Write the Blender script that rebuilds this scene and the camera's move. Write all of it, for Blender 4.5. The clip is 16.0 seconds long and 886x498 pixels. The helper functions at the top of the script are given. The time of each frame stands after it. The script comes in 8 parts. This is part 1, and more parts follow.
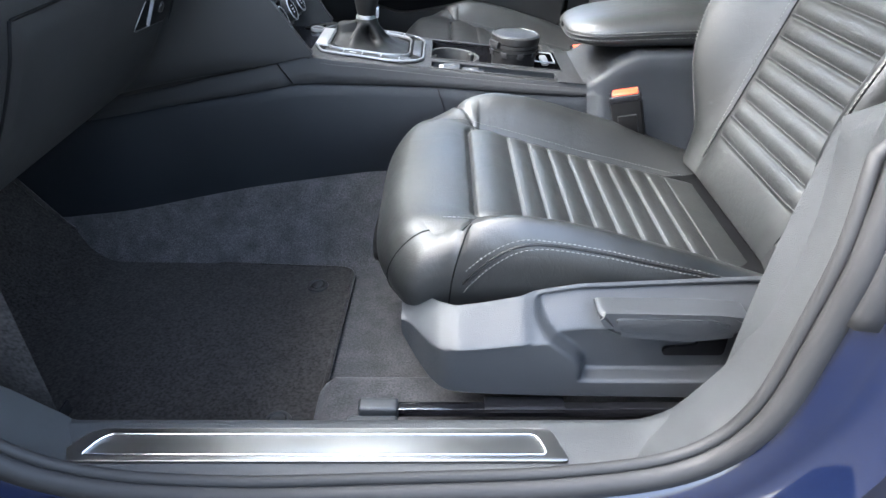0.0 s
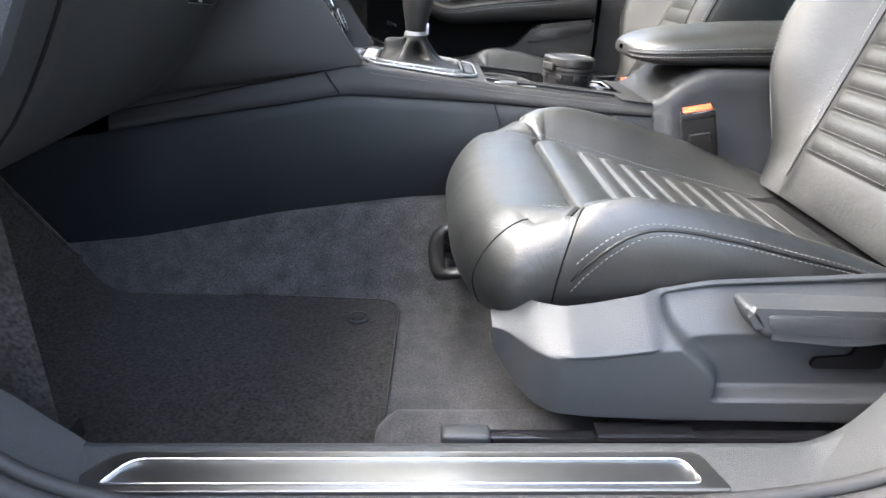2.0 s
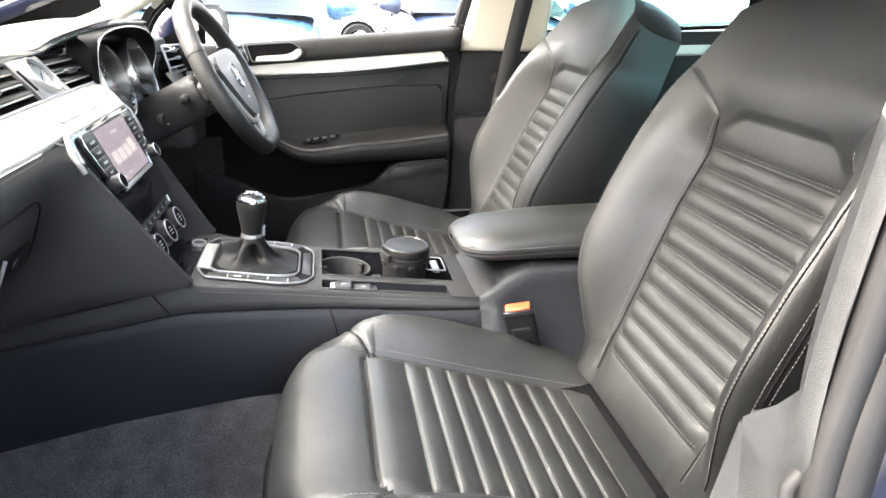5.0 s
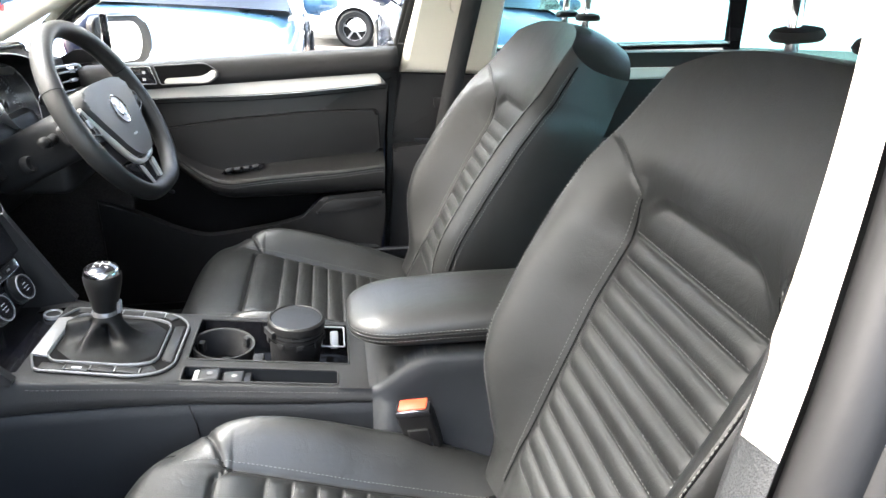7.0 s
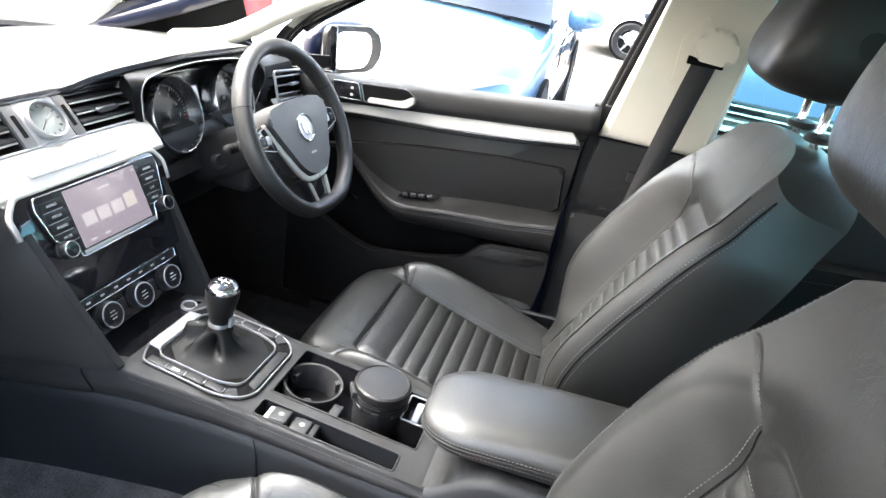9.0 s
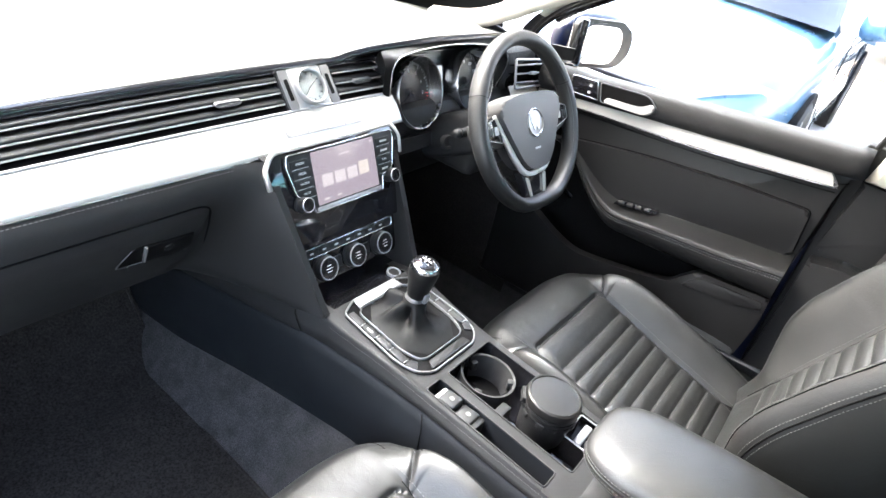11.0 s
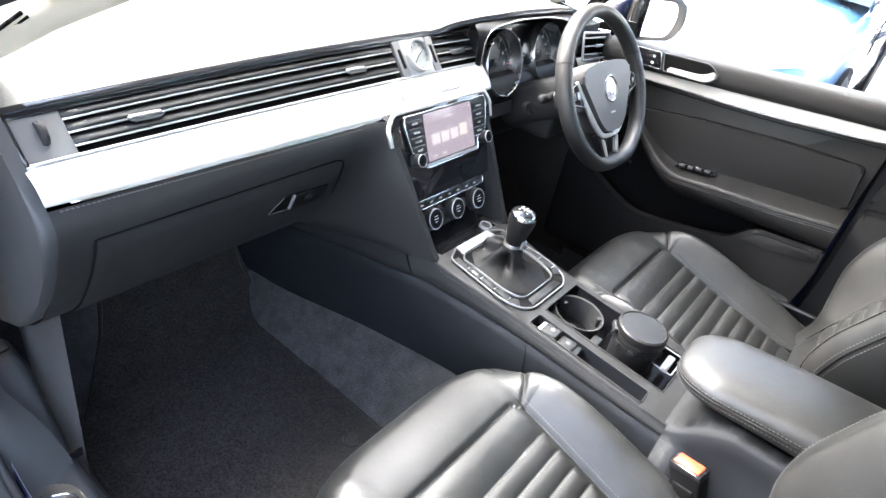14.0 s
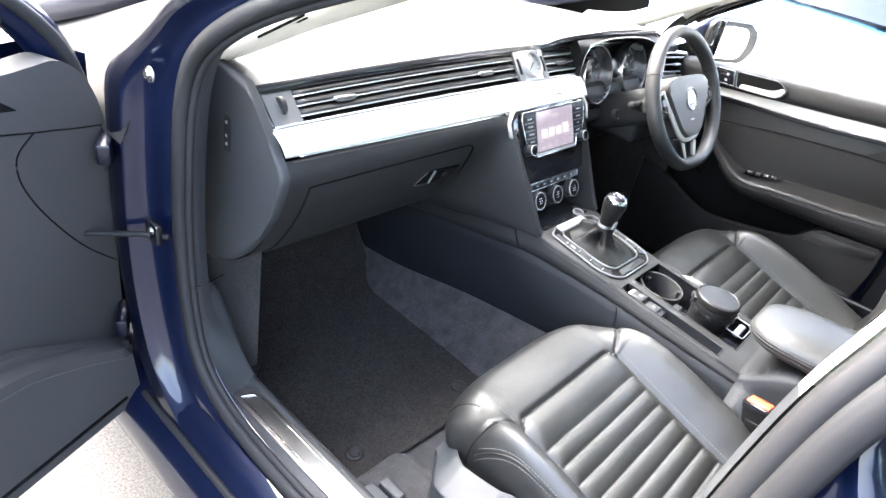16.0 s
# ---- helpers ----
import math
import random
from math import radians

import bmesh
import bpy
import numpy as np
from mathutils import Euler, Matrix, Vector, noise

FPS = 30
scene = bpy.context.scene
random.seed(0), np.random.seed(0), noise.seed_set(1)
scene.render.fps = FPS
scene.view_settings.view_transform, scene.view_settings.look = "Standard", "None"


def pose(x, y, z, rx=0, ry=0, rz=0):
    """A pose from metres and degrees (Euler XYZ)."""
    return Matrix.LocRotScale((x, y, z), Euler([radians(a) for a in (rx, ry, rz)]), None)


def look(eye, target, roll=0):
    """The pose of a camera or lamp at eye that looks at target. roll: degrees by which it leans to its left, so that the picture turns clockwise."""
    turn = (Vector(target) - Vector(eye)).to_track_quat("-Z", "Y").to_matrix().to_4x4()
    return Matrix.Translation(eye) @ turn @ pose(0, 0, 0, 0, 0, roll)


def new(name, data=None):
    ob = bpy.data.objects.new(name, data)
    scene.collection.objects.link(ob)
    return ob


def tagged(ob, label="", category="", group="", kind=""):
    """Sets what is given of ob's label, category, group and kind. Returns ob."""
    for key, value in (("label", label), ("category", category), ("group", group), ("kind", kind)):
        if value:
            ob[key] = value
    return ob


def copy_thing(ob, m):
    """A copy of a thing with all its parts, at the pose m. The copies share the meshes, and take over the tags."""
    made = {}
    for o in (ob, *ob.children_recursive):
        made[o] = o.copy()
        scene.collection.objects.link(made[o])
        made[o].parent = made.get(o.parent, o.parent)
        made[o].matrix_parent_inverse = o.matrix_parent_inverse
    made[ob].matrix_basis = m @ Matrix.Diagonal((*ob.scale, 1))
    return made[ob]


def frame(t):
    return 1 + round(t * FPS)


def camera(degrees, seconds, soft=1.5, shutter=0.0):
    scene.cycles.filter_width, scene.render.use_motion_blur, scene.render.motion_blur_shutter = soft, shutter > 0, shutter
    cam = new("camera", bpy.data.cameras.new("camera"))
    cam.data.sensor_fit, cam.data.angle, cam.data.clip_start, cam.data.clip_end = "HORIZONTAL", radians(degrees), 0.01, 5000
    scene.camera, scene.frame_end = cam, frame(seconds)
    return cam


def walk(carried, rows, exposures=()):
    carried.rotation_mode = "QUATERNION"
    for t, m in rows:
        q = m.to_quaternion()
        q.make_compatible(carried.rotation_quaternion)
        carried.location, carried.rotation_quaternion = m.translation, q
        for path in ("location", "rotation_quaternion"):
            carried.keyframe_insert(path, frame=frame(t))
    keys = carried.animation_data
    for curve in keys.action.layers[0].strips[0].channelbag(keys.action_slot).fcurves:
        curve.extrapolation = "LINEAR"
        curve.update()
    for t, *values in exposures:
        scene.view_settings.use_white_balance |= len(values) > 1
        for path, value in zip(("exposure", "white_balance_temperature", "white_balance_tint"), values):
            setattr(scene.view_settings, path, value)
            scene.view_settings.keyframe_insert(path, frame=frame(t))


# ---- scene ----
cam = camera(69.9, 16.0)
METRES, EYE, TILT, LEAN, TURN = 1.7, 0.96, -33.0, 0.0, 0.0
ASIDE = -1.204
ROWS = [
    (0.0, 0.0, 0.0, 0.0, -0.0, 0.0, -0.0),
    (0.5, -0.0266, 0.0394, -0.0348, -0.44, 3.05, -1.69),
    (1.0, -0.0498, 0.0551, -0.0522, 0.21, 4.48, -1.83),
    (1.5, -0.0686, 0.0664, -0.0625, -1.27, 7.2, -0.49),
    (2.0, -0.0742, 0.0764, -0.0612, -2.01, 8.43, -0.34),
    (2.5, -0.0809, 0.0798, -0.0576, -3.8, 10.47, -0.39),
    (3.0, -0.079, 0.0778, -0.0514, -6.44, 12.53, 0.8),
    (3.5, -0.0682, 0.0643, -0.0354, -8.05, 14.52, 1.15),
    (4.0, -0.0546, 0.0454, -0.0008, -8.27, 15.44, 1.62),
    (4.5, -0.0321, 0.0273, 0.0467, -8.44, 13.92, 2.4),
    (5.0, -0.0046, 0.0144, 0.0984, -9.7, 10.92, 3.8),
    (7.5, 0.1464, 0.0947, 0.2177, -9.1, 9.53, 2.08),
    (8.0, 0.1701, 0.1021, 0.2437, -5.71, 9.55, -1.61),
    (8.5, 0.1871, 0.1052, 0.2778, 0.35, 9.09, -7.39),
    (9.0, 0.2026, 0.1118, 0.3028, 7.66, 7.41, -16.19),
    (9.5, 0.214, 0.1176, 0.3209, 14.02, 4.83, -21.67),
    (10.0, 0.2036, 0.1102, 0.3322, 19.26, 2.35, -25.09),
    (12.5, 0.1816, 0.0994, 0.3054, 30.57, -5.25, -31.87),
    (13.0, 0.1695, 0.0721, 0.2852, 29.61, -4.81, -32.32),
    (13.5, 0.1696, 0.0433, 0.2705, 29.34, -4.65, -31.03),
    (14.0, 0.1751, 0.0141, 0.2521, 28.23, -4.01, -28.95),
    (14.5, 0.184, -0.0203, 0.2279, 27.08, -3.3, -26.72),
    (15.0, 0.1843, -0.0659, 0.199, 27.36, -3.1, -26.98),
    (15.5, 0.1866, -0.106, 0.1771, 28.24, -3.15, -29.04),
    (16.0, 0.2068, -0.1278, 0.1626, 32.85, -3.99, -31.22),
]
walk(cam, [(t, pose(0, ASIDE, EYE, TILT, LEAN, TURN) @ pose(METRES * x, METRES * y, METRES * z, 90 + pitch, roll, yaw)) for t, x, y, z, yaw, pitch, roll in ROWS], exposures=[(0.0, 4.53, 6000, 8), (1.5, 4.68, 6450, 10), (3.0, 4.87, 6650, 10), (4.0, 4.80, 6880, 10), (5.0, 4.66, 6900, 10), (7.5, 4.18, 6450, 8), (8.5, 4.31, 6450, 9), (10.0, 4.59, 6480, 10), (12.5, 4.68, 6480, 10), (14.0, 4.76, 6450, 11), (16.0, 4.92, 6380, 11)])

# ---- light ----
world = bpy.data.worlds.new("sky")
scene.world = world
world.use_nodes = True
wn = world.node_tree.nodes
wl = world.node_tree.links
sky_tex = wn.new("ShaderNodeTexSky")
sky_tex.sky_type = "NISHITA"
sky_tex.sun_disc = False
sky_tex.sun_elevation = radians(42)
sky_tex.sun_rotation = radians(-105)
sky_tex.air_density, sky_tex.dust_density, sky_tex.ozone_density = 1.0, 4.0, 1.0
pale = wn.new("ShaderNodeHueSaturation")
pale.inputs["Saturation"].default_value = 0.75
wl.new(sky_tex.outputs["Color"], pale.inputs["Color"])
wl.new(pale.outputs["Color"], wn["Background"].inputs["Color"])
wn["Background"].inputs["Strength"].default_value = 0.15
sun_data = bpy.data.lights.new("sun", "SUN")
sun_data.energy, sun_data.angle, sun_data.color = 1.5, radians(62), (1.0, 0.97, 0.92)
sun = new("sun", sun_data)
sun.matrix_world = look((0, 0, 0), (0.61, -0.20, -0.767))
sun.location = (-6, -2, 7)

# ---- materials ----


def material(name, color, rough=0.5, metal=0.0, spec=0.5, coat=0.0, bump=0.0, scale=400.0, vary=0.15, vscale=6.0, detail=3.0,
             kind="noise", sheen=0.0, grain=0.0, waves=0.0):
    """A surface with a base colour that varies at a broad and a fine scale, and a fine relief."""
    m = bpy.data.materials.new(name)
    m.use_nodes = True
    nt = m.node_tree
    b = nt.nodes["Principled BSDF"]
    b.inputs["Roughness"].default_value = rough
    b.inputs["Metallic"].default_value = metal
    b.inputs["Specular IOR Level"].default_value = spec
    b.inputs["Coat Weight"].default_value = coat
    b.inputs["Coat Roughness"].default_value = 0.04
    if sheen:
        b.inputs["Sheen Weight"].default_value = sheen
        b.inputs["Sheen Roughness"].default_value = 0.4
    co = nt.nodes.new("ShaderNodeTexCoord")
    broad = nt.nodes.new("ShaderNodeTexNoise")
    broad.inputs["Scale"].default_value, broad.inputs["Detail"].default_value = vscale, 4.0
    nt.links.new(co.outputs["Object"], broad.inputs["Vector"])
    fine = nt.nodes.new("ShaderNodeTexNoise")
    fine.inputs["Scale"].default_value, fine.inputs["Detail"].default_value = scale, detail
    nt.links.new(co.outputs["Object"], fine.inputs["Vector"])
    ramp = nt.nodes.new("ShaderNodeMapRange")
    ramp.inputs["From Min"].default_value, ramp.inputs["From Max"].default_value = 0.3, 0.7
    ramp.inputs["To Min"].default_value, ramp.inputs["To Max"].default_value = 1.0 - vary, 1.0 + vary
    nt.links.new(broad.outputs["Fac"], ramp.inputs["Value"])
    ramp2 = nt.nodes.new("ShaderNodeMapRange")
    ramp2.inputs["From Min"].default_value, ramp2.inputs["From Max"].default_value = 0.3, 0.7
    ramp2.inputs["To Min"].default_value, ramp2.inputs["To Max"].default_value = 1.0 - grain, 1.0 + grain
    nt.links.new(fine.outputs["Fac"], ramp2.inputs["Value"])
    mul = nt.nodes.new("ShaderNodeMath")
    mul.operation = "MULTIPLY"
    nt.links.new(ramp.outputs["Result"], mul.inputs[0])
    nt.links.new(ramp2.outputs["Result"], mul.inputs[1])
    mix = nt.nodes.new("ShaderNodeVectorMath")
    mix.operation = "SCALE"
    mix.inputs[0].default_value = color[:3]
    nt.links.new(mul.outputs["Value"], mix.inputs["Scale"])
    nt.links.new(mix.outputs["Vector"], b.inputs["Base Color"])
    rr = nt.nodes.new("ShaderNodeMapRange")
    rr.inputs["From Min"].default_value, rr.inputs["From Max"].default_value = 0.3, 0.7
    rr.inputs["To Min"].default_value, rr.inputs["To Max"].default_value = rough * 0.88, min(1.0, rough * 1.12)
    nt.links.new(broad.outputs["Fac"], rr.inputs["Value"])
    nt.links.new(rr.outputs["Result"], b.inputs["Roughness"])
    if bump:
        bp = nt.nodes.new("ShaderNodeBump")
        bp.inputs["Strength"].default_value = bump
        bp.inputs["Distance"].default_value = 0.0006
        src = fine.outputs["Fac"]
        if kind == "cells":
            vo = nt.nodes.new("ShaderNodeTexVoronoi")
            vo.inputs["Scale"].default_value = scale
            nt.links.new(co.outputs["Object"], vo.inputs["Vector"])
            src = vo.outputs["Distance"]
        nt.links.new(src, bp.inputs["Height"])
        nt.links.new(bp.outputs["Normal"], b.inputs["Normal"])
        if waves:
            # slack and creases of the hide
            wv = nt.nodes.new("ShaderNodeTexNoise")
            wv.inputs["Scale"].default_value, wv.inputs["Detail"].default_value, wv.inputs["Distortion"].default_value = 16.0, 3.0, 0.6
            nt.links.new(co.outputs["Object"], wv.inputs["Vector"])
            b2 = nt.nodes.new("ShaderNodeBump")
            b2.inputs["Strength"].default_value = waves
            b2.inputs["Distance"].default_value = 0.004
            nt.links.new(wv.outputs["Fac"], b2.inputs["Height"])
            nt.links.new(b2.outputs["Normal"], bp.inputs["Normal"])
            # fine wrinkles: ridges of a distorted noise, stronger in patches
            wr = nt.nodes.new("ShaderNodeTexNoise")
            wr.inputs["Scale"].default_value, wr.inputs["Detail"].default_value, wr.inputs["Distortion"].default_value = 26.0, 2.0, 1.4
            nt.links.new(co.outputs["Object"], wr.inputs["Vector"])
            off = nt.nodes.new("ShaderNodeMath")
            off.operation = "SUBTRACT"
            off.inputs[1].default_value = 0.5
            nt.links.new(wr.outputs["Fac"], off.inputs[0])
            ridge = nt.nodes.new("ShaderNodeMath")
            ridge.operation = "ABSOLUTE"
            nt.links.new(off.outputs["Value"], ridge.inputs[0])
            crest = nt.nodes.new("ShaderNodeMapRange")
            crest.inputs["From Min"].default_value, crest.inputs["From Max"].default_value = 0.0, 0.05
            nt.links.new(ridge.outputs["Value"], crest.inputs["Value"])
            b3 = nt.nodes.new("ShaderNodeBump")
            b3.inputs["Strength"].default_value = waves * 0.22
            b3.inputs["Distance"].default_value = 0.0012
            nt.links.new(crest.outputs["Result"], b3.inputs["Height"])
            nt.links.new(b3.outputs["Normal"], b2.inputs["Normal"])
    return m


def glass_material(name, tint, rough=0.0):
    m = bpy.data.materials.new(name)
    m.use_nodes = True
    b = m.node_tree.nodes["Principled BSDF"]
    b.inputs["Base Color"].default_value = (*tint, 1)
    b.inputs["Transmission Weight"].default_value = 1.0
    b.inputs["Roughness"].default_value = rough
    b.inputs["IOR"].default_value = 1.45
    return m


def glow_material(name, color, power):
    m = bpy.data.materials.new(name)
    m.use_nodes = True
    b = m.node_tree.nodes["Principled BSDF"]
    b.inputs["Base Color"].default_value = (0.01, 0.01, 0.012, 1)
    b.inputs["Roughness"].default_value = 0.12
    b.inputs["Emission Color"].default_value = (*color, 1)
    b.inputs["Emission Strength"].default_value = power
    return m


LEATHER = material("black leather", (0.0038, 0.0042, 0.0042), 0.445, spec=0.56, bump=0.16, scale=620, waves=0.3, kind="cells", vary=0.18, vscale=9)
LEATHER_TRIM = material("black leatherette", (0.0042, 0.0042, 0.0043), 0.42, spec=0.28, bump=0.2, scale=600, kind="cells", vary=0.12)
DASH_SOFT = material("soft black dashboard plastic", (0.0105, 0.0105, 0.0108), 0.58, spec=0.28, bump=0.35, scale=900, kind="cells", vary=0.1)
PLASTIC = material("grained black plastic", (0.0085, 0.0087, 0.0092), 0.52, spec=0.23, bump=0.4, scale=1000, kind="cells", vary=0.12)
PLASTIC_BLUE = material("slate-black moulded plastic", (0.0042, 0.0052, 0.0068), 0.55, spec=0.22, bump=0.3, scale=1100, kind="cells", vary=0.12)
SKIRT_PLASTIC = material("slate-grey grained plastic", (0.0165, 0.0180, 0.0202), 0.45, spec=0.36, bump=0.4, scale=900, kind="cells", vary=0.1)
SILL_PLASTIC = material("grey grained sill plastic", (0.0215, 0.0228, 0.0243), 0.51, spec=0.32, bump=0.6, scale=1000, kind="cells", vary=0.1)
# open door only: its grey is raised for the light on it
LIT_DOOR_PLASTIC = material("door plastic with daylight in its grey", (0.0350, 0.0340, 0.0340), 0.62, spec=0.14, bump=0.6, scale=800, kind="cells", vary=0.08)
CARPET = material("dark grey carpet", (0.0290, 0.0280, 0.0290), 0.95, spec=0.1, bump=1.0, scale=420, vary=0.3, vscale=30, sheen=0.08, grain=0.5)
MAT = material("black needle felt mat", (0.0172, 0.0157, 0.0150), 0.97, spec=0.05, bump=1.0, scale=230, vary=0.16, vscale=30, sheen=0.12, grain=0.55)
SILVER = material("brushed silver trim", (0.50, 0.488, 0.455), 0.36, metal=0.5, vary=0.03, vscale=30)
SCUFF = material("brushed scuff plate steel", (0.22, 0.22, 0.218), 0.34, metal=1.0, vary=0.04, vscale=12)
# dash plastic in a raised grey: windscreen light is put into the colour
LIT_DASH_TOP = material("coarse-grained dashboard top, daylight in its grey", (0.036, 0.036, 0.035), 0.46, bump=0.7, scale=420, kind="cells", vary=0.08)
STEEL = material("brushed steel", (0.5, 0.5, 0.5), 0.26, metal=1.0, vary=0.06, vscale=12)
CHROME = material("chrome", (0.8, 0.8, 0.82), 0.09, metal=1.0, vary=0.02)
GLOSS = material("gloss black", (0.006, 0.006, 0.007), 0.07, spec=0.6, vary=0.05)
RUBBER = material("black rubber", (0.0125, 0.0125, 0.0130), 0.62, spec=0.2, bump=0.2, scale=300, vary=0.15)
PAINT = material("deep blue metallic paint", (0.0013, 0.0037, 0.0162), 0.38, metal=0.3, spec=0.15, coat=0.75, vary=0.08, grain=0.25, scale=2500)
# darker copy of the body paint: the door gap's shade is in it
SHADED_PAINT = material("blue body paint darkened with door-gap shade", (0.0012, 0.0022, 0.0075), 0.40, metal=0.3, spec=0.2, coat=0.4, vary=0.2)
CREAM = material("cream pillar trim", (0.55, 0.52, 0.44), 0.6, bump=0.3, scale=900, kind="cells", vary=0.04)
HEADLINER = material("pale headliner cloth", (0.6, 0.57, 0.5), 0.95, spec=0.1, bump=0.4, scale=800, vary=0.05)
THREAD = material("grey thread", (0.075, 0.075, 0.074), 0.7, vary=0.1)
WEBBING = material("black seat belt webbing", (0.010, 0.010, 0.011), 0.75, bump=0.6, scale=900, vary=0.1)
ORANGE = material("orange plastic", (0.40, 0.040, 0.014), 0.45, spec=0.25, vary=0.05)
WHITE = material("white print", (0.75, 0.75, 0.75), 0.6, vary=0.03)
GREY_PRINT = material("grey print", (0.35, 0.35, 0.36), 0.6, vary=0.03)
RED = material("red pointer", (0.6, 0.02, 0.02), 0.4, vary=0.03)
# black cover lifted to grey: sun on the hub is in the colour
SUNLIT_PAD = material("satin airbag cover with sunlight in its grey", (0.034, 0.034, 0.0345), 0.48, spec=0.4, bump=0.2, scale=900, kind="cells", vary=0.1)
GAITER = material("soft black gaiter leather", (0.0026, 0.0026, 0.0027), 0.52, spec=0.14, bump=0.2, scale=600, kind="cells", vary=0.12)
BUTTON = material("dark satin button", (0.0072, 0.0074, 0.008), 0.40, spec=0.3, vary=0.08)
SATIN = material("satin silver plastic", (0.27, 0.27, 0.275), 0.32, metal=0.5, vary=0.04)
# near-black: dark joints, and shade painted into wells, recesses and undersides
DARK = material("near-black for joints and painted shade", (0.0022, 0.0022, 0.0025), 0.8, spec=0.08, vary=0.2)
FRAME = material("dark satin metal frame", (0.13, 0.13, 0.132), 0.34, metal=0.6, vary=0.04)
CASING = material("black buckle plastic", (0.0032, 0.0032, 0.0034), 0.36, spec=0.22, vary=0.08)
ASPHALT = material("worn pale asphalt", (0.058, 0.056, 0.053), 0.92, spec=0.2, bump=1.0, scale=190, vary=0.2, vscale=1.5, grain=0.45)
CLEAR = glass_material("clear glass", (0.97, 0.99, 0.98))
TINTED = glass_material("green tinted glass", (0.30, 0.62, 0.62))
MIRROR = material("mirror glass", (0.9, 0.9, 0.92), 0.01, metal=1.0, vary=0.0)
SCREEN = glow_material("display", (0.36, 0.31, 0.36), 0.055)
SCREEN_TILE = glow_material("display tile", (0.50, 0.46, 0.48), 0.07)
SCREEN_AMBER = glow_material("display amber tile", (0.52, 0.47, 0.44), 0.072)
DIAL_GLASS = material("dial face", (0.008, 0.008, 0.009), 0.25, vary=0.1)

# ---- building helpers ----


def from_arrays(name, verts, faces, mat, parent=None, label="", smooth=True):
    me = bpy.data.meshes.new(name)
    me.from_pydata([tuple(map(float, v)) for v in verts], [], faces)
    me.validate()
    me.update()
    me.materials.append(mat)
    if smooth:
        me.shade_smooth()
    ob = new(name, me)
    if parent is not None:
        ob.parent = parent
    if label:
        ob["label"] = label
    return ob


def part(name, bm, mat, parent=None, label="", smooth=False):
    me = bpy.data.meshes.new(name)
    bmesh.ops.recalc_face_normals(bm, faces=bm.faces[:])
    bm.to_mesh(me)
    bm.free()
    me.materials.append(mat)
    if smooth:
        me.shade_smooth()
        me.set_sharp_from_angle(angle=radians(38))
    ob = new(name, me)
    if parent is not None:
        ob.parent = parent
    if label:
        ob["label"] = label
    return ob


def thing(name, label, category, at=(0, 0, 0), group="", kind=""):
    e = new(name)
    e.location = at
    e.empty_display_size = 0.05
    return tagged(e, label, category, group, kind)


def grid_faces(n, m, close_n=False, close_m=False):
    out = []
    for i in range(n if close_n else n - 1):
        for j in range(m if close_m else m - 1):
            a, b = i, (i + 1) % n
            c, d = j, (j + 1) % m
            out.append((a * m + c, a * m + d, b * m + d, b * m + c))
    return out


def grid(name, P, mat, parent=None, label="", close_n=False, close_m=False):
    P = np.asarray(P, float)
    n, m = P.shape[:2]
    return from_arrays(name, P.reshape(-1, 3), grid_faces(n, m, close_n, close_m), mat, parent, label)


def curve_through(pts, count, closed=False):
    """A smooth line through a few points (Catmull-Rom), evenly spaced."""
    p = np.asarray(pts, float)
    n = len(p)
    out = []
    segs = n if closed else n - 1
    for i in range(segs):
        if closed:
            a, b, c, d = p[(i - 1) % n], p[i], p[(i + 1) % n], p[(i + 2) % n]
        else:
            a, b, c, d = p[max(i - 1, 0)], p[i], p[i + 1], p[min(i + 2, n - 1)]
        for k in range(24):
            t = k / 24
            out.append(0.5 * (2 * b + (c - a) * t + (2 * a - 5 * b + 4 * c - d) * t * t + (3 * b - a - 3 * c + d) * t ** 3))
    out.append(p[0] if closed else p[-1])
    out = np.array(out)
    d = np.concatenate([[0], np.cumsum(np.linalg.norm(np.diff(out, axis=0), axis=1))])
    q = np.linspace(0, d[-1], count + (1 if closed else 0))
    res = np.stack([np.interp(q, d, out[:, k]) for k in range(p.shape[1])], axis=1)
    return res[:-1] if closed else res


def sweep(name, path, section, mat, parent=None, label="", closed=False, up=(0, 0, 1), scale=None, cap=True):
    """Carries a closed section (side, up) along a path."""
    path = np.asarray(path, float)
    n = len(path)
    sec = np.asarray(section, float)
    m = len(sec)
    tan = np.gradient(path, axis=0)
    if closed:
        tan = np.roll(path, -1, 0) - np.roll(path, 1, 0)
    verts = np.zeros((n, m, 3))
    for i in range(n):
        t = tan[i] / (np.linalg.norm(tan[i]) + 1e-12)
        s = np.cross(t, up)
        s /= np.linalg.norm(s) + 1e-12
        u = np.cross(s, t)
        k = 1.0 if scale is None else scale[i]
        verts[i] = path[i] + k * (sec[:, :1] * s + sec[:, 1:2] * u)
    faces = grid_faces(n, m, closed, True)
    if cap and not closed:
        faces.append(tuple(range(m - 1, -1, -1)))
        faces.append(tuple((n - 1) * m + j for j in range(m)))
    return from_arrays(name, verts.reshape(-1, 3), faces, mat, parent, label)


def ring(r, k=12, ry=None):
    a = np.linspace(0, 2 * math.pi, k, endpoint=False)
    return np.stack([r * np.cos(a), (ry or r) * np.sin(a)], axis=1)


def tube(name, path, r, mat, parent=None, label="", closed=False, k=10, up=(0, 0, 1), scale=None):
    return sweep(name, path, ring(r, k), mat, parent, label, closed, up, scale)


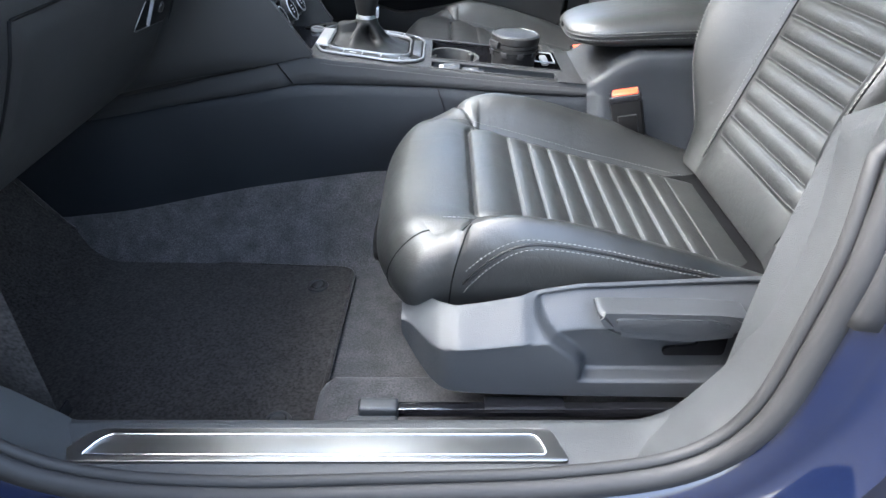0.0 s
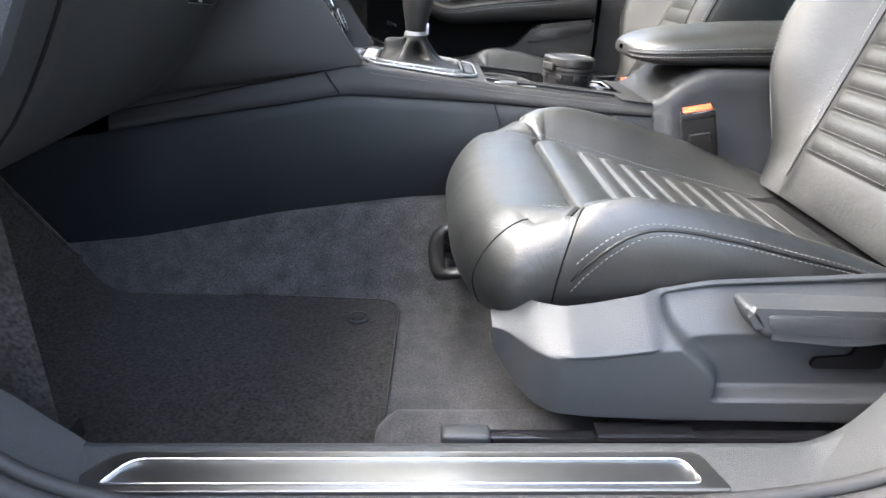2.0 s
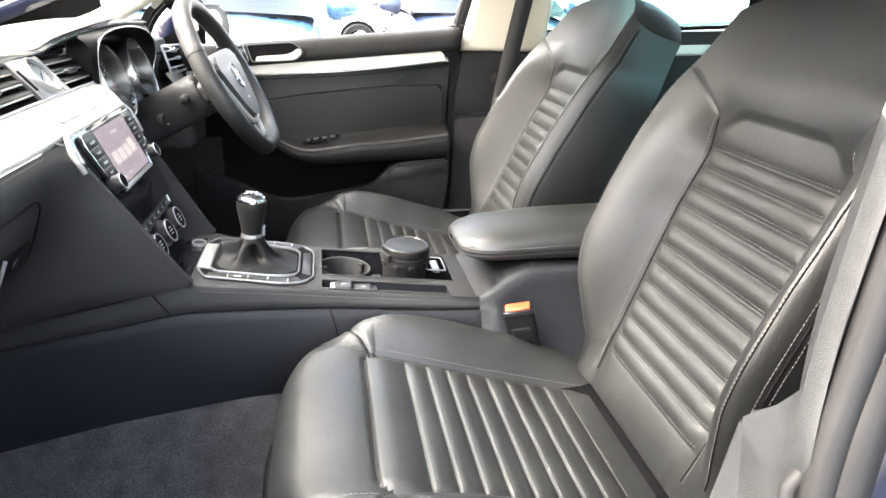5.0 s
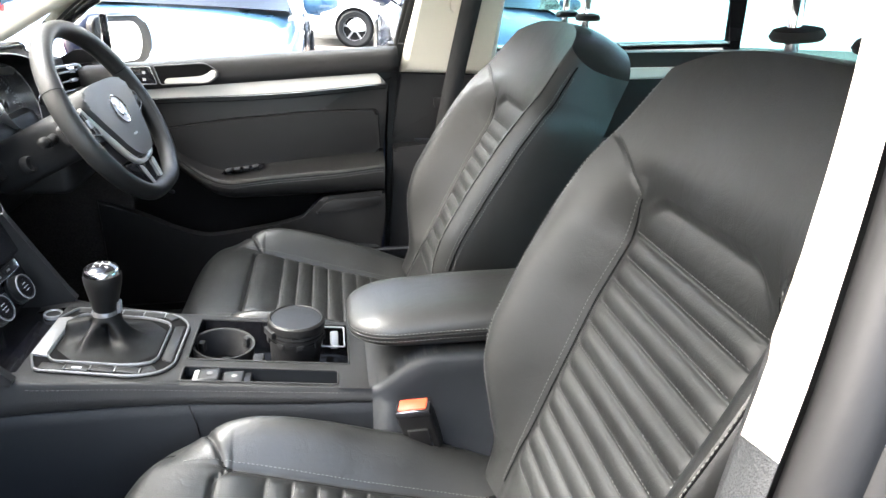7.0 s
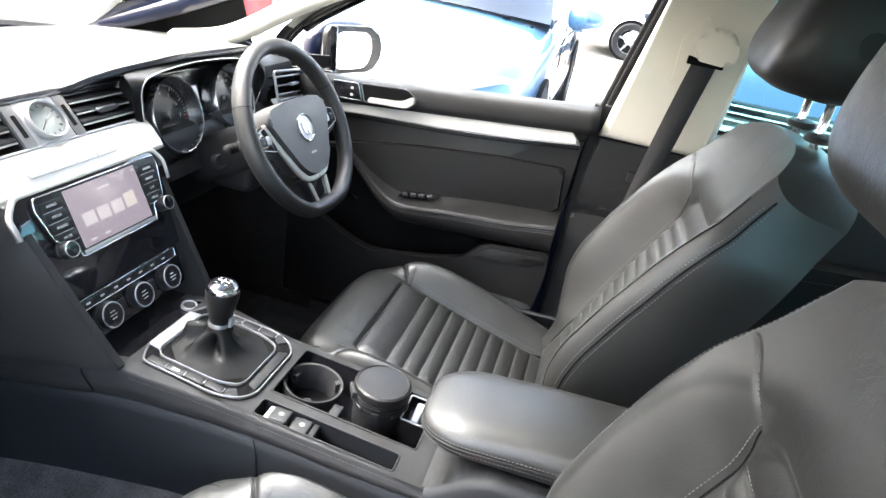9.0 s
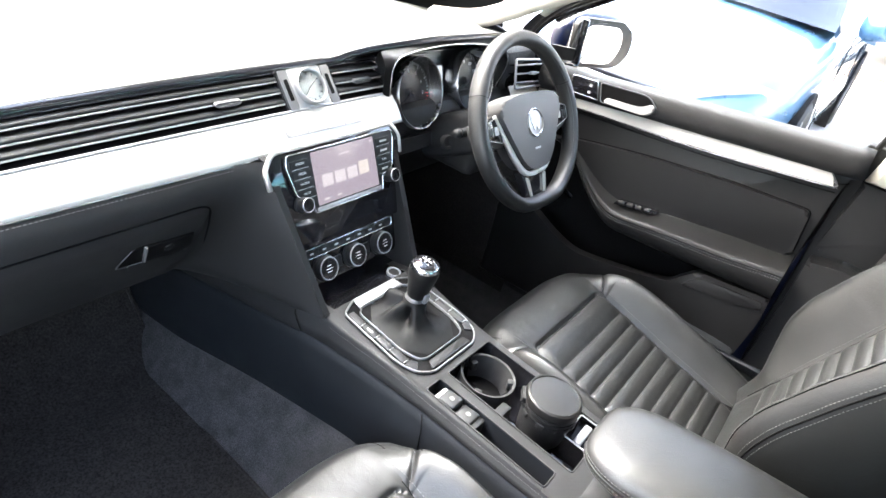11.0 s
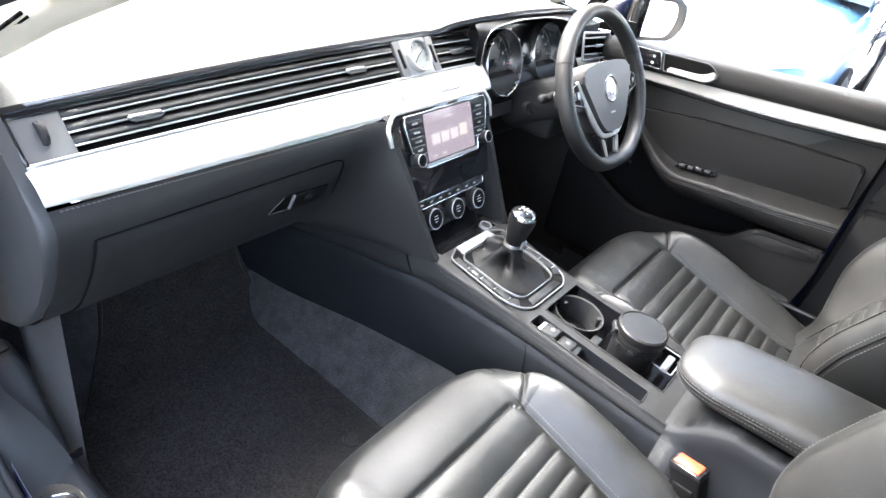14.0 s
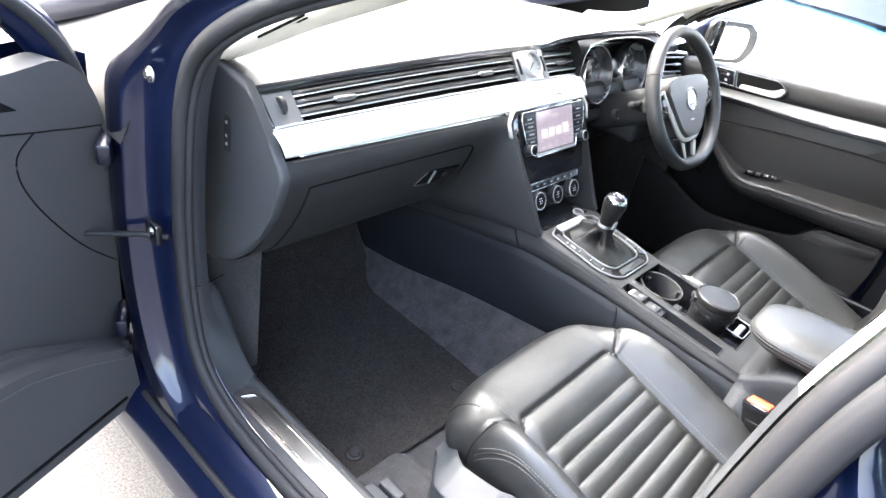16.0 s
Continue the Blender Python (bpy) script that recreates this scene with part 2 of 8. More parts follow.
def box_bm(x0, x1, y0, y1, z0, z1, bevel=0.0, seg=2):
    bm = bmesh.new()
    bmesh.ops.create_cube(bm, size=1.0)
    for v in bm.verts:
        v.co = Vector(((x0 + x1) / 2 + v.co.x * (x1 - x0), (y0 + y1) / 2 + v.co.y * (y1 - y0), (z0 + z1) / 2 + v.co.z * (z1 - z0)))
    if bevel:
        bmesh.ops.bevel(bm, geom=bm.edges[:], offset=bevel, segments=seg, affect="EDGES", profile=0.5)
    return bm


def box(name, x0, x1, y0, y1, z0, z1, mat, parent=None, label="", bevel=0.0, seg=2, turn=None):
    bm = box_bm(x0, x1, y0, y1, z0, z1, bevel, seg)
    if turn is not None:
        bmesh.ops.transform(bm, matrix=turn, verts=bm.verts[:])
    return part(name, bm, mat, parent, label, smooth=bevel > 0)


def prism_bm(poly, place, depth, bevel=0.0, seg=2):
    """A flat outline (a, b) put through place(a, b, d) at d = 0 and d = depth."""
    bm = bmesh.new()
    a = [bm.verts.new(place(p[0], p[1], 0.0)) for p in poly]
    b = [bm.verts.new(place(p[0], p[1], depth)) for p in poly]
    n = len(poly)
    bm.faces.new(a[::-1])
    top = bm.faces.new(b)
    for i in range(n):
        bm.faces.new((a[i], a[(i + 1) % n], b[(i + 1) % n], b[i]))
    if bevel:
        bmesh.ops.bevel(bm, geom=list(top.edges), offset=bevel, segments=seg, affect="EDGES", profile=0.5)
    return bm


def prism(name, poly, place, depth, mat, parent=None, label="", bevel=0.0, seg=2):
    return part(name, prism_bm(poly, place, depth, bevel, seg), mat, parent, label, smooth=True)


def round_poly(poly, r, k=5):
    """Rounds the corners of a flat outline."""
    out = []
    n = len(poly)
    rr = r if isinstance(r, (list, tuple)) else [r] * n
    for i in range(n):
        p = np.array(poly[i], float)
        a = np.array(poly[i - 1], float) - p
        b = np.array(poly[(i + 1) % n], float) - p
        la, lb = np.linalg.norm(a), np.linalg.norm(b)
        q = min(rr[i], la * 0.48, lb * 0.48)
        if q <= 0:
            out.append(tuple(p))
            continue
        s, e = p + a / la * q, p + b / lb * q
        for j in range(k + 1):
            t = j / k
            out.append(tuple((1 - t) ** 2 * s + 2 * t * (1 - t) * p + t * t * e))
    return out


def lathe_bm(profile, k=32):
    """Turns (radius, height) round z."""
    bm = bmesh.new()
    rows = []
    for r, z in profile:
        if r < 1e-6:
            rows.append([bm.verts.new((0, 0, z))])
        else:
            rows.append([bm.verts.new((r * math.cos(2 * math.pi * j / k), r * math.sin(2 * math.pi * j / k), z)) for j in range(k)])
    for a, b in zip(rows, rows[1:]):
        for j in range(k):
            p = a[j % len(a)], a[(j + 1) % len(a)], b[(j + 1) % len(b)], b[j % len(b)]
            u = []
            for v in p:
                if v not in u:
                    u.append(v)
            if len(u) > 2:
                bm.faces.new(u)
    return bm


def lathe(name, profile, m, mat, parent=None, label="", k=32):
    bm = lathe_bm(profile, k)
    bmesh.ops.transform(bm, matrix=m, verts=bm.verts[:])
    return part(name, bm, mat, parent, label, smooth=True)


def dashes(name, lines, mat, parent, length=0.0038, gap=0.0022, r=0.0007):
    """Rows of single stitches along lines, in one mesh."""
    verts, faces = [], []
    for line in lines:
        line = np.asarray(line, float)
        d = np.concatenate([[0], np.cumsum(np.linalg.norm(np.diff(line, axis=0), axis=1))])
        q = 0.0
        while q + length < d[-1]:
            a, b = [np.array([np.interp(w, d, line[:, k]) for k in range(3)]) for w in (q, q + length)]
            t = (b - a) / (np.linalg.norm(b - a) + 1e-9)
            s = np.cross(t, (0.31, 0.22, 0.92))
            s /= np.linalg.norm(s) + 1e-9
            u = np.cross(s, t)
            i = len(verts)
            for c, k in ((a, 0.5), ((a + b) / 2, 1.15), (b, 0.5)):
                for e in (s, u, -s, -u):
                    verts.append(c + e * r * k)
            for j in range(2):
                for e in range(4):
                    faces.append((i + 4 * j + e, i + 4 * j + (e + 1) % 4, i + 4 * j + 4 + (e + 1) % 4, i + 4 * j + 4 + e))
            q += length + gap
    ob = from_arrays(name, verts, faces, mat, parent)
    ob["kind"] = "stuff"
    return ob


def text_part(name, words, size, m, mat, parent, depth=0.0002):
    cu = bpy.data.curves.new(name, "FONT")
    cu.body, cu.size, cu.extrude = words, size, depth
    cu.align_x, cu.align_y = "CENTER", "CENTER"
    tmp = bpy.data.objects.new(name, cu)
    scene.collection.objects.link(tmp)
    me = bpy.data.meshes.new_from_object(tmp.evaluated_get(bpy.context.evaluated_depsgraph_get()))
    bpy.data.objects.remove(tmp)
    me.materials.clear()
    me.materials.append(mat)
    ob = new(name, me)
    ob.parent = parent
    ob.matrix_local = m
    return ob


def sm(x):
    x = np.clip(x, 0.0, 1.0)
    return x * x * (3 - 2 * x)


def face_pose(origin, across, upward):
    """A pose whose x runs across, y runs upward and z stands out of a face."""
    x = Vector(across).normalized()
    y = Vector(upward)
    y = (y - x * y.dot(x)).normalized()
    z = x.cross(y)
    m = Matrix((x, y, z)).transposed().to_4x4()
    m.translation = origin
    return m

# ---- large structure: ground, floor, car body ----
ground_bm = bmesh.new()
bmesh.ops.create_grid(ground_bm, x_segments=2, y_segments=2, size=400)
ground = tagged(part("ground", ground_bm, ASPHALT), "worn pale grey asphalt of a parking lot", "ground", kind="structure")


def soft(x, xs, ys, r=0.02):
    """A table read with rounded corners."""
    x = np.asarray(x, float)
    return np.mean([np.interp(x + d, xs, ys) for d in np.linspace(-r, r, 9)], axis=0)


def toe(x):
    """The toe board's rise at the front of the footwell."""
    return soft(x, [-1.1, -1.00, -0.92, -0.84, -0.76, -0.70, -0.64, -0.50], [0.56, 0.48, 0.37, 0.22, 0.10, 0.035, 0.0, 0.0], 0.03)


def floor_height(x, y):
    """The carpet: footwell, rising to the bulkhead, the tunnel and the sill."""
    z = np.full_like(x, 0.272)
    tunnel = soft(np.abs(y), [0, 0.112, 0.130, 0.165, 0.205, 0.235], [1.0, 1.0, 0.93, 0.55, 0.12, 0.0], 0.008) * (soft(x, [-0.75, -0.55, -0.45, -0.36, -0.25, -0.14, 0.1, 0.5], [0.36, 0.386, 0.400, 0.413, 0.423, 0.434, 0.44, 0.44], 0.03) - 0.272)
    z = z + np.maximum(toe(x), tunnel)
    z = z + soft(np.abs(y), [0.66, 0.69, 0.71], [0, 0.05, 0.08], 0.008)
    step = sm((x + 0.190) / 0.035) * sm((np.abs(y) - 0.50) / 0.06)
    return z + 0.05 * step


xs_f = np.linspace(-1.06, 1.75, 190)
ys_f = np.linspace(-0.708, 0.708, 260)
gx, gy = np.meshgrid(xs_f, ys_f, indexing="ij")
floor = tagged(grid("floor", np.stack([gx, gy, floor_height(gx, gy)], -1), CARPET), "dark grey fitted car carpet rising over the tunnel", "carpet", kind="structure")
box("underfloor", -1.1, 1.8, -0.78, 0.78, 0.2, 0.262, DARK, floor)

# side carpets of the footwells, up to the dashboard
for side in (-1, 1):
    a = np.linspace(-1.0, -0.46 if side < 0 else -0.28, 20)
    b = np.linspace(0.3, 0.72, 16)
    A, B = np.meshgrid(a, b, indexing="ij")
    Y = side * (0.675 - 0.05 * sm((-0.55 - A) / 0.3))
    grid("footwell_lining", np.stack([A, Y, B], -1), MAT, floor, "dark felt footwell lining")

# added block: its black stands for the dark gap behind the driver's door
box("door_gap_block", 0.346, 0.42, 0.740, 0.80, 0.30, 1.02, RUBBER, floor, "added black block for the dark door gap", bevel=0.006)
box("driver_sill", -0.62, 0.44, 0.69, 0.80, 0.26, 0.40, PLASTIC, floor, "dark plastic sill on the driver's side", bevel=0.01)

body = thing("car_body", "deep blue metallic estate car body, front passenger door open", "car body")

# the door opening, in the plane of the car's side
OPENING = [(0.312, 0.62), (0.292, 0.51), (0.235, 0.447), (0.12, 0.420), (-0.05, 0.410), (-0.22, 0.405), (-0.36, 0.422), (-0.445, 0.475),
           (-0.483, 0.58), (-0.497, 0.72), (-0.490, 0.86), (-0.473, 0.96), (-0.43, 1.035), (-0.32, 1.118), (-0.12, 1.215), (0.08, 1.30),
           (0.27, 1.352), (0.415, 1.358), (0.436, 1.30), (0.404, 1.20), (0.385, 1.11), (0.363, 1.03), (0.351, 0.95), (0.341, 0.86), (0.328, 0.78)]
loop = curve_through(OPENING, 220, closed=True)
centre = np.array([-0.06, 0.86])


def side_y(z, x=0.0):
    """How far out the car's side stands at a height; the rear pillar leans in."""
    lean = soft(z, [0.70, 0.86, 1.0, 1.1, 1.2, 1.3], [0.0, 0.042, 0.050, 0.064, 0.046, 0.02], 0.03)
    return -(0.80 - 0.21 * sm((np.asarray(z) - 1.03) / 0.50) - lean * sm((np.asarray(x) - 0.10) / 0.20))


def frame_loop(side, section, lo, hi):
    """Rings round the door opening: (outward in the plane, outward from the car) per ring."""
    tan = np.roll(lo, -1, 0) - np.roll(lo, 1, 0)
    nrm = np.stack([tan[:, 1], -tan[:, 0]], 1)
    nrm /= np.linalg.norm(nrm, axis=1)[:, None]
    flip = np.sign(np.sum(nrm * (lo - centre), axis=1))
    nrm *= flip[:, None]
    out = []
    for n, d in section:
        k = 1 - hi * sm((lo[:, 1] - 0.92) / 0.11) * (0.55 + 0.45 * sm((lo[:, 0] + 0.46) / 0.26))
        q = lo + nrm * (n * k)[:, None]
        y = side_y(lo[:, 1], lo[:, 0]) - d * k
        out.append(np.stack([q[:, 0], y if side < 0 else -y, q[:, 1]], 1))
    return np.array(out)


near_loop = loop
for side in (-1, 1):
    loop = near_loop.copy()
    if side > 0:
        rise = np.clip((loop[:, 0] - 0.25) / 0.05, 0, 1) * np.clip((loop[:, 1] - 0.70) / 0.2, 0, 1) * np.clip((1.37 - loop[:, 1]) / 0.04, 0, 1)
        loop[:, 0] += (0.364 + 0.22 * (loop[:, 1] - 0.97) - loop[:, 0]) * rise
    jamb = [(0.006, -0.02), (0.013, 0.004), (0.02, 0.012), (0.045, 0.018), (0.062, 0.024), (0.07, 0.04), (0.085, 0.055), (0.105, 0.06), (0.122, 0.060), (0.140, 0.040), (0.165, 0.005)]
    if side < 0:
        rings = frame_loop(side, jamb, loop, 0.80)
        rear_edge = np.clip((loop[:, 0] - 0.25) / 0.06, 0, 1) * np.clip((loop[:, 1] - 0.72) / 0.15, 0, 1)
        rings[:, :, 0] += 0.022 * rear_edge
        grid("door_jamb", rings[:7], PAINT, body, "blue painted door jamb", close_m=True)
        # outer rings take the copy that has the gap's shade painted in
        grid("hinge_post", rings[6:], SHADED_PAINT, body, "blue hinge post darkened for the door gap's shade", close_m=True)
    seal_mid = frame_loop(side, [(0.004, 0.004)], loop, 0.0)[0]
    seal_mid[:, 1] += (-0.012 if side < 0 else 0.012) * np.clip((loop[:, 0] - 0.25) / 0.06, 0, 1) * np.clip((loop[:, 1] - 0.72) / 0.15, 0, 1)
    seal_mid[:, 0] += 0.003 * np.clip((loop[:, 0] - 0.25) / 0.06, 0, 1) * np.clip((loop[:, 1] - 0.72) / 0.15, 0, 1)
    sweep("door_seal", seal_mid, np.array([(0.013, 0.0), (0.009, 0.009), (0.0, 0.0125), (-0.009, 0.009), (-0.013, 0.0), (-0.008, -0.009), (0.008, -0.009)]), RUBBER, body, "black rubber door seal", closed=True, up=(0, 1, 0))
    back_off = np.clip((loop[:, 0] - 0.25) / 0.06, 0, 1) * np.clip((loop[:, 1] - 0.765) / 0.02, 0, 1) * np.clip((1.335 - loop[:, 1]) / 0.03, 0, 1)
    lip = frame_loop(side, [(-0.010, -0.005)], loop, 0.0)[0]
    if side > 0:
        back_off = back_off * 0
    lip[:, 0] += 0.022 * back_off
    if side < 0:
        outer_seal = frame_loop(side, [(0.022, 0.010)], loop, 0.0)[0]
        on_rear = (loop[:, 0] > 0.25) & (loop[:, 1] > 0.62) & (loop[:, 1] < 1.33)
        rear_line = np.where(on_rear)[0]
        order = rear_line[np.argsort(loop[rear_line, 1])]
        strip_line = outer_seal[order] + np.array((0.006, -0.012, 0.0)) * np.clip((loop[order, 1:2] - 0.72) / 0.15, 0, 1)
        sweep("pillar_seal", strip_line, np.array([(0.016, 0.0), (0.011, 0.009), (0.0, 0.013), (-0.011, 0.009), (-0.016, 0.0), (-0.010, -0.009), (0.010, -0.009)]), RUBBER, body, "broad black pillar seal", up=(0, 1, 0))
    tube("seal_lip", lip, 0.006, RUBBER, body, closed=True, up=(0, 1, 0))
    inner = frame_loop(side, [(0.012, -0.09), (0.004, -0.06), (0.0, -0.03), (0.004, -0.008)], loop, 0.0)
    for i, (dx, dy) in enumerate(((0.050, -0.075), (0.012, -0.028), (-0.013, -0.005), (-0.008, 0.010))):
        goal_y = side_y(loop[:, 1], loop[:, 0]) - dy
        inner[i, :, 0] += (loop[:, 0] + dx - inner[i, :, 0]) * back_off
        inner[i, :, 1] += ((goal_y if side < 0 else -goal_y) - inner[i, :, 1]) * back_off
        if i < 3:
            inner[i, :, 1] += (-1 if side < 0 else 1) * (0.045, 0.028, 0.010)[i] * np.clip((-0.30 - loop[:, 0]) / 0.10, 0, 1) * np.clip((loop[:, 1] - 0.45) / 0.1, 0, 1)
            inner[i, :, 2] -= 0.030 * (1 - sm((loop[:, 1] - 0.425) / 0.06))
    upper = (loop[:, 1] > 1.03)
    lowf = []
    upf = []
    nl = len(loop)
    for i in range(3):
        for j in range(nl):
            f = (i * nl + j, i * nl + (j + 1) % nl, (i + 1) * nl + (j + 1) % nl, (i + 1) * nl + j)
            if side < 0 or not (loop[j, 0] > 0.25 and 0.75 < loop[j, 1] < 1.33):
                (upf if upper[j] else lowf).append(f)
    for nm, fs, mt, lb in (("opening_trim", lowf, SILL_PLASTIC if side < 0 else PLASTIC, "dark grey plastic reveal of the door opening"), ("upper_opening_trim", upf, CREAM, "cream plastic reveal of the door opening")):
        used, inv = np.unique(np.array(fs), return_inverse=True)
        from_arrays(nm, inner.reshape(-1, 3)[used], [tuple(map(int, f)) for f in inv.reshape(-1, 4)], mt, body, lb)

# outer rocker panel under the passenger's opening
a = np.linspace(-0.75, 1.2, 40)
prof = [(-0.815, 0.392), (-0.835, 0.385), (-0.85, 0.372), (-0.858, 0.35), (-0.875, 0.342), (-0.895, 0.325), (-0.905, 0.29), (-0.90, 0.25), (-0.88, 0.2), (-0.8, 0.18)]
grid("rocker_panel", [[(x, y, z) for y, z in prof] for x in a], PAINT, body, "blue painted rocker panel")
tube("rocker_rubber", [(x, -0.862, 0.349) for x in np.linspace(-0.55, 0.42, 30)], 0.007, RUBBER, body)

# rear door skin on the passenger's side and the driver's side skins
for side in (-1, 1):
    zs = [0.28, 0.33, 0.40, 0.48, 0.58, 0.66, 0.70, 0.80, 0.90, 0.965, 0.985]
    bulge = [0.885, 0.905, 0.915, 0.917, 0.913, 0.912, 0.918, 0.912, 0.895, 0.875, 0.862]
    x0 = 0.445 if side < 0 else 0.42
    xs_d = np.linspace(x0, 1.42, 24)
    grid("rear_door_skin", [[(x + (0.03 * sm((z - 0.6) / 0.4)), side * b, z + 0.04 * (x - x0)) for z, b in zip(zs, bulge)] for x in xs_d], PAINT, body, "blue painted rear door")
    grid("rear_door_edge", [[(x0 + (0.03 * sm((z - 0.6) / 0.4)), side * (b - d), z) for z, b in zip(zs, bulge)] for d in (0, 0.015, 0.06)], PAINT, body)
    rw = [(0.50, 1.0), (1.30, 1.045), (1.18, 1.33), (0.56, 1.345)]
    pane = prism("rear_window", [(p[0], p[1]) for p in rw], lambda x, z, d, s=side: (x, s * (0.80 - 0.35 * (z - 1.0) + d), z), 0.004, TINTED, body, "green tinted rear side window")
    pane.visible_shadow = False
    tube("window_frame", [(x, side * (0.805 - 0.35 * (z - 1.0)), z) for x, z in rw + rw[:1]], 0.012, GLOSS, body)
    bp = [(0.45, 1.0), (0.50, 1.0), (0.56, 1.36), (0.52, 1.36)]
    prism("pillar_cover", bp, lambda x, z, d, s=side: (x, s * (0.815 - 0.33 * (z - 1.0) + d), z), 0.006, GLOSS, body, "gloss black door pillar cover")
    if side > 0:
        xs_d = np.linspace(-0.62, 0.415, 24)
        grid("driver_door_skin", [[(x, side * b, 0.28 + (z - 0.28) * (0.90 + 0.05 * (x + 0.62))) for z, b in zip(zs, bulge)] for x in xs_d], PAINT, body, "blue painted driver's door")

# front wings, bonnet, roof, tail
for side in (-1, 1):
    xs_d = np.linspace(-1.9, -0.665, 20)
    grid("front_wing", [[(x, side * (0.905 - 0.10 * sm((-1.2 - x) / 0.7)), z) for z in (0.3, 0.5, 0.68, 0.72)] + [(x, side * 0.86, 0.86), (x, side * 0.80, 0.90 - 0.05 * sm((-1.0 - x) / 0.9))] for x in xs_d], PAINT, body, "blue painted front wing")
U = np.linspace(-0.80, 0.80, 20)
grid("bonnet", [[(x, y, 0.905 - 0.10 * ((-x - 1.02) / 0.9) ** 2 - 0.05 * (y / 0.8) ** 2) for y in U] for x in np.linspace(-1.02, -1.92, 16)], PAINT, body, "blue painted bonnet")
grid("front_panel", [[(-1.92 + 0.03 * (z < 0.5), y, z) for y in U] for z in (0.8, 0.7, 0.5, 0.2)], PAINT, body)
V = np.linspace(-1, 1, 24)


def roof_point(x, v, dz=0.0, k=1.0):
    half = 0.60 - 0.05 * sm((x - 0.9) / 0.9)
    z = soft(x, [-0.1, 0.1, 0.5, 1.0, 1.6, 2.0], [1.36, 1.405, 1.44, 1.44, 1.40, 1.33], 0.08)
    return (x, v * half * k, float(z) - 0.06 * abs(v) ** 3 + dz)


RX = np.linspace(0.02, 1.95, 24)
grid("roof", [[roof_point(x, v) for v in V] for x in RX], PAINT, body, "blue painted roof")
ceiling = tagged(grid("ceiling", [[roof_point(x, v, -0.035) for v in V] for x in RX], HEADLINER), "pale grey headliner cloth under the roof", "headliner", kind="structure")
for side in (-1, 1):
    rail = [(x, side * 0.615, z) for x, z in ((-0.05, 1.29), (0.08, 1.345), (0.25, 1.385), (0.5, 1.40), (1.0, 1.40), (1.5, 1.37), (1.9, 1.31))]
    sweep("roof_rail", curve_through(rail, 40), np.array([(0.03, 0.02), (0.01, 0.03), (-0.03, 0.02), (-0.03, -0.03), (0.025, -0.025)]), PAINT, body)
    # windscreen pillar outside and its cream lining
    pil = curve_through([(-1.02, side * 0.79, 0.93), (-0.75, side * 0.755, 1.03), (-0.45, side * 0.705, 1.15), (-0.12, side * 0.655, 1.27), (0.05, side * 0.62, 1.335)], 30)
    sweep("windscreen_pillar", pil, np.array([(0.035, 0.015), (0.015, 0.03), (-0.02, 0.025), (-0.03, -0.02), (0.03, -0.025)]), PAINT, body, "blue painted windscreen pillar")
    lin = curve_through([(-0.72, side * 0.705, 0.955), (-0.56, side * 0.695, 0.995), (-0.36, side * 0.668, 1.105), (-0.12, side * 0.632, 1.225), (0.06, side * 0.60, 1.30)], 30)
    pillar_lining = sweep("pillar_lining", lin, np.array([(0.03, 0.0), (0.022, 0.02), (0.0, 0.028), (-0.026, 0.018), (-0.03, -0.012), (0.0, -0.02), (0.025, -0.014)]), CREAM, None)
    tagged(pillar_lining, "cream plastic windscreen pillar lining with a narrow grille", "pillar trim", kind="structure")
    for k in range(3 if side < 0 else 0):
        o = np.array((0.0022, 0.0060, -0.0022)) * (k - 1) + np.array((-0.0003, 0.0008, 0.0008))
        p0, p1 = np.array((-0.441, -0.702, 1.044)) + o, np.array((-0.349, -0.694, 1.1005)) + o
        for q in range(4):
            tube("grille_slot", [p0 + (p1 - p0) * (q / 4 + 0.01), p0 + (p1 - p0) * ((q + 1) / 4 - 0.01)], 0.0021, DARK, pillar_lining, k=6)
# added filler sheet, black instead of body blue to cut sky reflections
for side in (-1, 1):
    lo_w = np.linspace(-1.06, -0.56, 16)
    up_w = curve_through([(-1.06, 0.775, 0.915), (-0.75, 0.770, 1.025), (-0.56, 0.745, 1.10)], 16)
    grid("wing_filler", [[(x, side * (0.862 - 0.002 * q), 0.86) if q == 0 else tuple(np.array((x, side * 0.862, 0.86)) * (1 - q) + np.array((u[0], side * u[1], u[2])) * q) for q in np.linspace(0, 1, 5)] for x, u in zip(lo_w, up_w)], RUBBER, body, "added black filler between wing and windscreen pillar")
tail = [[(2.0 + 0.05 * math.sin(z * 2), y, z) for y in np.linspace(-0.8, 0.8, 12)] for z in (0.3, 0.6, 0.9, 1.0)]
grid("tailgate", tail, PAINT, body)
for side in (-1, 1):
    for nm, qp, mt, lb in (("rear_quarter", [(1.30, 1.0), (1.345, 1.0), (1.25, 1.33), (1.20, 1.33)], GLOSS, "gloss black rear pillar"), ("tail_pillar", [(1.88, 1.0), (2.0, 1.0), (1.95, 1.31), (1.80, 1.315)], PAINT, "blue painted tail pillar"), ("quarter_window", [(1.348, 1.0), (1.877, 1.0), (1.797, 1.312), (1.253, 1.328)], TINTED, "green tinted quarter window")):
        q_ob = prism(nm, qp, lambda x, z, d, s=side: (x, s * (0.80 - 0.35 * (z - 1.0) + d), z), 0.006, mt, body, lb)
        if mt is TINTED:
            q_ob.visible_shadow = False
    prism("quarter_lower", [(1.40, 0.25), (2.0, 0.25), (2.0, 1.0), (1.40, 1.0)], lambda x, z, d, s=side: (x, s * (0.87 + d), z), 0.01, PAINT, body)

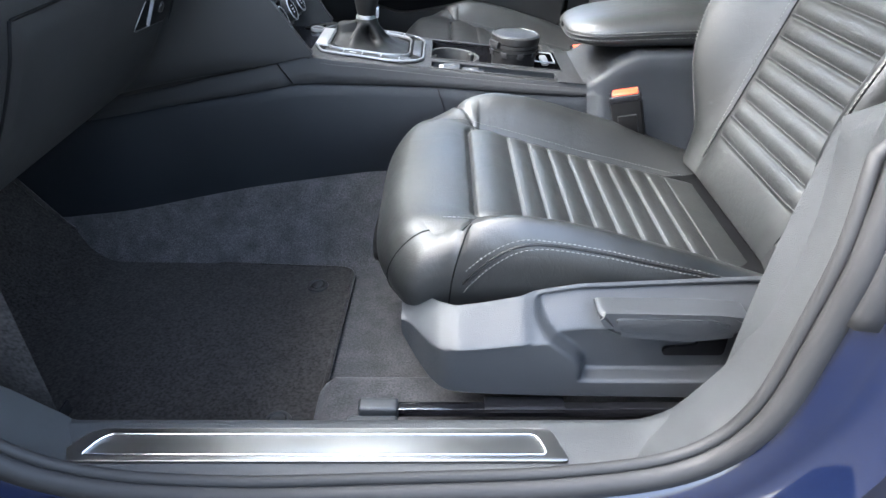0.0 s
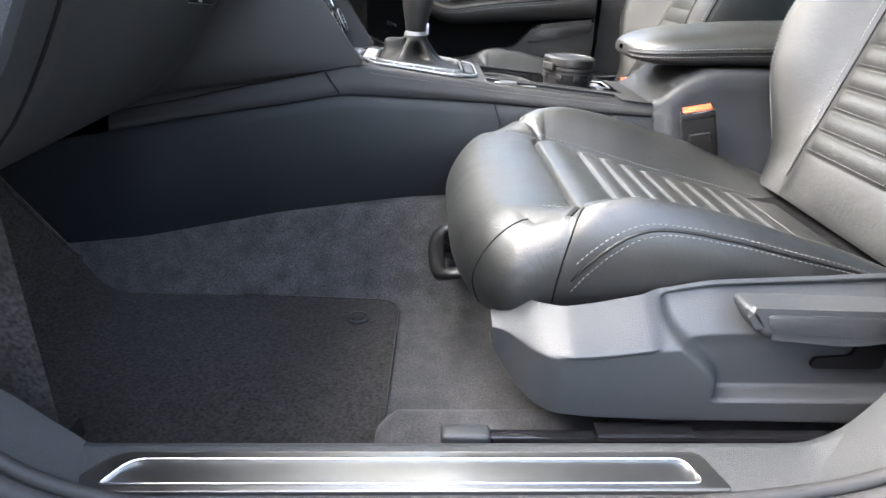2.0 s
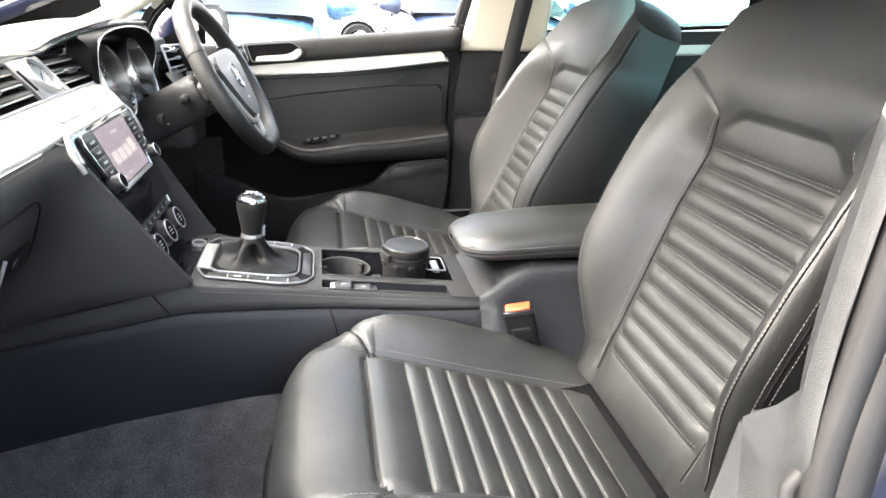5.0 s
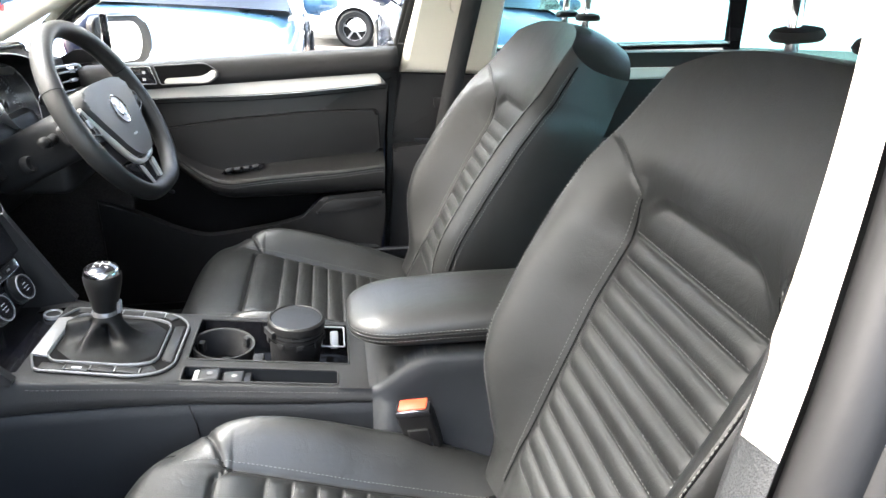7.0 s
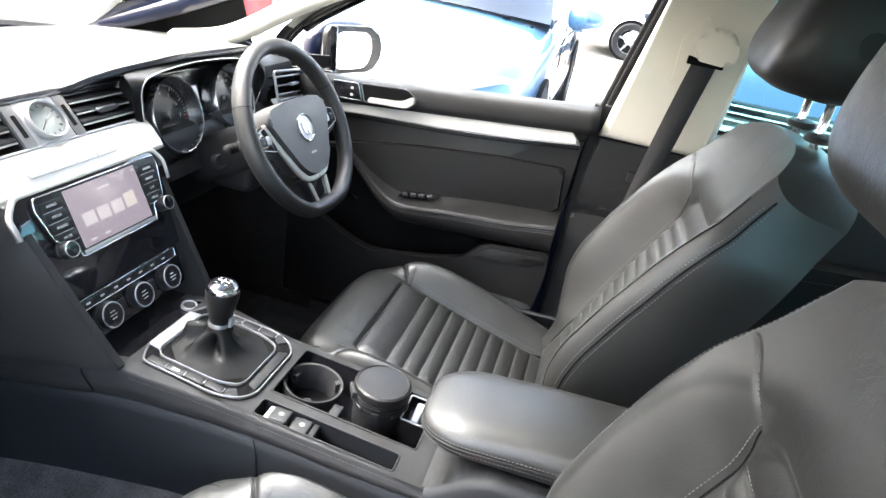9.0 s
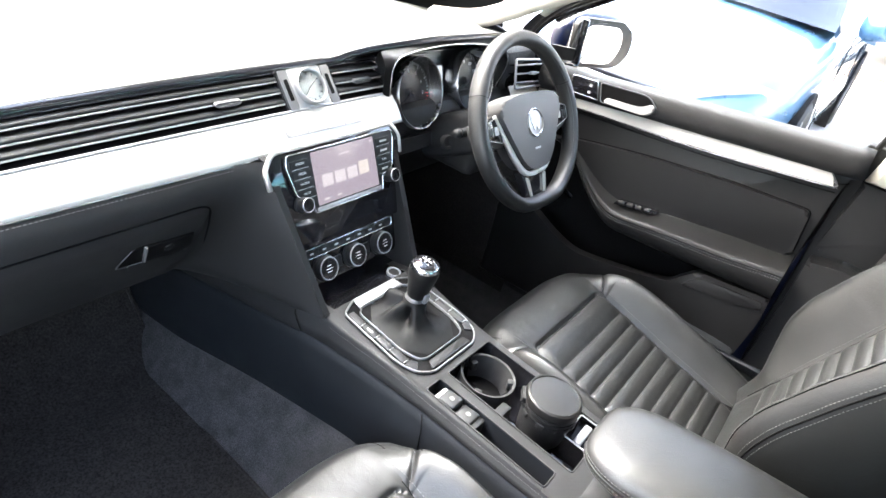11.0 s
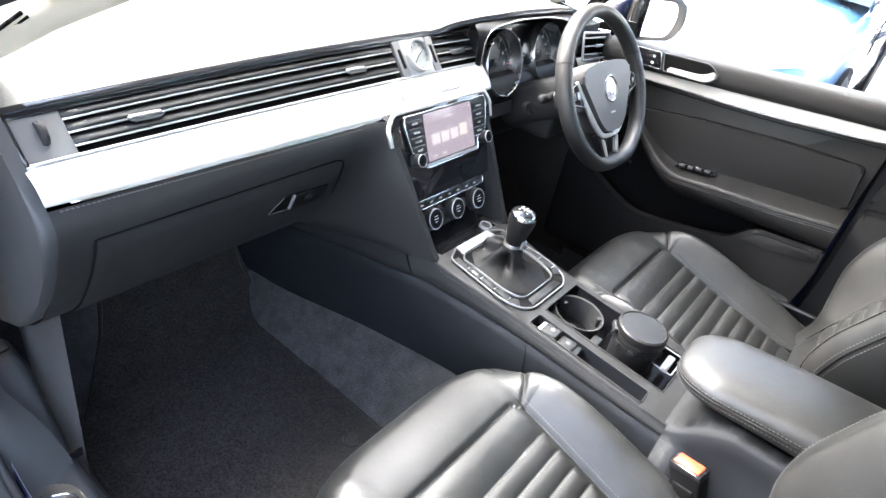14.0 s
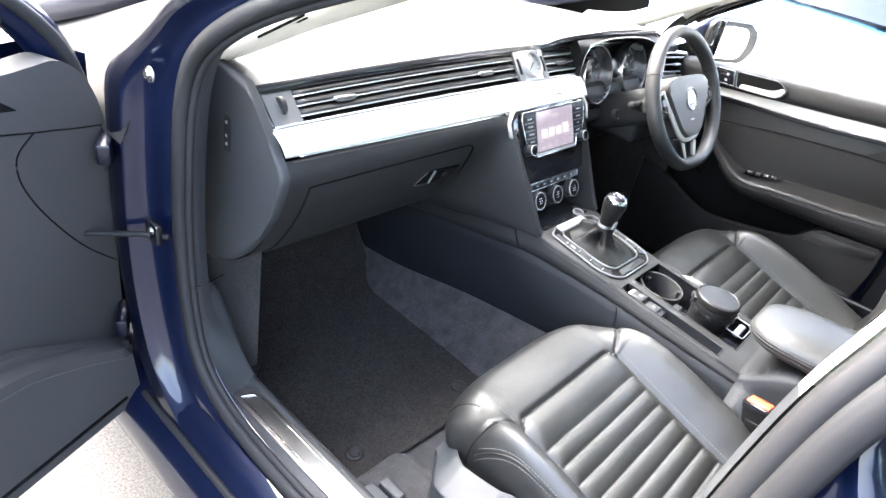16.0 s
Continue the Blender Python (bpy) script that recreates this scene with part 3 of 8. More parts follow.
# panes
ws = [(-1.04, -0.74, 0.93), (-1.04, 0.74, 0.93), (0.03, 0.60, 1.372), (0.03, -0.60, 1.372)]
wsn = np.array([[np.array(ws[0]) * (1 - v) * (1 - w) + np.array(ws[1]) * v * (1 - w) + np.array(ws[2]) * v * w + np.array(ws[3]) * (1 - v) * w + np.array((-0.06, 0, 0.05)) * (1 - (2 * v - 1) ** 2) * 0.6 for v in np.linspace(0, 1, 14)] for w in np.linspace(0, 1, 12)])
pane_bm = bmesh.new()
front = [[pane_bm.verts.new(p) for p in row] for row in wsn]
back = [[pane_bm.verts.new(p + np.array((0.0018, 0, -0.0045))) for p in row] for row in wsn]
for i in range(11):
    for j in range(13):
        pane_bm.faces.new((front[i][j], front[i][j + 1], front[i + 1][j + 1], front[i + 1][j]))
        pane_bm.faces.new((back[i][j], back[i + 1][j], back[i + 1][j + 1], back[i][j + 1]))
windscreen = part("windscreen", pane_bm, CLEAR, None, smooth=True)
tagged(windscreen, "clear raked windscreen glass", "windscreen", kind="structure")
windscreen.visible_shadow = False
rear_pane = prism("tailgate_window", [(-0.6, 1.0), (0.6, 1.0), (0.5, 1.32), (-0.5, 1.32)], lambda y, z, d: (2.02 - 0.2 * (z - 1.0) + d, y, z), 0.004, TINTED, None)
tagged(rear_pane, "tinted tailgate window", "window", kind="structure")
rear_pane.visible_shadow = False

# road wheels
wheels = thing("road_wheel", "black tyre on a silver alloy wheel", "wheel", (-1.40, -0.80, 0.32), "road wheels")
part("tyre", lathe_bm([(0.20, -0.09), (0.28, -0.105), (0.318, -0.085), (0.325, 0), (0.318, 0.085), (0.28, 0.105), (0.20, 0.09), (0.20, -0.09)], 40), RUBBER, wheels, smooth=True).matrix_local = pose(0, 0, 0, 90, 0, 0)
part("rim", lathe_bm([(0.0, 0.05), (0.06, 0.06), (0.19, 0.04), (0.20, 0.085), (0.20, -0.08)], 40), SATIN, wheels, smooth=True).matrix_local = pose(0, 0, 0, 90, 0, 0)
for wx, wy in ((-1.40, 0.80), (1.386, -0.80), (1.386, 0.80)):
    copy_thing(wheels, pose(wx, wy, 0.32, 0, 0, 180 if wy > 0 else 0))

# ---- sill trim with its steel plate ----
sill = thing("door_sill_trim", "grained grey plastic sill trim with a brushed steel scuff plate", "sill trim")
a = np.linspace(-0.60, 0.40, 80)
rows = []
for x in a:
    lift = 0.10 * sm((x - 0.20) / 0.16) ** 1.3 + 0.13 * sm((-0.40 - x) / 0.16) ** 1.4
    rows.append([(x, -0.694, 0.330 + lift), (x, -0.699, 0.385 + lift), (x, -0.704, 0.402 + lift), (x, -0.711, 0.4105 + lift), (x, -0.72, 0.413 + lift), (x, -0.755, 0.407 + lift), (x, -0.775, 0.403 + lift), (x, -0.79, 0.397 + lift), (x, -0.80, 0.386 + lift)])
grid("sill_cover", rows, SILL_PLASTIC, sill)
plate = [(-0.415, -0.766), (0.135, -0.766), (0.118, -0.727), (-0.385, -0.727)]
plate_ob = prism("scuff_plate", round_poly(plate, [0.004, 0.008, 0.01, 0.02]), lambda x, y, d: (x, y, 0.4072 + d - (y + 0.7555) * -0.171), 0.0035, SCUFF, sill, "brushed steel scuff plate", bevel=0.0012)
inset = round_poly([(-0.385, -0.7585), (0.112, -0.7585), (0.102, -0.7345), (-0.368, -0.7345)], [0.003, 0.008, 0.01, 0.016])
tube("plate_bead", [(x, y, 0.4111 + (y + 0.7555) * 0.171) for x, y in inset], 0.0011, CHROME, plate_ob, closed=True, k=6)
tube("lining_joint", [(-0.472, -0.800, 0.620), (-0.476, -0.770, 0.618), (-0.486, -0.735, 0.616)], 0.0012, DARK, sill, k=6)
for xx in (-0.43, 0.30):
    box("trim_joint", xx - 0.0012, xx + 0.0012, -0.79, -0.69, 0.392, 0.4085, DARK, sill, turn=Matrix.Translation((0, 0, 0.012 if xx < 0 else 0.05)))

# lower B-pillar covers and the driver's side pillar
for side in (-1, 1):
    lower = thing("pillar_trim", "dark grey grained lower pillar trim", "pillar trim", kind="structure")
    fx = 0.0 if side < 0 else 0.042
    lp = round_poly([(0.305 + fx, 0.42), (0.62, 0.42), (0.62, 0.775), (0.42, 0.775), (0.338 + fx * 0.5, 0.765), (0.316 + fx, 0.60)], [0.05, 0, 0.02, 0.03, 0.008, 0.05])
    prism("lower_cover", lp, lambda x, z, d, s=side: (x, s * (0.770 - d), z), 0.078, SILL_PLASTIC if side < 0 else PLASTIC, lower, bevel=0.012, seg=3)
    zc = 1.03 if side < 0 else 0.952
    mp = round_poly([(0.40 - fx, 0.78), (0.62, 0.78), (0.62, zc), (0.415 - fx, zc)], [0.01, 0, 0, 0.0])
    prism("middle_cover", mp, lambda x, z, d, s=side: (x, s * (0.755 - 0.10 * (z - 0.78) - d), z), 0.02, PLASTIC, lower, bevel=0.008)
    upper_trim = thing("pillar_upper_trim", "cream plastic upper pillar trim", "pillar trim", kind="structure")
    up = round_poly([(0.428 - 1.3 * fx, zc), (0.615, zc), (0.62, 1.36), (0.462 - 0.2 * fx, 1.36)], [0.0, 0.0, 0.02, 0.02])
    prism("upper_cover", up, lambda x, z, d, s=side: (x, s * (0.735 - 0.30 * (z - 1.03) - d), z), 0.045, CREAM, upper_trim, bevel=0.016, seg=3)

# ---- seats ----
AX, NX, BASE = np.array((0.334, 0.943)), np.array((-0.943, 0.334)), np.array((0.437, 0.51))
S_TOP, S_JOIN, S_P0, S_P1 = 0.640, 0.468, 0.045, 0.405


def back_h(s): return soft(s, [-0.03, 0.03, 0.08, 0.14, 0.2, 0.3, 0.4, 0.53, 0.61, 0.68], [0.008, 0.015, 0.045, 0.079, 0.092, 0.090, 0.081, 0.057, 0.046, 0.03])
def back_w(s): return soft(s, [-0.03, 0.05, 0.12, 0.2, 0.35, 0.45, 0.53, 0.61, 0.68], [0.178, 0.19, 0.206, 0.214, 0.214, 0.209, 0.199, 0.180, 0.165])
def back_p(s): return soft(s, [-0.03, 0.05, 0.3, 0.42, 0.47, 0.6], [0.132, 0.138, 0.148, 0.136, 0.118, 0.10], 0.015)


def pleat(q):
    return np.abs(np.sin(math.pi * q)) ** 0.45


def back_front(u, s):
    """How far the front of the backrest stands out at (across, along)."""
    w, p, h = back_w(s), back_p(s), back_h(s)
    f = np.clip((np.abs(u) - p) / (w - p), 0, 1)
    low = h * np.sin(math.pi / 2 * f) ** 1.35
    high = h * (0.46 + 0.54 * np.clip(np.abs(u) / w, 0, 1) ** 2.6)
    base = low + (high - low) * sm((s - 0.385) / 0.135)
    joint = S_JOIN - 0.030 * sm((np.abs(u) - p * 0.60) / (p * 0.40)) ** 1.6
    panel = sm((p + 0.003 - np.abs(u)) / 0.032) * sm((joint - s) / 0.015)
    k = (s - S_P0) / (S_P1 - S_P0) * 11
    row = np.where((k > 0) & (k < 11), 0.0085 * pleat(k), 0.0)
    plain = np.where(k >= 11, 0.010 * np.abs(np.sin(math.pi * np.clip((s - S_P1) / (S_JOIN + 0.01 - S_P1), 0, 1))) ** 0.45, 0.0)
    foot = np.where(k <= 0, 0.006 * np.abs(np.sin(math.pi * np.clip((s + 0.03) / (S_P0 + 0.03), 0, 1))) ** 0.5, 0.0)
    n = base * (1 - panel) + panel * (row + plain + foot)
    n = n - 0.0028 * np.exp(-((np.abs(u) - p - 0.002) / 0.004) ** 2) * sm((S_JOIN - 0.02 - s) / 0.03) * sm((s - 0.05) / 0.05)
    seam = S_JOIN - 0.022 + 0.084 * f
    n = n - 0.0034 * np.exp(-((s - seam) / 0.0030) ** 2) * sm(f * 8) * sm((1.0 - f) * 8)
    return n


def back_point(u, s, n):
    s = s - 0.062 * float(sm((s - 0.44) / 0.20)) * min(1.15, abs(u) / 0.195) ** 3.2
    q = BASE + AX * s + NX * n
    return (q[0], u, q[1])


def wall(g, w, h):
    u = w + 0.020 * np.sin(np.minimum(g * 2, 1) * math.pi / 2) - 0.018 * np.maximum(0, (g - 0.5) * 2) ** 2
    n = h - (h + 0.09) * g ** 1.6
    return u, n


def split_grid(P, regions, names, mat, parent):
    """One grid cut into its sewn panels: a mesh for each region."""
    n, m = P.shape[:2]
    flat = P.reshape(-1, 3)
    faces = np.array(grid_faces(n, m))
    reg = regions[:-1, :-1].reshape(-1)
    obs = {}
    for r in np.unique(reg):
        fs = faces[reg == r]
        used, inv = np.unique(fs, return_inverse=True)
        obs[r] = from_arrays(names[r], flat[used], [tuple(map(int, f)) for f in inv.reshape(-1, 4)], mat, parent)
    return obs


def build_backrest(parent):
    rows = np.linspace(-0.03, S_TOP, 300)
    P, R = [], []
    fcol = np.linspace(0, 1, 27)[1:]
    gcol = np.linspace(0, 1, 15)[1:]
    ucol = np.linspace(-1, 1, 61)
    for s in rows:
        w, p, h = float(back_w(s)), float(back_p(s)), float(back_h(s))
        us = np.concatenate([ucol * p, p + fcol * (w - p)])
        n = back_front(us, np.full_like(us, s))
        wu, wn_ = wall(gcol, w, float(n[-1]))
        right = [back_point(a, s, b) for a, b in zip(us[61:], n[61:])] + [back_point(a, s, b) for a, b in zip(wu, wn_)]
        mid = [back_point(a, s, b) for a, b in zip(us[:61], n[:61])]
        left = [(q[0], -q[1], q[2]) for q in right[::-1]]
        P.append(left + mid + right)
        joint_mid = S_JOIN
        reg = []
        for c in range(len(P[-1])):
            cc = c - 40
            if cc < 0 or cc > 60:
                f = 0
                idx = (39 - c) if cc < 0 else (c - 101)
                f = fcol[idx] if idx < 26 else 1.0
                if idx >= 26:
                    reg.append(4 if cc < 0 else 5)
                else:
                    reg.append(2 if s > S_JOIN - 0.022 + 0.084 * f else (1 if cc < 0 else 3))
            else:
                reg.append(2 if s > joint_mid else 0)
        R.append(reg)
    P, R = np.array(P), np.array(R)
    obs = split_grid(P, R, {0: "backrest_centre", 1: "backrest_bolster", 2: "shoulder_panel", 3: "backrest_bolster", 4: "backrest_side", 5: "backrest_side"}, LEATHER, parent)
    obs[0]["label"] = "horizontally pleated black leather"
    # the roll over the top
    s = S_TOP
    w, h = float(back_w(s)), float(back_h(s))
    cap = []
    ucap = np.linspace(-1, 1, 50)
    nf = back_front(ucap * w, np.full(50, s))
    for q in np.linspace(0, 1, 16):
        wu, wq = wall(np.array([q]), w, float(nf[-1]))
        cap.append([back_point(a * wu[0], s + 0.022 * math.sin(math.pi * min(q * 1.3, 1.0) * 0.5) * (1 - abs(a) ** 5) - 0.01 * q * (1 - abs(a) ** 5), (b + (-0.09 - b) * q ** 1.2) if abs(a) < 0.99 else float(wq[0])) for a, b in zip(ucap, nf)])
    grid("top_panel", cap, LEATHER, parent)
    back = []
    for s in np.linspace(-0.03, S_TOP, 30):
        w = float(back_w(s))
        wu, wq = wall(np.array([1.0]), w, float(back_h(s)))
        back.append([back_point(a * wu[0], s, -0.09 - 0.02 * (1 - a * a)) for a in np.linspace(-1, 1, 14)])
    grid("back_shell", back, LEATHER_TRIM, parent, "black leatherette seat back")

    def on(u, s):
        return back_point(u, s, float(back_front(np.array([u]), np.array([s]))[0]) + 0.0006)
    lines = []
    for sg in (-1, 1):
        lines.append([on(sg * (float(back_p(s)) + 0.0065), s) for s in np.linspace(0.0, S_JOIN - 0.01, 90)])
        tube("seam", [on(sg * (float(back_p(s)) + 0.002), s) for s in np.linspace(0.0, S_JOIN - 0.02, 90)], 0.0010, DARK, parent, k=6)
        rim_line = [wall(np.array([0.05]), float(back_w(s)), float(back_h(s))) for s in np.linspace(0.03, 0.60, 90)]
        tube("seam", [back_point(sg * float(a[0]), s, float(b[0])) for (a, b), s in zip(rim_line, np.linspace(0.03, 0.60, 90))], 0.0012, DARK, parent, k=6)
        for off in (0.02, 0.185, 0.245):
            ln = []
            for s in np.linspace(0.04, 0.62, 110):
                wu, wq = wall(np.array([off * 1.6]), float(back_w(s)), float(back_h(s)))
                ln.append(back_point(sg * (wu[0] + 0.0007), s, wq[0] + 0.0004))
            lines.append(ln)
    for i in range(12):
        s = S_P0 + (S_P1 - S_P0) / 11 * i + 0.0045
        p = float(back_p(s)) - 0.008
        lines.append([on(u, s) for u in np.linspace(-p, p, 60)])
    dashes("stitching", lines, THREAD, parent)
    for sg in (-1, 1):
        edge = []
        for s in np.linspace(0.02, 0.63, 80):
            wu, wq = wall(np.array([0.344]), float(back_w(s)), float(back_h(s)))
            edge.append(back_point(sg * (wu[0] + 0.0005), s, wq[0]))
        tube("seam", edge, 0.0016, DARK, parent, k=6)


C_X0, C_X1, C_PF, C_P0, C_P1 = -0.045, 0.475, 0.040, 0.106, 0.372


def cush_z(x): return soft(x, [-0.08, -0.045, 0.0, 0.05, 0.1, 0.22, 0.41, 0.5], [0.535, 0.553, 0.560, 0.555, 0.542, 0.508, 0.466, 0.455], 0.02)
def cush_h(x): return soft(x, [-0.06, -0.015, 0.015, 0.045, 0.085, 0.14, 0.2, 0.3, 0.4, 0.5], [0.0, 0.002, 0.012, 0.034, 0.050, 0.058, 0.060, 0.053, 0.036, 0.012], 0.012)
def cush_w(x): return soft(x, [-0.06, 0.0, 0.1, 0.3, 0.5], [0.196, 0.204, 0.212, 0.212, 0.20], 0.02)
def cush_p(x): return soft(x, [-0.06, 0.04, 0.2, 0.4, 0.5], [0.152, 0.158, 0.152, 0.142, 0.138], 0.02)


def roll_seam(f):
    """Where the front roll ends on the bolsters."""
    return 0.052 - 0.030 * f


def cush_top(u, x):
    w, p, h = cush_w(x), cush_p(x), cush_h(x)
    f = np.clip((np.abs(u) - p) / (w - p), 0, 1)
    n = h * np.sin(math.pi / 2 * f) ** 1.2 - 0.012 * sm((0.02 - x) / 0.06) * f ** 2
    corner = 0.02 * sm((np.abs(u) - p * 0.86) / (p * 0.14))
    pf = C_PF + corner
    inside = sm((p - np.abs(u)) / 0.024)
    k = (x - C_P0) / (C_P1 - C_P0) * 8.5
    row = np.where((k > 0) & (k < 8.5), 0.0075 * pleat(np.minimum(k, 8.5) * 8 / 8.5), 0.0)
    block = np.where((k <= 0) & (x > pf), 0.009 * np.abs(np.sin(math.pi * np.clip((x - pf) / (C_P0 - pf), 0, 1))) ** 0.75, 0.0)
    rear = np.where(k >= 8.5, 0.005 * np.abs(np.sin(math.pi * np.clip((x - C_P1) / 0.12, 0, 1))) ** 0.5, 0.0)
    roll = np.where(x <= pf, 0.010 * np.abs(np.sin(math.pi * np.clip((pf - x) / 0.24, 0, 1))) ** 0.4, 0.0)
    n = n + inside * (row + block + rear) + roll * sm((w - np.abs(u)) / 0.05)
    n = n - 0.0045 * np.exp(-((np.abs(u) - p) / 0.0035) ** 2) * sm((x - 0.015) / 0.05)
    n = n - 0.006 * np.exp(-((x - pf) / 0.0035) ** 2) * sm((p - np.abs(u)) / 0.02)
    n = n - 0.0055 * np.exp(-((x - roll_seam(f)) / 0.0040) ** 2) * sm(f * 10)
    return cush_z(x) + n


def cush_front(a):
    """The front line of the seat top, drawn back at its corners."""
    return C_X0 + 0.034 * np.abs(a) ** 5


def cush_half(x):
    return float(cush_w(x)) - 0.016 * float(sm((0.05 - x) / 0.085))


def cush_fall(a, g, station):
    """The cushion's flank, g down from its top edge, at a station of its outline."""
    (x, u), (nx, nu), z = station
    nose = float(sm((-nx - 0.15) / 0.7))
    out = 0.022 + 0.028 * nose
    zb = 0.466 - 0.010 * nose
    d = out * math.sin(min(g * (1.7 - 0.5 * nose), 1) * math.pi / 2) ** (1.0 - 0.15 * nose) - (0.010 + 0.012 * nose) * max(0, g - 0.62) ** 2 * 5
    return (x + nx * d, u + nu * d, z - (z - zb) * g ** (1.5 - 0.15 * nose))


def cush_outline():
    """Stations round the top's edge: place, outward normal, height."""
    side = [(x, cush_half(x)) for x in np.linspace(C_X1, cush_front(1.0), 120)]
    front = [(float(cush_front(a)), a * cush_half(float(cush_front(a)))) for a in np.linspace(1, -1, 121)[1:-1]]
    pts = np.array(side + front + [(x, -u) for x, u in side[::-1]])
    tan = np.gradient(pts, axis=0)
    nrm = np.stack([tan[:, 1], -tan[:, 0]], 1)
    nrm /= np.linalg.norm(nrm, axis=1)[:, None]
    if nrm[0, 1] < 0:
        nrm = -nrm
    d = np.concatenate([[0], np.cumsum(np.linalg.norm(np.diff(pts, axis=0), axis=1))])
    wide = np.exp(-((d[:, None] - d[None, :]) / 0.022) ** 2)
    nrm = wide @ nrm / wide.sum(1)[:, None]
    nrm /= np.linalg.norm(nrm, axis=1)[:, None]
    z = cush_top(pts[:, 1], pts[:, 0])
    return [(tuple(p), tuple(q), float(h)) for p, q, h in zip(pts, nrm, z)]


def build_cushion(parent):
    ts = np.linspace(0, 1, 280)
    ac = np.concatenate([-np.linspace(1, 0.76, 24)[:-1], np.linspace(-0.76, 0.76, 61), np.linspace(0.76, 1, 24)[1:]])
    P, R = [], []
    for t in ts:
        row, reg = [], []
        for a in ac:
            x0 = float(cush_front(a))
            x = x0 + (C_X1 - x0) * t
            w = cush_half(x)
            p = float(cush_p(x))
            c = abs(a)
            u = math.copysign(c / 0.76 * p if c <= 0.76 else p + (c - 0.76) / 0.24 * (w - p), a)
            row.append((x, u))
            pf = C_PF + 0.02 * float(sm((c - 0.65) / 0.11))
            reg.append((0 if x > pf else 2) if c <= 0.761 else (1 if a < 0 else 3))
        row = np.array(row)
        z = cush_top(row[:, 1], row[:, 0])
        P.append(np.column_stack([row, z]))
        R.append(reg)
    P, R = np.array(P), np.array(R)
    obs = split_grid(P, R, {0: "cushion_centre", 1: "cushion_bolster", 2: "thigh_support", 3: "cushion_bolster"}, LEATHER, parent)
    obs[0]["label"] = "cross-pleated black leather"
    st = cush_outline()
    gs = np.linspace(0, 1, 24)
    ns = len(st)
    for nm, a, b in (("cushion_side", 0, 121), ("cushion_nose", 120, ns - 120), ("cushion_side", ns - 121, ns)):
        grid(nm, [[cush_fall(0, g, q) for g in gs] for q in st[a:b]], LEATHER, parent)

    def on(u, x, d=0.0006):
        return (x, u, float(cush_top(np.array([u]), np.array([x]))[0]) + d)

    def flank(i, g, d=0.0007):
        i0 = min(int(i), ns - 2)
        out = []
        for j in (i0, i0 + 1):
            q = st[j]
            c = cush_fall(0, g, q)
            out.append(np.array((c[0] + q[1][0] * d, c[1] + q[1][1] * d, c[2] + 0.4 * d)))
        return tuple(out[0] + (out[1] - out[0]) * (i - i0))
    lines = []
    for sg in (0, 1):
        ends = (lambda i: i) if sg == 0 else (lambda i: ns - 1 - i)
        side = 1 if sg == 0 else -1
        lines.append([on(side * (float(cush_p(x)) + 0.007), x) for x in np.linspace(0.0, 0.44, 90)])
        tube("seam", [on(side * float(cush_p(x)), x, 0.0002) for x in np.linspace(0.04, 0.44, 90)], 0.0009, DARK, parent, k=6)
        tube("seam", [on(side * (float(cush_p(float(roll_seam(f)))) + f * (cush_half(float(roll_seam(f))) - float(cush_p(float(roll_seam(f)))))), float(roll_seam(f)), 0.0002) for f in np.linspace(0.0, 0.98, 24)], 0.0009, DARK, parent, k=6)
        for off in (-0.006, 0.006):
            ln = []
            for i in range(3, 110):
                x = st[ends(i)][0][0]
                if x < 0.012 + off:
                    break
                g = 0.98 - 0.66 * math.sin(min(1.0, (x - 0.012 - off) / 0.105) * math.pi / 2) ** 0.62 + off * 7
                ln.append(flank(ends(i), min(1.0, g)))
            lines.append(ln)
        ln = []
        for i in range(3, 110):
            x = st[ends(i)][0][0]
            if x < 0.013:
                break
            ln.append(flank(ends(i), 0.98 - 0.66 * math.sin(min(1.0, (x - 0.013) / 0.105) * math.pi / 2) ** 0.62, 0.0))
        tube("piping", ln, 0.0019, LEATHER_TRIM, parent, k=6)
        # the seams that close the corner of the nose
        for i0, i1 in ((113, 108), (128, 121)):
            ln = [flank(ends(i1 + (i0 - i1) * q ** 0.7), q, -0.0002) for q in np.linspace(1, 0.0, 22)]
            x1, u1 = st[ends(i1)][0]
            tube("seam", ln, 0.0011, DARK, parent, k=6)
    for i in range(9):
        x = C_P0 + (C_P1 - C_P0) / 8 * i + 0.004
        p = float(cush_p(x)) - 0.008
        lines.append([on(u, x) for u in np.linspace(-p, p, 60)])
    dashes("stitching", lines, THREAD, parent)
    # shade under the cushion is in this box's colour
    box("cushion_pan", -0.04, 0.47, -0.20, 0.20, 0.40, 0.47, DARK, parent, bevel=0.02)


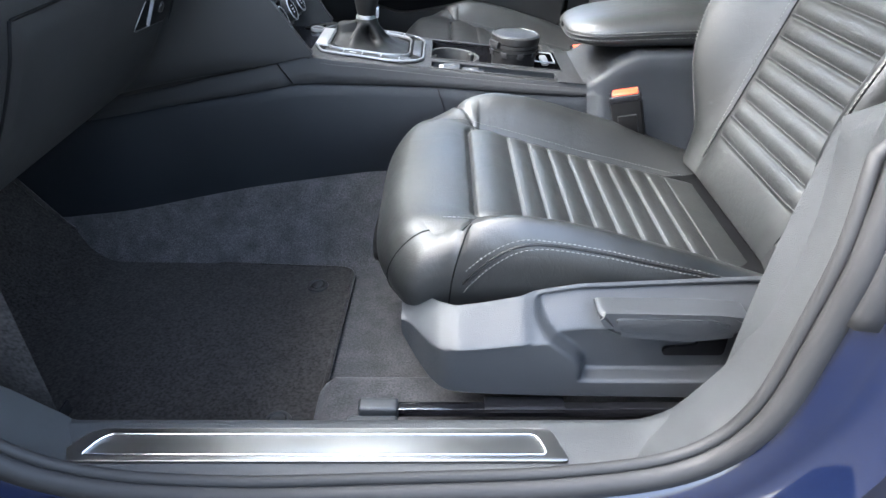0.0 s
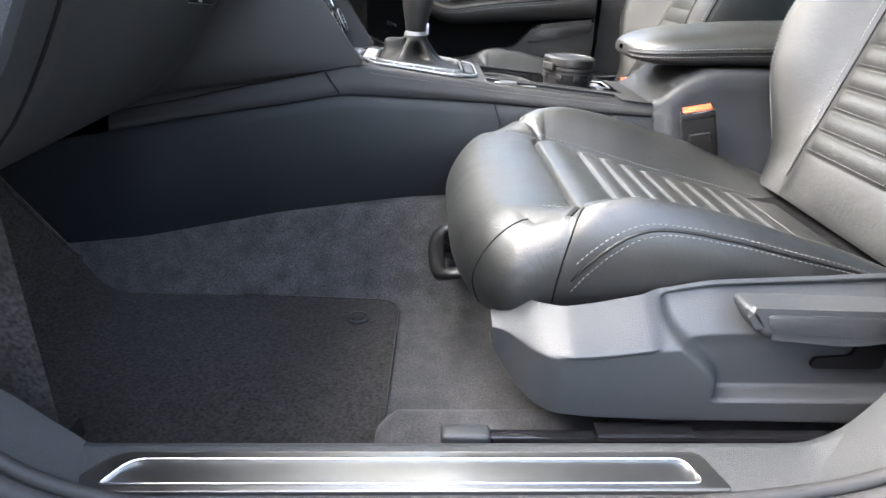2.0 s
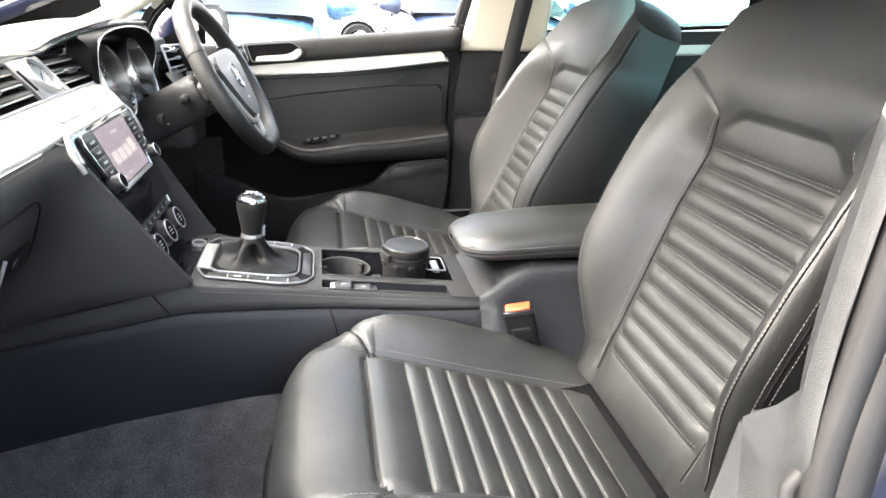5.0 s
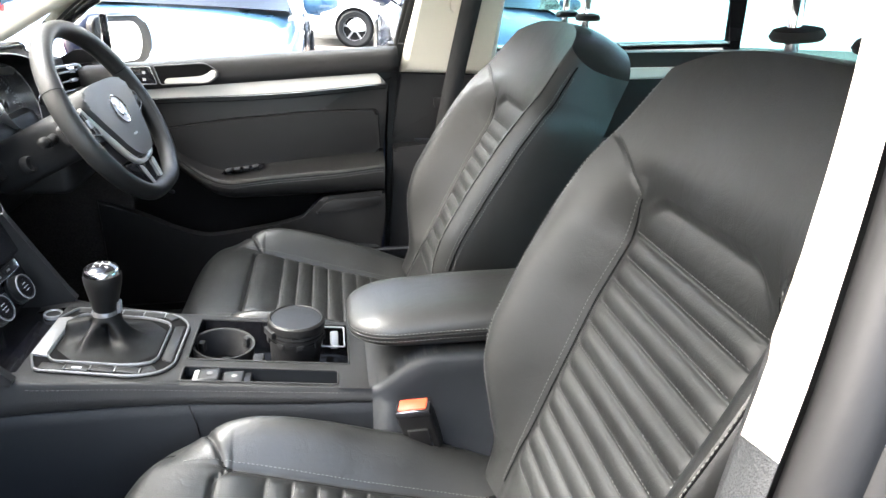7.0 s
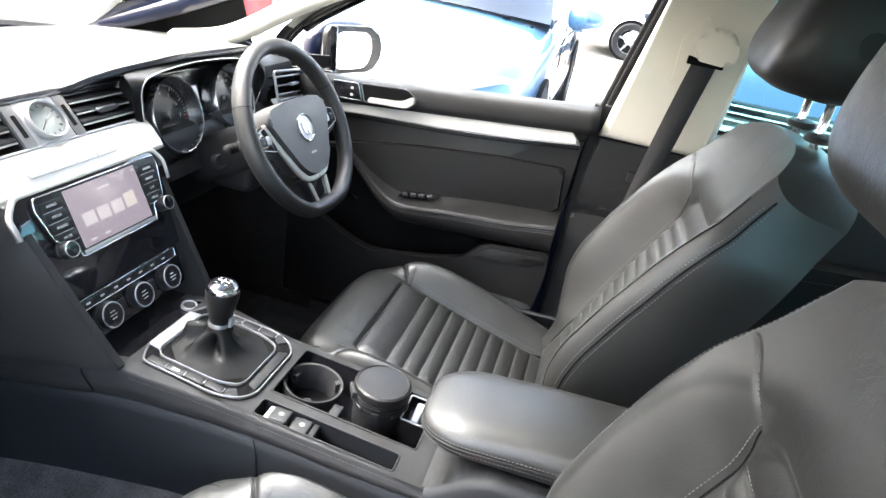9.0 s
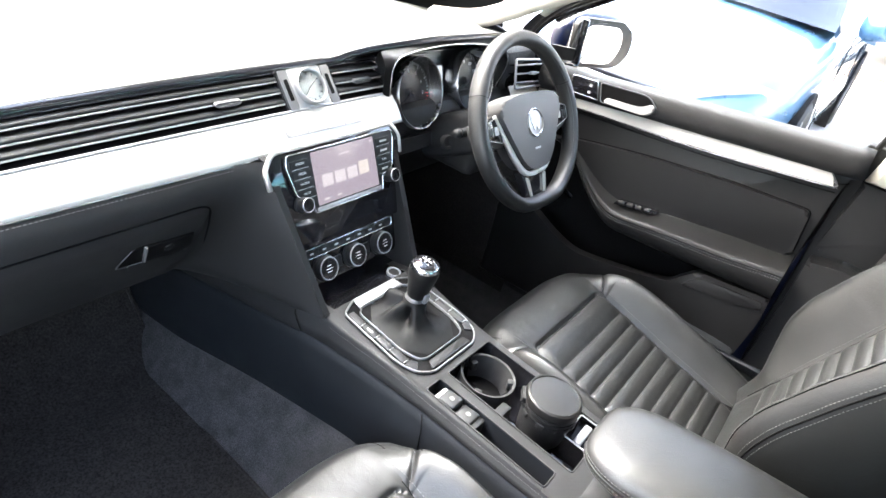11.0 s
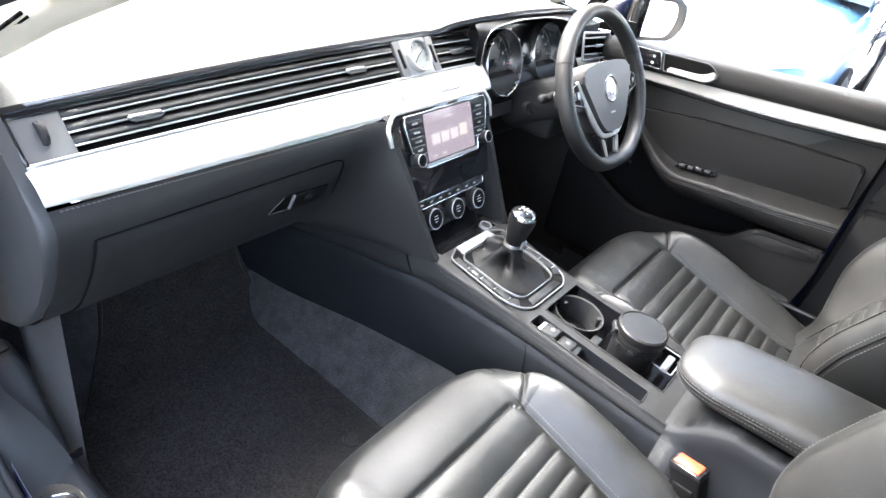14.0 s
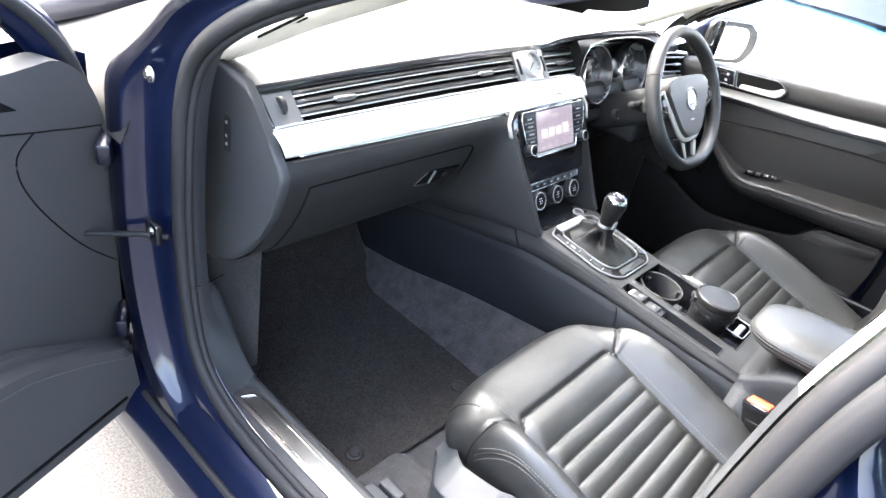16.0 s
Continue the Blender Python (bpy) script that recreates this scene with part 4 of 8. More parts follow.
def build_skirt(parent):
    """The moulded plastic cover on the outer side of the seat."""
    X = np.linspace(-0.052, 0.47, 170)
    Vv = np.linspace(0, 1, 80)
    top = soft(X, [-0.056, -0.042, -0.01, 0.05, 0.12, 0.16, 0.35, 0.5], [0.462, 0.482, 0.488, 0.497, 0.512, 0.520, 0.530, 0.535], 0.008)
    bot = soft(X, [-0.056, -0.050, -0.035, -0.015, 0.04, 0.14, 0.3, 0.5], [0.448, 0.425, 0.402, 0.391, 0.382, 0.375, 0.371, 0.374], 0.006)
    rows = []
    for x, zt, zb in zip(X, top, bot):
        r = []
        for v in Vv:
            z = zb + (zt - zb) * v
            o = 0.258 + 0.030 * float(sm(v / 0.10)) - 0.052 * min(1.0, max(0.0, (v - 0.70) / 0.30)) ** 1.15
            o -= 0.062 * float(sm((0.02 - x) / 0.075)) ** 1.6
            edge = 0.105 + 0.055 * float(sm((0.9 - v) / 0.55))
            rec = float(sm((x - edge) / 0.014)) * float(sm((v - 0.25) / 0.045)) * float(sm((0.985 - v) / 0.05))
            o -= 0.022 * rec * (1 - 0.45 * float(sm((v - 0.6) / 0.4)))
            o += 0.006 * float(sm((v - 0.70) / 0.03)) * float(sm((0.11 - x) / 0.02)) * float(sm((x + 0.0) / 0.02))
            r.append((x, -o, z))
        rows.append(r)
    skirt = grid("side_cover", rows, SKIRT_PLASTIC, parent, "slate-grey grained moulded plastic")
    lev = round_poly([(0.168, 0.520), (0.305, 0.517), (0.345, 0.512), (0.335, 0.486), (0.28, 0.478), (0.19, 0.487)], [0.012, 0.01, 0.008, 0.008, 0.02, 0.012])
    lever = prism("height_lever", lev, lambda x, z, d: (x, -0.262 - d, z), 0.030, SKIRT_PLASTIC, parent, "grey plastic height lever", bevel=0.008, seg=3)
    hollow = round_poly([(0.19, 0.513), (0.30, 0.511), (0.325, 0.502), (0.29, 0.490), (0.20, 0.494)], 0.008)
    prism("lever_dish", hollow, lambda x, z, d: (x, -0.2915 - d, z), 0.002, SKIRT_PLASTIC, lever, bevel=0.0015)
    # dark shape painted in for the recess shade below the lever
    slot = round_poly([(0.262, 0.440), (0.335, 0.440), (0.335, 0.476), (0.305, 0.476), (0.300, 0.455), (0.262, 0.452)], 0.006)
    prism("lever_shade", slot, lambda x, z, d: (x, -0.268 - d, z), 0.004, DARK, parent)


def build_seat():
    seat = thing("front_seat", "black leather front seat with pleated centre and high bolsters", "car seat", (0, -0.365, 0), "front seats")
    backrest = thing("backrest", "", "")
    backrest.parent = seat
    build_backrest(backrest)
    cushion = thing("cushion", "", "")
    cushion.parent = seat
    build_cushion(cushion)
    build_skirt(seat)
    # headrest
    head = thing("headrest", "", "")
    head.parent = seat
    n, m = 30, 40
    P = []
    for i in range(n):
        a = math.pi * (i / (n - 1) - 0.5)
        row = []
        for j in range(m):
            b = 2 * math.pi * j / m
            def se(v, e): return math.copysign(abs(v) ** e, v)
            X, Y, Z = se(math.cos(a), 0.55) * se(math.cos(b), 0.55), se(math.cos(a), 0.55) * se(math.sin(b), 0.5), se(math.sin(a), 0.6)
            x = 0.078 * X * (1 - 0.12 * Z) + 0.018 * Z - 0.02 * Y * Y * (X < 0)
            row.append((0.628 + x, 0.135 * Y * (1 - 0.10 * (Z > 0) * Z), 1.290 + 0.108 * Z))
        P.append(row)
    grid("headrest_pad", P, LEATHER, head, close_m=True)
    for sg in (-1, 1):
        tube("post", [(0.672, sg * 0.057, 1.05), (0.660, sg * 0.057, 1.13), (0.648, sg * 0.057, 1.24)], 0.0068, CHROME, head, "chrome post", k=14, up=(0, 1, 0))
        part("post_collar", lathe_bm([(0.0, 0.0), (0.021, 0.0), (0.023, 0.004), (0.020, 0.010), (0.010, 0.013), (0.0, 0.013)], 24), PLASTIC, seat, smooth=True).matrix_local = pose(0.664, sg * 0.057, 1.131, 0, -10, 0) @ Matrix.Diagonal((1.0, 1.35, 1, 1))
        lathe("tilt_button", [(0.0, 0.014), (0.018, 0.013), (0.022, 0.008), (0.028, 0.006), (0.030, 0.0)], pose(0.640, sg * 0.122, 1.275, -90 * sg, 0, 0), PLASTIC, head, k=28)
    # frame and rails
    for k, u in enumerate((-0.286, -0.312, 0.19, 0.22)):
        z = 0.372 if k % 2 == 0 else 0.366
        if u < 0:
            box("rail", -0.06, 0.46, u - 0.007, u + 0.007, z - 0.016, z - 0.002, GLOSS, seat, "black steel seat rail", bevel=0.002)
            box("rail_cap", -0.105 - 0.012 * k, -0.055, u - 0.011 - 0.002 * k, u + 0.011 + 0.002 * k, z - 0.022, z + 0.003, SKIRT_PLASTIC, seat, "grey plastic rail cap", bevel=0.005, seg=3)
        else:
            box("rail", -0.08, 0.46, u - 0.01, u + 0.01, 0.34, 0.37, GLOSS, seat, bevel=0.003)
    box("rail_bracket", 0.05, 0.15, -0.300, -0.275, 0.369, 0.377, GLOSS, seat, bevel=0.003)
    # the inner rail's open front end and the slide handle
    box("rail_front", -0.090, 0.02, 0.164, 0.186, 0.350, 0.392, GLOSS, seat, "black steel rail end", bevel=0.003)
    # box stands proud of the rail; its black paints the slot's shade
    box("rail_slot", -0.0915, 0.02, 0.1625, 0.170, 0.362, 0.380, DARK, seat, "near-black box for the rail's shaded slot", bevel=0.002)
    handle_path = curve_through([(0.05, -0.02, 0.425), (-0.075, -0.015, 0.414), (-0.100, 0.01, 0.402), (-0.102, 0.12, 0.402), (-0.075, 0.145, 0.414), (0.05, 0.15, 0.425)], 30)
    sweep("slide_handle", handle_path, ring(0.012, 12, 0.008), CASING, seat, "black plastic slide handle")
    # plain block, near-black for the shade below the seat
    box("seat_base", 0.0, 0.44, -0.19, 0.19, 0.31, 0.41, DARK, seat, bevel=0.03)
    return seat


passenger_seat = build_seat()
driver_seat = copy_thing(passenger_seat, pose(-0.02, 0.365, 0))
driver_seat.scale = (1, -1, 1)
# the passenger's headrest is tilted forward
for ob in passenger_seat.children:
    if ob.name.startswith("headrest"):
        for piece in ob.children:
            if piece.name.startswith(("headrest_pad", "tilt_button")):
                piece.matrix_basis = Matrix.Translation((-0.028, 0, -0.012)) @ piece.matrix_basis
# the driver's backrest leans further back
RECLINE = Matrix.Translation((0.52, 0, 0.746)) @ pose(0, 0, 0, 0, 6.5, 0) @ Matrix.Translation((-0.52, 0, -0.746))
for ob in driver_seat.children:
    if ob.name.startswith(("backrest", "headrest", "post_collar")):
        ob.matrix_basis = RECLINE @ ob.matrix_basis

# ---- centre console ----
def con_top(x): return soft(x, [-0.62, -0.30, -0.24, -0.13, 0.0, 0.12, 0.25, 0.35], [0.69, 0.655, 0.648, 0.634, 0.617, 0.605, 0.593, 0.588], 0.02)
def con_line(x): return soft(x, [-0.7, -0.497, -0.413, -0.328, -0.257, -0.009, 0.15, 0.27], [0.530, 0.565, 0.579, 0.591, 0.604, 0.589, 0.576, 0.570], 0.02)
def con_foot(x): return soft(x, [-0.75, -0.55, -0.45, -0.36, -0.25, -0.14, 0.1, 0.5], [0.35, 0.376, 0.390, 0.403, 0.413, 0.424, 0.43, 0.43], 0.03)
def con_edge(x): return soft(x, [-0.62, -0.49, -0.41, -0.274, -0.224, -0.20, -0.13, 0.0, 0.12, 0.25, 0.35], [0.572, 0.597, 0.615, 0.641, 0.650, 0.6435, 0.634, 0.617, 0.605, 0.593, 0.588], 0.012)
def con_wide(x): return soft(x, [-0.6, -0.40, -0.26, -0.224, -0.10, 0.0, 0.25], [0.152, 0.146, 0.138, 0.128, 0.113, 0.1075, 0.1045], 0.03)
def con_base(x): return soft(x, [-0.6, -0.55, -0.45, -0.36, -0.25, -0.14, 0.2], [0.146, 0.142, 0.134, 0.128, 0.122, 0.117, 0.115], 0.03)


console = thing("centre_console", "dark slate-grey centre console with gear lever surround and cup holder", "console")
CX = np.linspace(-0.62, 0.262, 90)
for side in (-1, 1):
    rows = []
    for x in CX:
        t, l, w = float(con_edge(x)), float(con_line(x)), float(con_wide(x))
        l = min(l, t - 0.016)
        rows.append([(x, side * 0.093, t), (x, side * (w - 0.0125), t), (x, side * (w - 0.0088), t - 0.0008), (x, side * (w - 0.0070), t - 0.0032), (x, side * (w - 0.0058), t - 0.008), (x, side * (w - 0.002), (t + l) / 2 - 0.002), (x, side * (w + 0.0015), l + 0.003), (x, side * (w - 0.001), l)])
    grid("upper_side", rows, PLASTIC, console, "dark grey padded console edge")
    # the lower panel runs on under the dashboard and beside the seat
    low = []
    for x in np.linspace(-0.95, 0.60, 110):
        l, f, w, b = float(con_line(x)), float(con_foot(x)), float(con_wide(x)), float(con_base(x))
        low.append([(x, side * (w - 0.0015), l - 0.001), (x, side * (w + 0.002), l - 0.004)] + [(x, side * (w + 0.002 + (b - w - 0.002) * q + 0.008 * math.sin(math.pi * q)), l - 0.004 - (l - 0.004 - f) * q) for q in np.linspace(0.1, 1, 12)] + [(x, side * (b - 0.012), f - 0.03)])
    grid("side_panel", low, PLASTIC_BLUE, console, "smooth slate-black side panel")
    tube("panel_joint", [(sx, side * (float(con_wide(sx)) + dy), z) for sx, dy, z in ((-0.280, -0.004, 0.6385), (-0.276, 0.0006, 0.634), (-0.268, 0.0022, 0.622), (-0.258, 0.0028, 0.607))], 0.0011, DARK, console, k=6)
    tube("panel_joint", [(-0.009, side * 0.1095, 0.587), (0.000, side * 0.1165, 0.560), (0.006, side * 0.122, 0.520)], 0.0010, DARK, console, k=6)
    dashes("edge_stitching", [[(x, side * (float(con_wide(x)) - 0.0050), float(con_edge(x)) - 0.0095) for x in np.linspace(-0.21, 0.25, 80)]], THREAD, console, r=0.0004)


def top_strip(name, x0, x1, y0, y1, mat=PLASTIC, dz=0.0):
    xs = np.linspace(x0, x1, max(3, int((x1 - x0) / 0.012)))
    return grid(name, [[(x, y, float(con_top(x)) + dz) for y in np.linspace(y0, y1, 4)] for x in xs], mat, console)


SL0, SL1 = -0.022, 0.204      # the slots, front and rear
top_strip("top_rim", SL0, SL1, -0.0960, -0.0925)
top_strip("top_rib", SL0, SL1, -0.056, -0.036)
top_strip("top_rim", SL0, 0.222, 0.088, 0.101)
top_strip("top_front", -0.232, SL0, -0.101, 0.101)
top_strip("top_rear", SL1, 0.262, -0.101, -0.036)
top_strip("top_rear", 0.222, 0.262, -0.036, 0.101)


def well(name, x0, x1, y0, y1, depth, mat, label=""):
    bm = bmesh.new()
    n = 8
    xs = np.linspace(x0, x1, n)
    top_l = [bm.verts.new((x, y0, float(con_top(x)))) for x in xs]
    top_r = [bm.verts.new((x, y1, float(con_top(x)))) for x in xs]
    bot_l = [bm.verts.new((x, y0 + 0.003, float(con_top(x)) - depth)) for x in xs]
    bot_r = [bm.verts.new((x, y1 - 0.003, float(con_top(x)) - depth)) for x in xs]
    for i in range(n - 1):
        bm.faces.new((top_l[i], top_l[i + 1], bot_l[i + 1], bot_l[i]))
        bm.faces.new((top_r[i], bot_r[i], bot_r[i + 1], top_r[i + 1]))
        bm.faces.new((bot_l[i], bot_l[i + 1], bot_r[i + 1], bot_r[i]))
    bm.faces.new((top_l[0], bot_l[0], bot_r[0], top_r[0]))
    bm.faces.new((top_l[-1], top_r[-1], bot_r[-1], bot_l[-1]))
    return part(name, bm, mat, console, label)


well("side_tray", SL0, SL1, -0.0925, -0.056, 0.045, PLASTIC_BLUE, "narrow dark storage slot")
well("cup_well", SL0, 0.222, -0.036, 0.088, 0.06, GLOSS, "dark cup holder recess")
for nm, (x0, x1, y0, y1) in {"tray_edge": (SL0, SL1, -0.0925, -0.056), "cup_edge": (SL0, 0.222, -0.036, 0.088)}.items():
    po = round_poly([(x0, y0), (x1, y0), (x1, y1), (x0, y1)], 0.006, 3)
    tube(nm, [(x, y, float(con_top(x)) + 0.0002) for x, y in po], 0.0016, PLASTIC, console, closed=True, k=6)
# the cup ring and its sprung arms
cupc = (0.022, 0.028)
lathe("cup_ring", [(0.0405, -0.056), (0.0435, -0.012), (0.0450, -0.0065), (0.0490, -0.0055), (0.0490, -0.056)], pose(cupc[0], cupc[1], float(con_top(0.02)) - 0.002, 0, 6, 0), RUBBER, console, "black cup ring", k=40)
lathe("cup_floor", [(0.0, -0.0555), (0.041, -0.0555)], pose(cupc[0], cupc[1], float(con_top(0.02)) - 0.002, 0, 6, 0), DARK, console, k=40)
for a in (35, 160, 280):
    box("cup_arm", -0.006, 0.004, -0.006, 0.006, -0.03, -0.012, PLASTIC, console, bevel=0.002, turn=pose(cupc[0], cupc[1], 0.615, 0, 0, a) @ pose(0.041, 0, 0))
box("cup_divider", 0.070, 0.088, -0.034, 0.004, 0.575, 0.600, BUTTON, console, "dark grey divider", bevel=0.003)
# slot for a card with its silver key
card = [(0.178, 0.020), (0.216, 0.020), (0.216, 0.084), (0.178, 0.084)]
tube("card_slot", [(x, y, float(con_top(x)) - 0.002) for x, y in round_poly(card, 0.004, 3)], 0.0015, SATIN, console, closed=True, k=6)
box("card_key", 0.192, 0.206, 0.026, 0.076, 0.586, 0.594, SATIN, console, bevel=0.003)
# electric brake buttons
brake = thing("brake_switch", "grey parking brake and hold buttons", "switch")
box("holder", -0.004, 0.075, -0.0925, -0.058, 0.585, 0.606, BUTTON, brake, bevel=0.003)
for k, x0 in enumerate((0.0, 0.034, )):
    z = float(con_top(x0 + 0.015))
    b = box("button", x0, x0 + 0.031, -0.0905, -0.060, z - 0.010, z - 0.001 + (0.004 if k == 0 else 0), BUTTON, brake, "dark grey button", bevel=0.0035, seg=3)
    lathe("button_mark", [(0.0, 0.0006), (0.0045, 0.0006), (0.0045, 0), (0.0035, 0), (0.0035, 0.0003), (0, 0.0003)], pose(x0 + 0.017, -0.075, z + (0.003 if k == 0 else -0.001), 0, 5, 0), THREAD, b, k=16)
    if k == 0:
        box("button_edge", x0 - 0.007, x0 + 0.006, -0.0895, -0.061, z - 0.012, z + 0.0015, SATIN, b, "pale silver lifting edge", bevel=0.003, seg=3)

# gear lever surround
ring_o = round_poly([(-0.228, -0.054), (-0.212, -0.0905), (-0.085, -0.0950), (-0.050, -0.082), (-0.034, -0.058), (-0.034, 0.058), (-0.050, 0.082), (-0.085, 0.0950), (-0.212, 0.0905), (-0.228, 0.054)], [0.006, 0.010, 0.03, 0.012, 0.012, 0.012, 0.012, 0.03, 0.010, 0.006], 4)
ring_i = round_poly([(-0.208, -0.052), (-0.196, -0.069), (-0.096, -0.071), (-0.066, -0.060), (-0.059, -0.046), (-0.059, 0.046), (-0.066, 0.060), (-0.096, 0.071), (-0.196, 0.069), (-0.208, 0.052)], [0.006, 0.008, 0.02, 0.010, 0.010, 0.010, 0.010, 0.02, 0.008, 0.006], 4)


def on_console(x, y, d): return (x, y, float(con_top(x)) + d)


def band(name, poly, width, d0, d1, mat, parent, label=""):
    """A flat frame with bevelled edges, inwards from an outline."""
    p = np.array(poly)
    tan = np.roll(p, -1, 0) - np.roll(p, 1, 0)
    nrm = np.stack([-tan[:, 1], tan[:, 0]], 1)
    nrm /= np.linalg.norm(nrm, axis=1)[:, None] + 1e-9
    mid = p.mean(0)
    if np.mean(np.sum(nrm * (mid - p), axis=1)) < 0:
        nrm = -nrm
    rows = [[on_console(*(p[i] + nrm[i] * w), d) for w, d in ((0, d0), (0, d1 - 0.0007), (0.0007, d1), (width - 0.0007, d1), (width, d1 - 0.0007), (width, d0))] for i in range(len(p))]
    return grid(name, rows, mat, parent, label, close_n=True)


def tray_z(x): return 0.640 - 0.02 * (x + 0.25)


grid("front_tray", [[(x, y, tray_z(x)) for y in np.linspace(-0.122, 0.122, 6)] for x in np.linspace(-0.42, -0.222, 12)], GLOSS, console, "gloss black tray floor ahead of the lever")
surround = prism("gear_surround", ring_o, on_console, 0.003, DARK, console, "black gear lever surround with silver edges", bevel=0.001)
band("silver_edge", ring_o, 0.0030, 0.001, 0.0058, FRAME, surround, "brushed silver outer frame")
band("inner_edge", ring_i, 0.0024, 0.001, 0.0080, FRAME, surround, "brushed silver inner frame")
prism("front_plate", round_poly([(-0.2265, -0.053), (-0.205, -0.056), (-0.205, 0.056), (-0.2265, 0.053)], 0.003), on_console, 0.0062, SATIN, surround, "brushed silver front plate", bevel=0.0012)
for sy in (-1, 1):
    for k in range(4):
        x0 = -0.206 + 0.0325 * k
        bt = prism("button", round_poly([(x0, sy * 0.0722), (x0 + 0.0305, sy * 0.0738), (x0 + 0.0305, sy * 0.0890), (x0, sy * 0.0868)][::sy], 0.0015, 2), on_console, 0.0062, BUTTON, surround, "dark satin button", bevel=0.001)
        tube("button_gap", [on_console(x0 + 0.0316, sy * 0.076, 0.0064), on_console(x0 + 0.0316, sy * 0.087, 0.0064)], 0.0009, SATIN, surround, k=5)
        if sy < 0 and k == 1:
            prism("button_mark", [(x0 + 0.009, -0.0835), (x0 + 0.021, -0.0835), (x0 + 0.021, -0.0795), (x0 + 0.009, -0.0795)], lambda x, y, d: on_console(x, y, 0.0062 + d), 0.0003, GREY_PRINT, bt)
    cr = round_poly([(-0.0755, sy * 0.0735), (-0.0735, sy * 0.0905), (-0.054, sy * 0.0785), (-0.0645, sy * 0.0655)][::-sy], 0.002, 3)
    prism("corner_button", cr, on_console, 0.0062, BUTTON, surround, "dark satin corner blank", bevel=0.001)
prism("rear_blank", round_poly([(-0.0548, -0.048), (-0.040, -0.054), (-0.040, 0.054), (-0.0548, 0.048)], 0.003, 3), on_console, 0.0055, BUTTON, surround, "satin black rear blank", bevel=0.001)
start = lathe("start_button", [(0.0, 0.0045), (0.0095, 0.005), (0.0105, 0.004)], pose(-0.246, 0.078, tray_z(-0.246) + 0.001, 0, 6, 0), BUTTON, console, "round start button", k=24)
lathe("start_ring", [(0.0105, 0.004), (0.0118, 0.0062), (0.0135, 0.006), (0.0142, 0.003), (0.0142, 0.0)], pose(-0.246, 0.078, tray_z(-0.246) + 0.001, 0, 6, 0), SATIN, start, "silver ring", k=24)

lever = thing("gear_lever", "black leather gear lever with chrome-capped knob and gaiter", "gear lever")
NECK = Vector((-0.141, 0.008, 0.682))
rows = []
for q in np.linspace(0, 1, 26):
    row = []
    for j in range(72):
        a = 2 * math.pi * j / 72
        ca, sa = math.cos(a), math.sin(a)
        k = max(abs(ca) / 0.068, abs(sa) / 0.064, (abs(ca) / 0.068 + abs(sa) / 0.064) / 1.55)
        rx, ry = ca / k, sa / k
        e = 1 - (1 - q) ** (4.0 - 2.2 * math.exp(-((a - 3.55) / 0.75) ** 2))
        cx, cy = -0.133 + (NECK.x + 0.133) * e, NECK.y * e
        r_neck = 0.0245 - 0.006 * q ** 5
        x = (1 - e) * rx + e * r_neck * ca
        y = (1 - e) * ry + e * r_neck * sa
        hem = math.sin(math.pi * min(1.0, q * 1.15)) ** 1.2
        fold = 0.0055 * math.sin(3 * a + 1.3 + 2.2 * q) * hem + 0.003 * math.sin(7 * a + 4 * q) * hem
        crease = 1.0 * (-0.026 * math.exp(-((a - 3.75) / 0.22) ** 2) * hem + 0.020 * math.exp(-((a - 3.30) / 0.26) ** 2) * hem + 0.013 * math.exp(-((a - 4.25) / 0.24) ** 2) * hem - 0.010 * math.exp(-((a - 2.55) / 0.22) ** 2) * hem + 0.006 * math.exp(-((a - 5.5) / 0.3) ** 2) * hem - 0.008 * math.exp(-((a - 5.0) / 0.2) ** 2) * hem)
        rr = 1 + (fold + crease) / max(0.02, math.hypot(x, y))
        base = float(con_top(cx + x)) + 0.004
        front = math.exp(-((a - 3.55) / 0.75) ** 2)
        z = base + (NECK.z - base) * (q ** (1.25 - 0.45 * front)) + 0.012 * math.exp(-((a - 3.25) / 0.30) ** 2) * hem
        row.append((cx + x * rr, cy + y * rr, z))
    rows.append(row)
grid("gaiter", rows, GAITER, lever, "creased black leather gaiter", close_m=True)
kt = Matrix.Translation(NECK) @ pose(0, 0, 0, 0, 4, 0)
lathe("neck_ring", [(0.016, -0.012), (0.0185, -0.010), (0.019, 0.002), (0.0165, 0.006), (0.0, 0.006)], kt, FRAME, lever, "dark satin collar", k=32)
knob_prof = [(0.0155, 0.004), (0.0175, 0.008), (0.0195, 0.020), (0.0235, 0.040), (0.0258, 0.052), (0.0262, 0.060), (0.0250, 0.067)]
lathe("knob", knob_prof, kt, LEATHER_TRIM, lever, k=36)
lathe("knob_cap", [(0.0255, 0.066), (0.0255, 0.069), (0.0235, 0.0735), (0.0215, 0.0750)], kt, CHROME, lever, "chrome cap ring", k=36)
lathe("knob_disc", [(0.0217, 0.0745), (0.018, 0.0775), (0.010, 0.0800), (0.0, 0.0808)], kt, GLOSS, lever, "gloss black shift disc", k=36)
for k in range(3):
    box("shift_mark", -0.010, 0.010, -0.0006, 0.0006, 0.0797, 0.0812, GREY_PRINT, lever, turn=kt @ Matrix.Translation((0, (k - 1) * 0.0075, -0.0006 * abs(k - 1) * 2)))
box("shift_mark", -0.0006, 0.0006, -0.0075, 0.0075, 0.0797, 0.0812, GREY_PRINT, lever, turn=kt)
box("boot_clip", -0.001, 0.004, -0.006, 0.006, -0.004, 0.014, SATIN, lever, turn=kt @ pose(0.0185, 0, 0.006, 0, 0, 0), bevel=0.001)

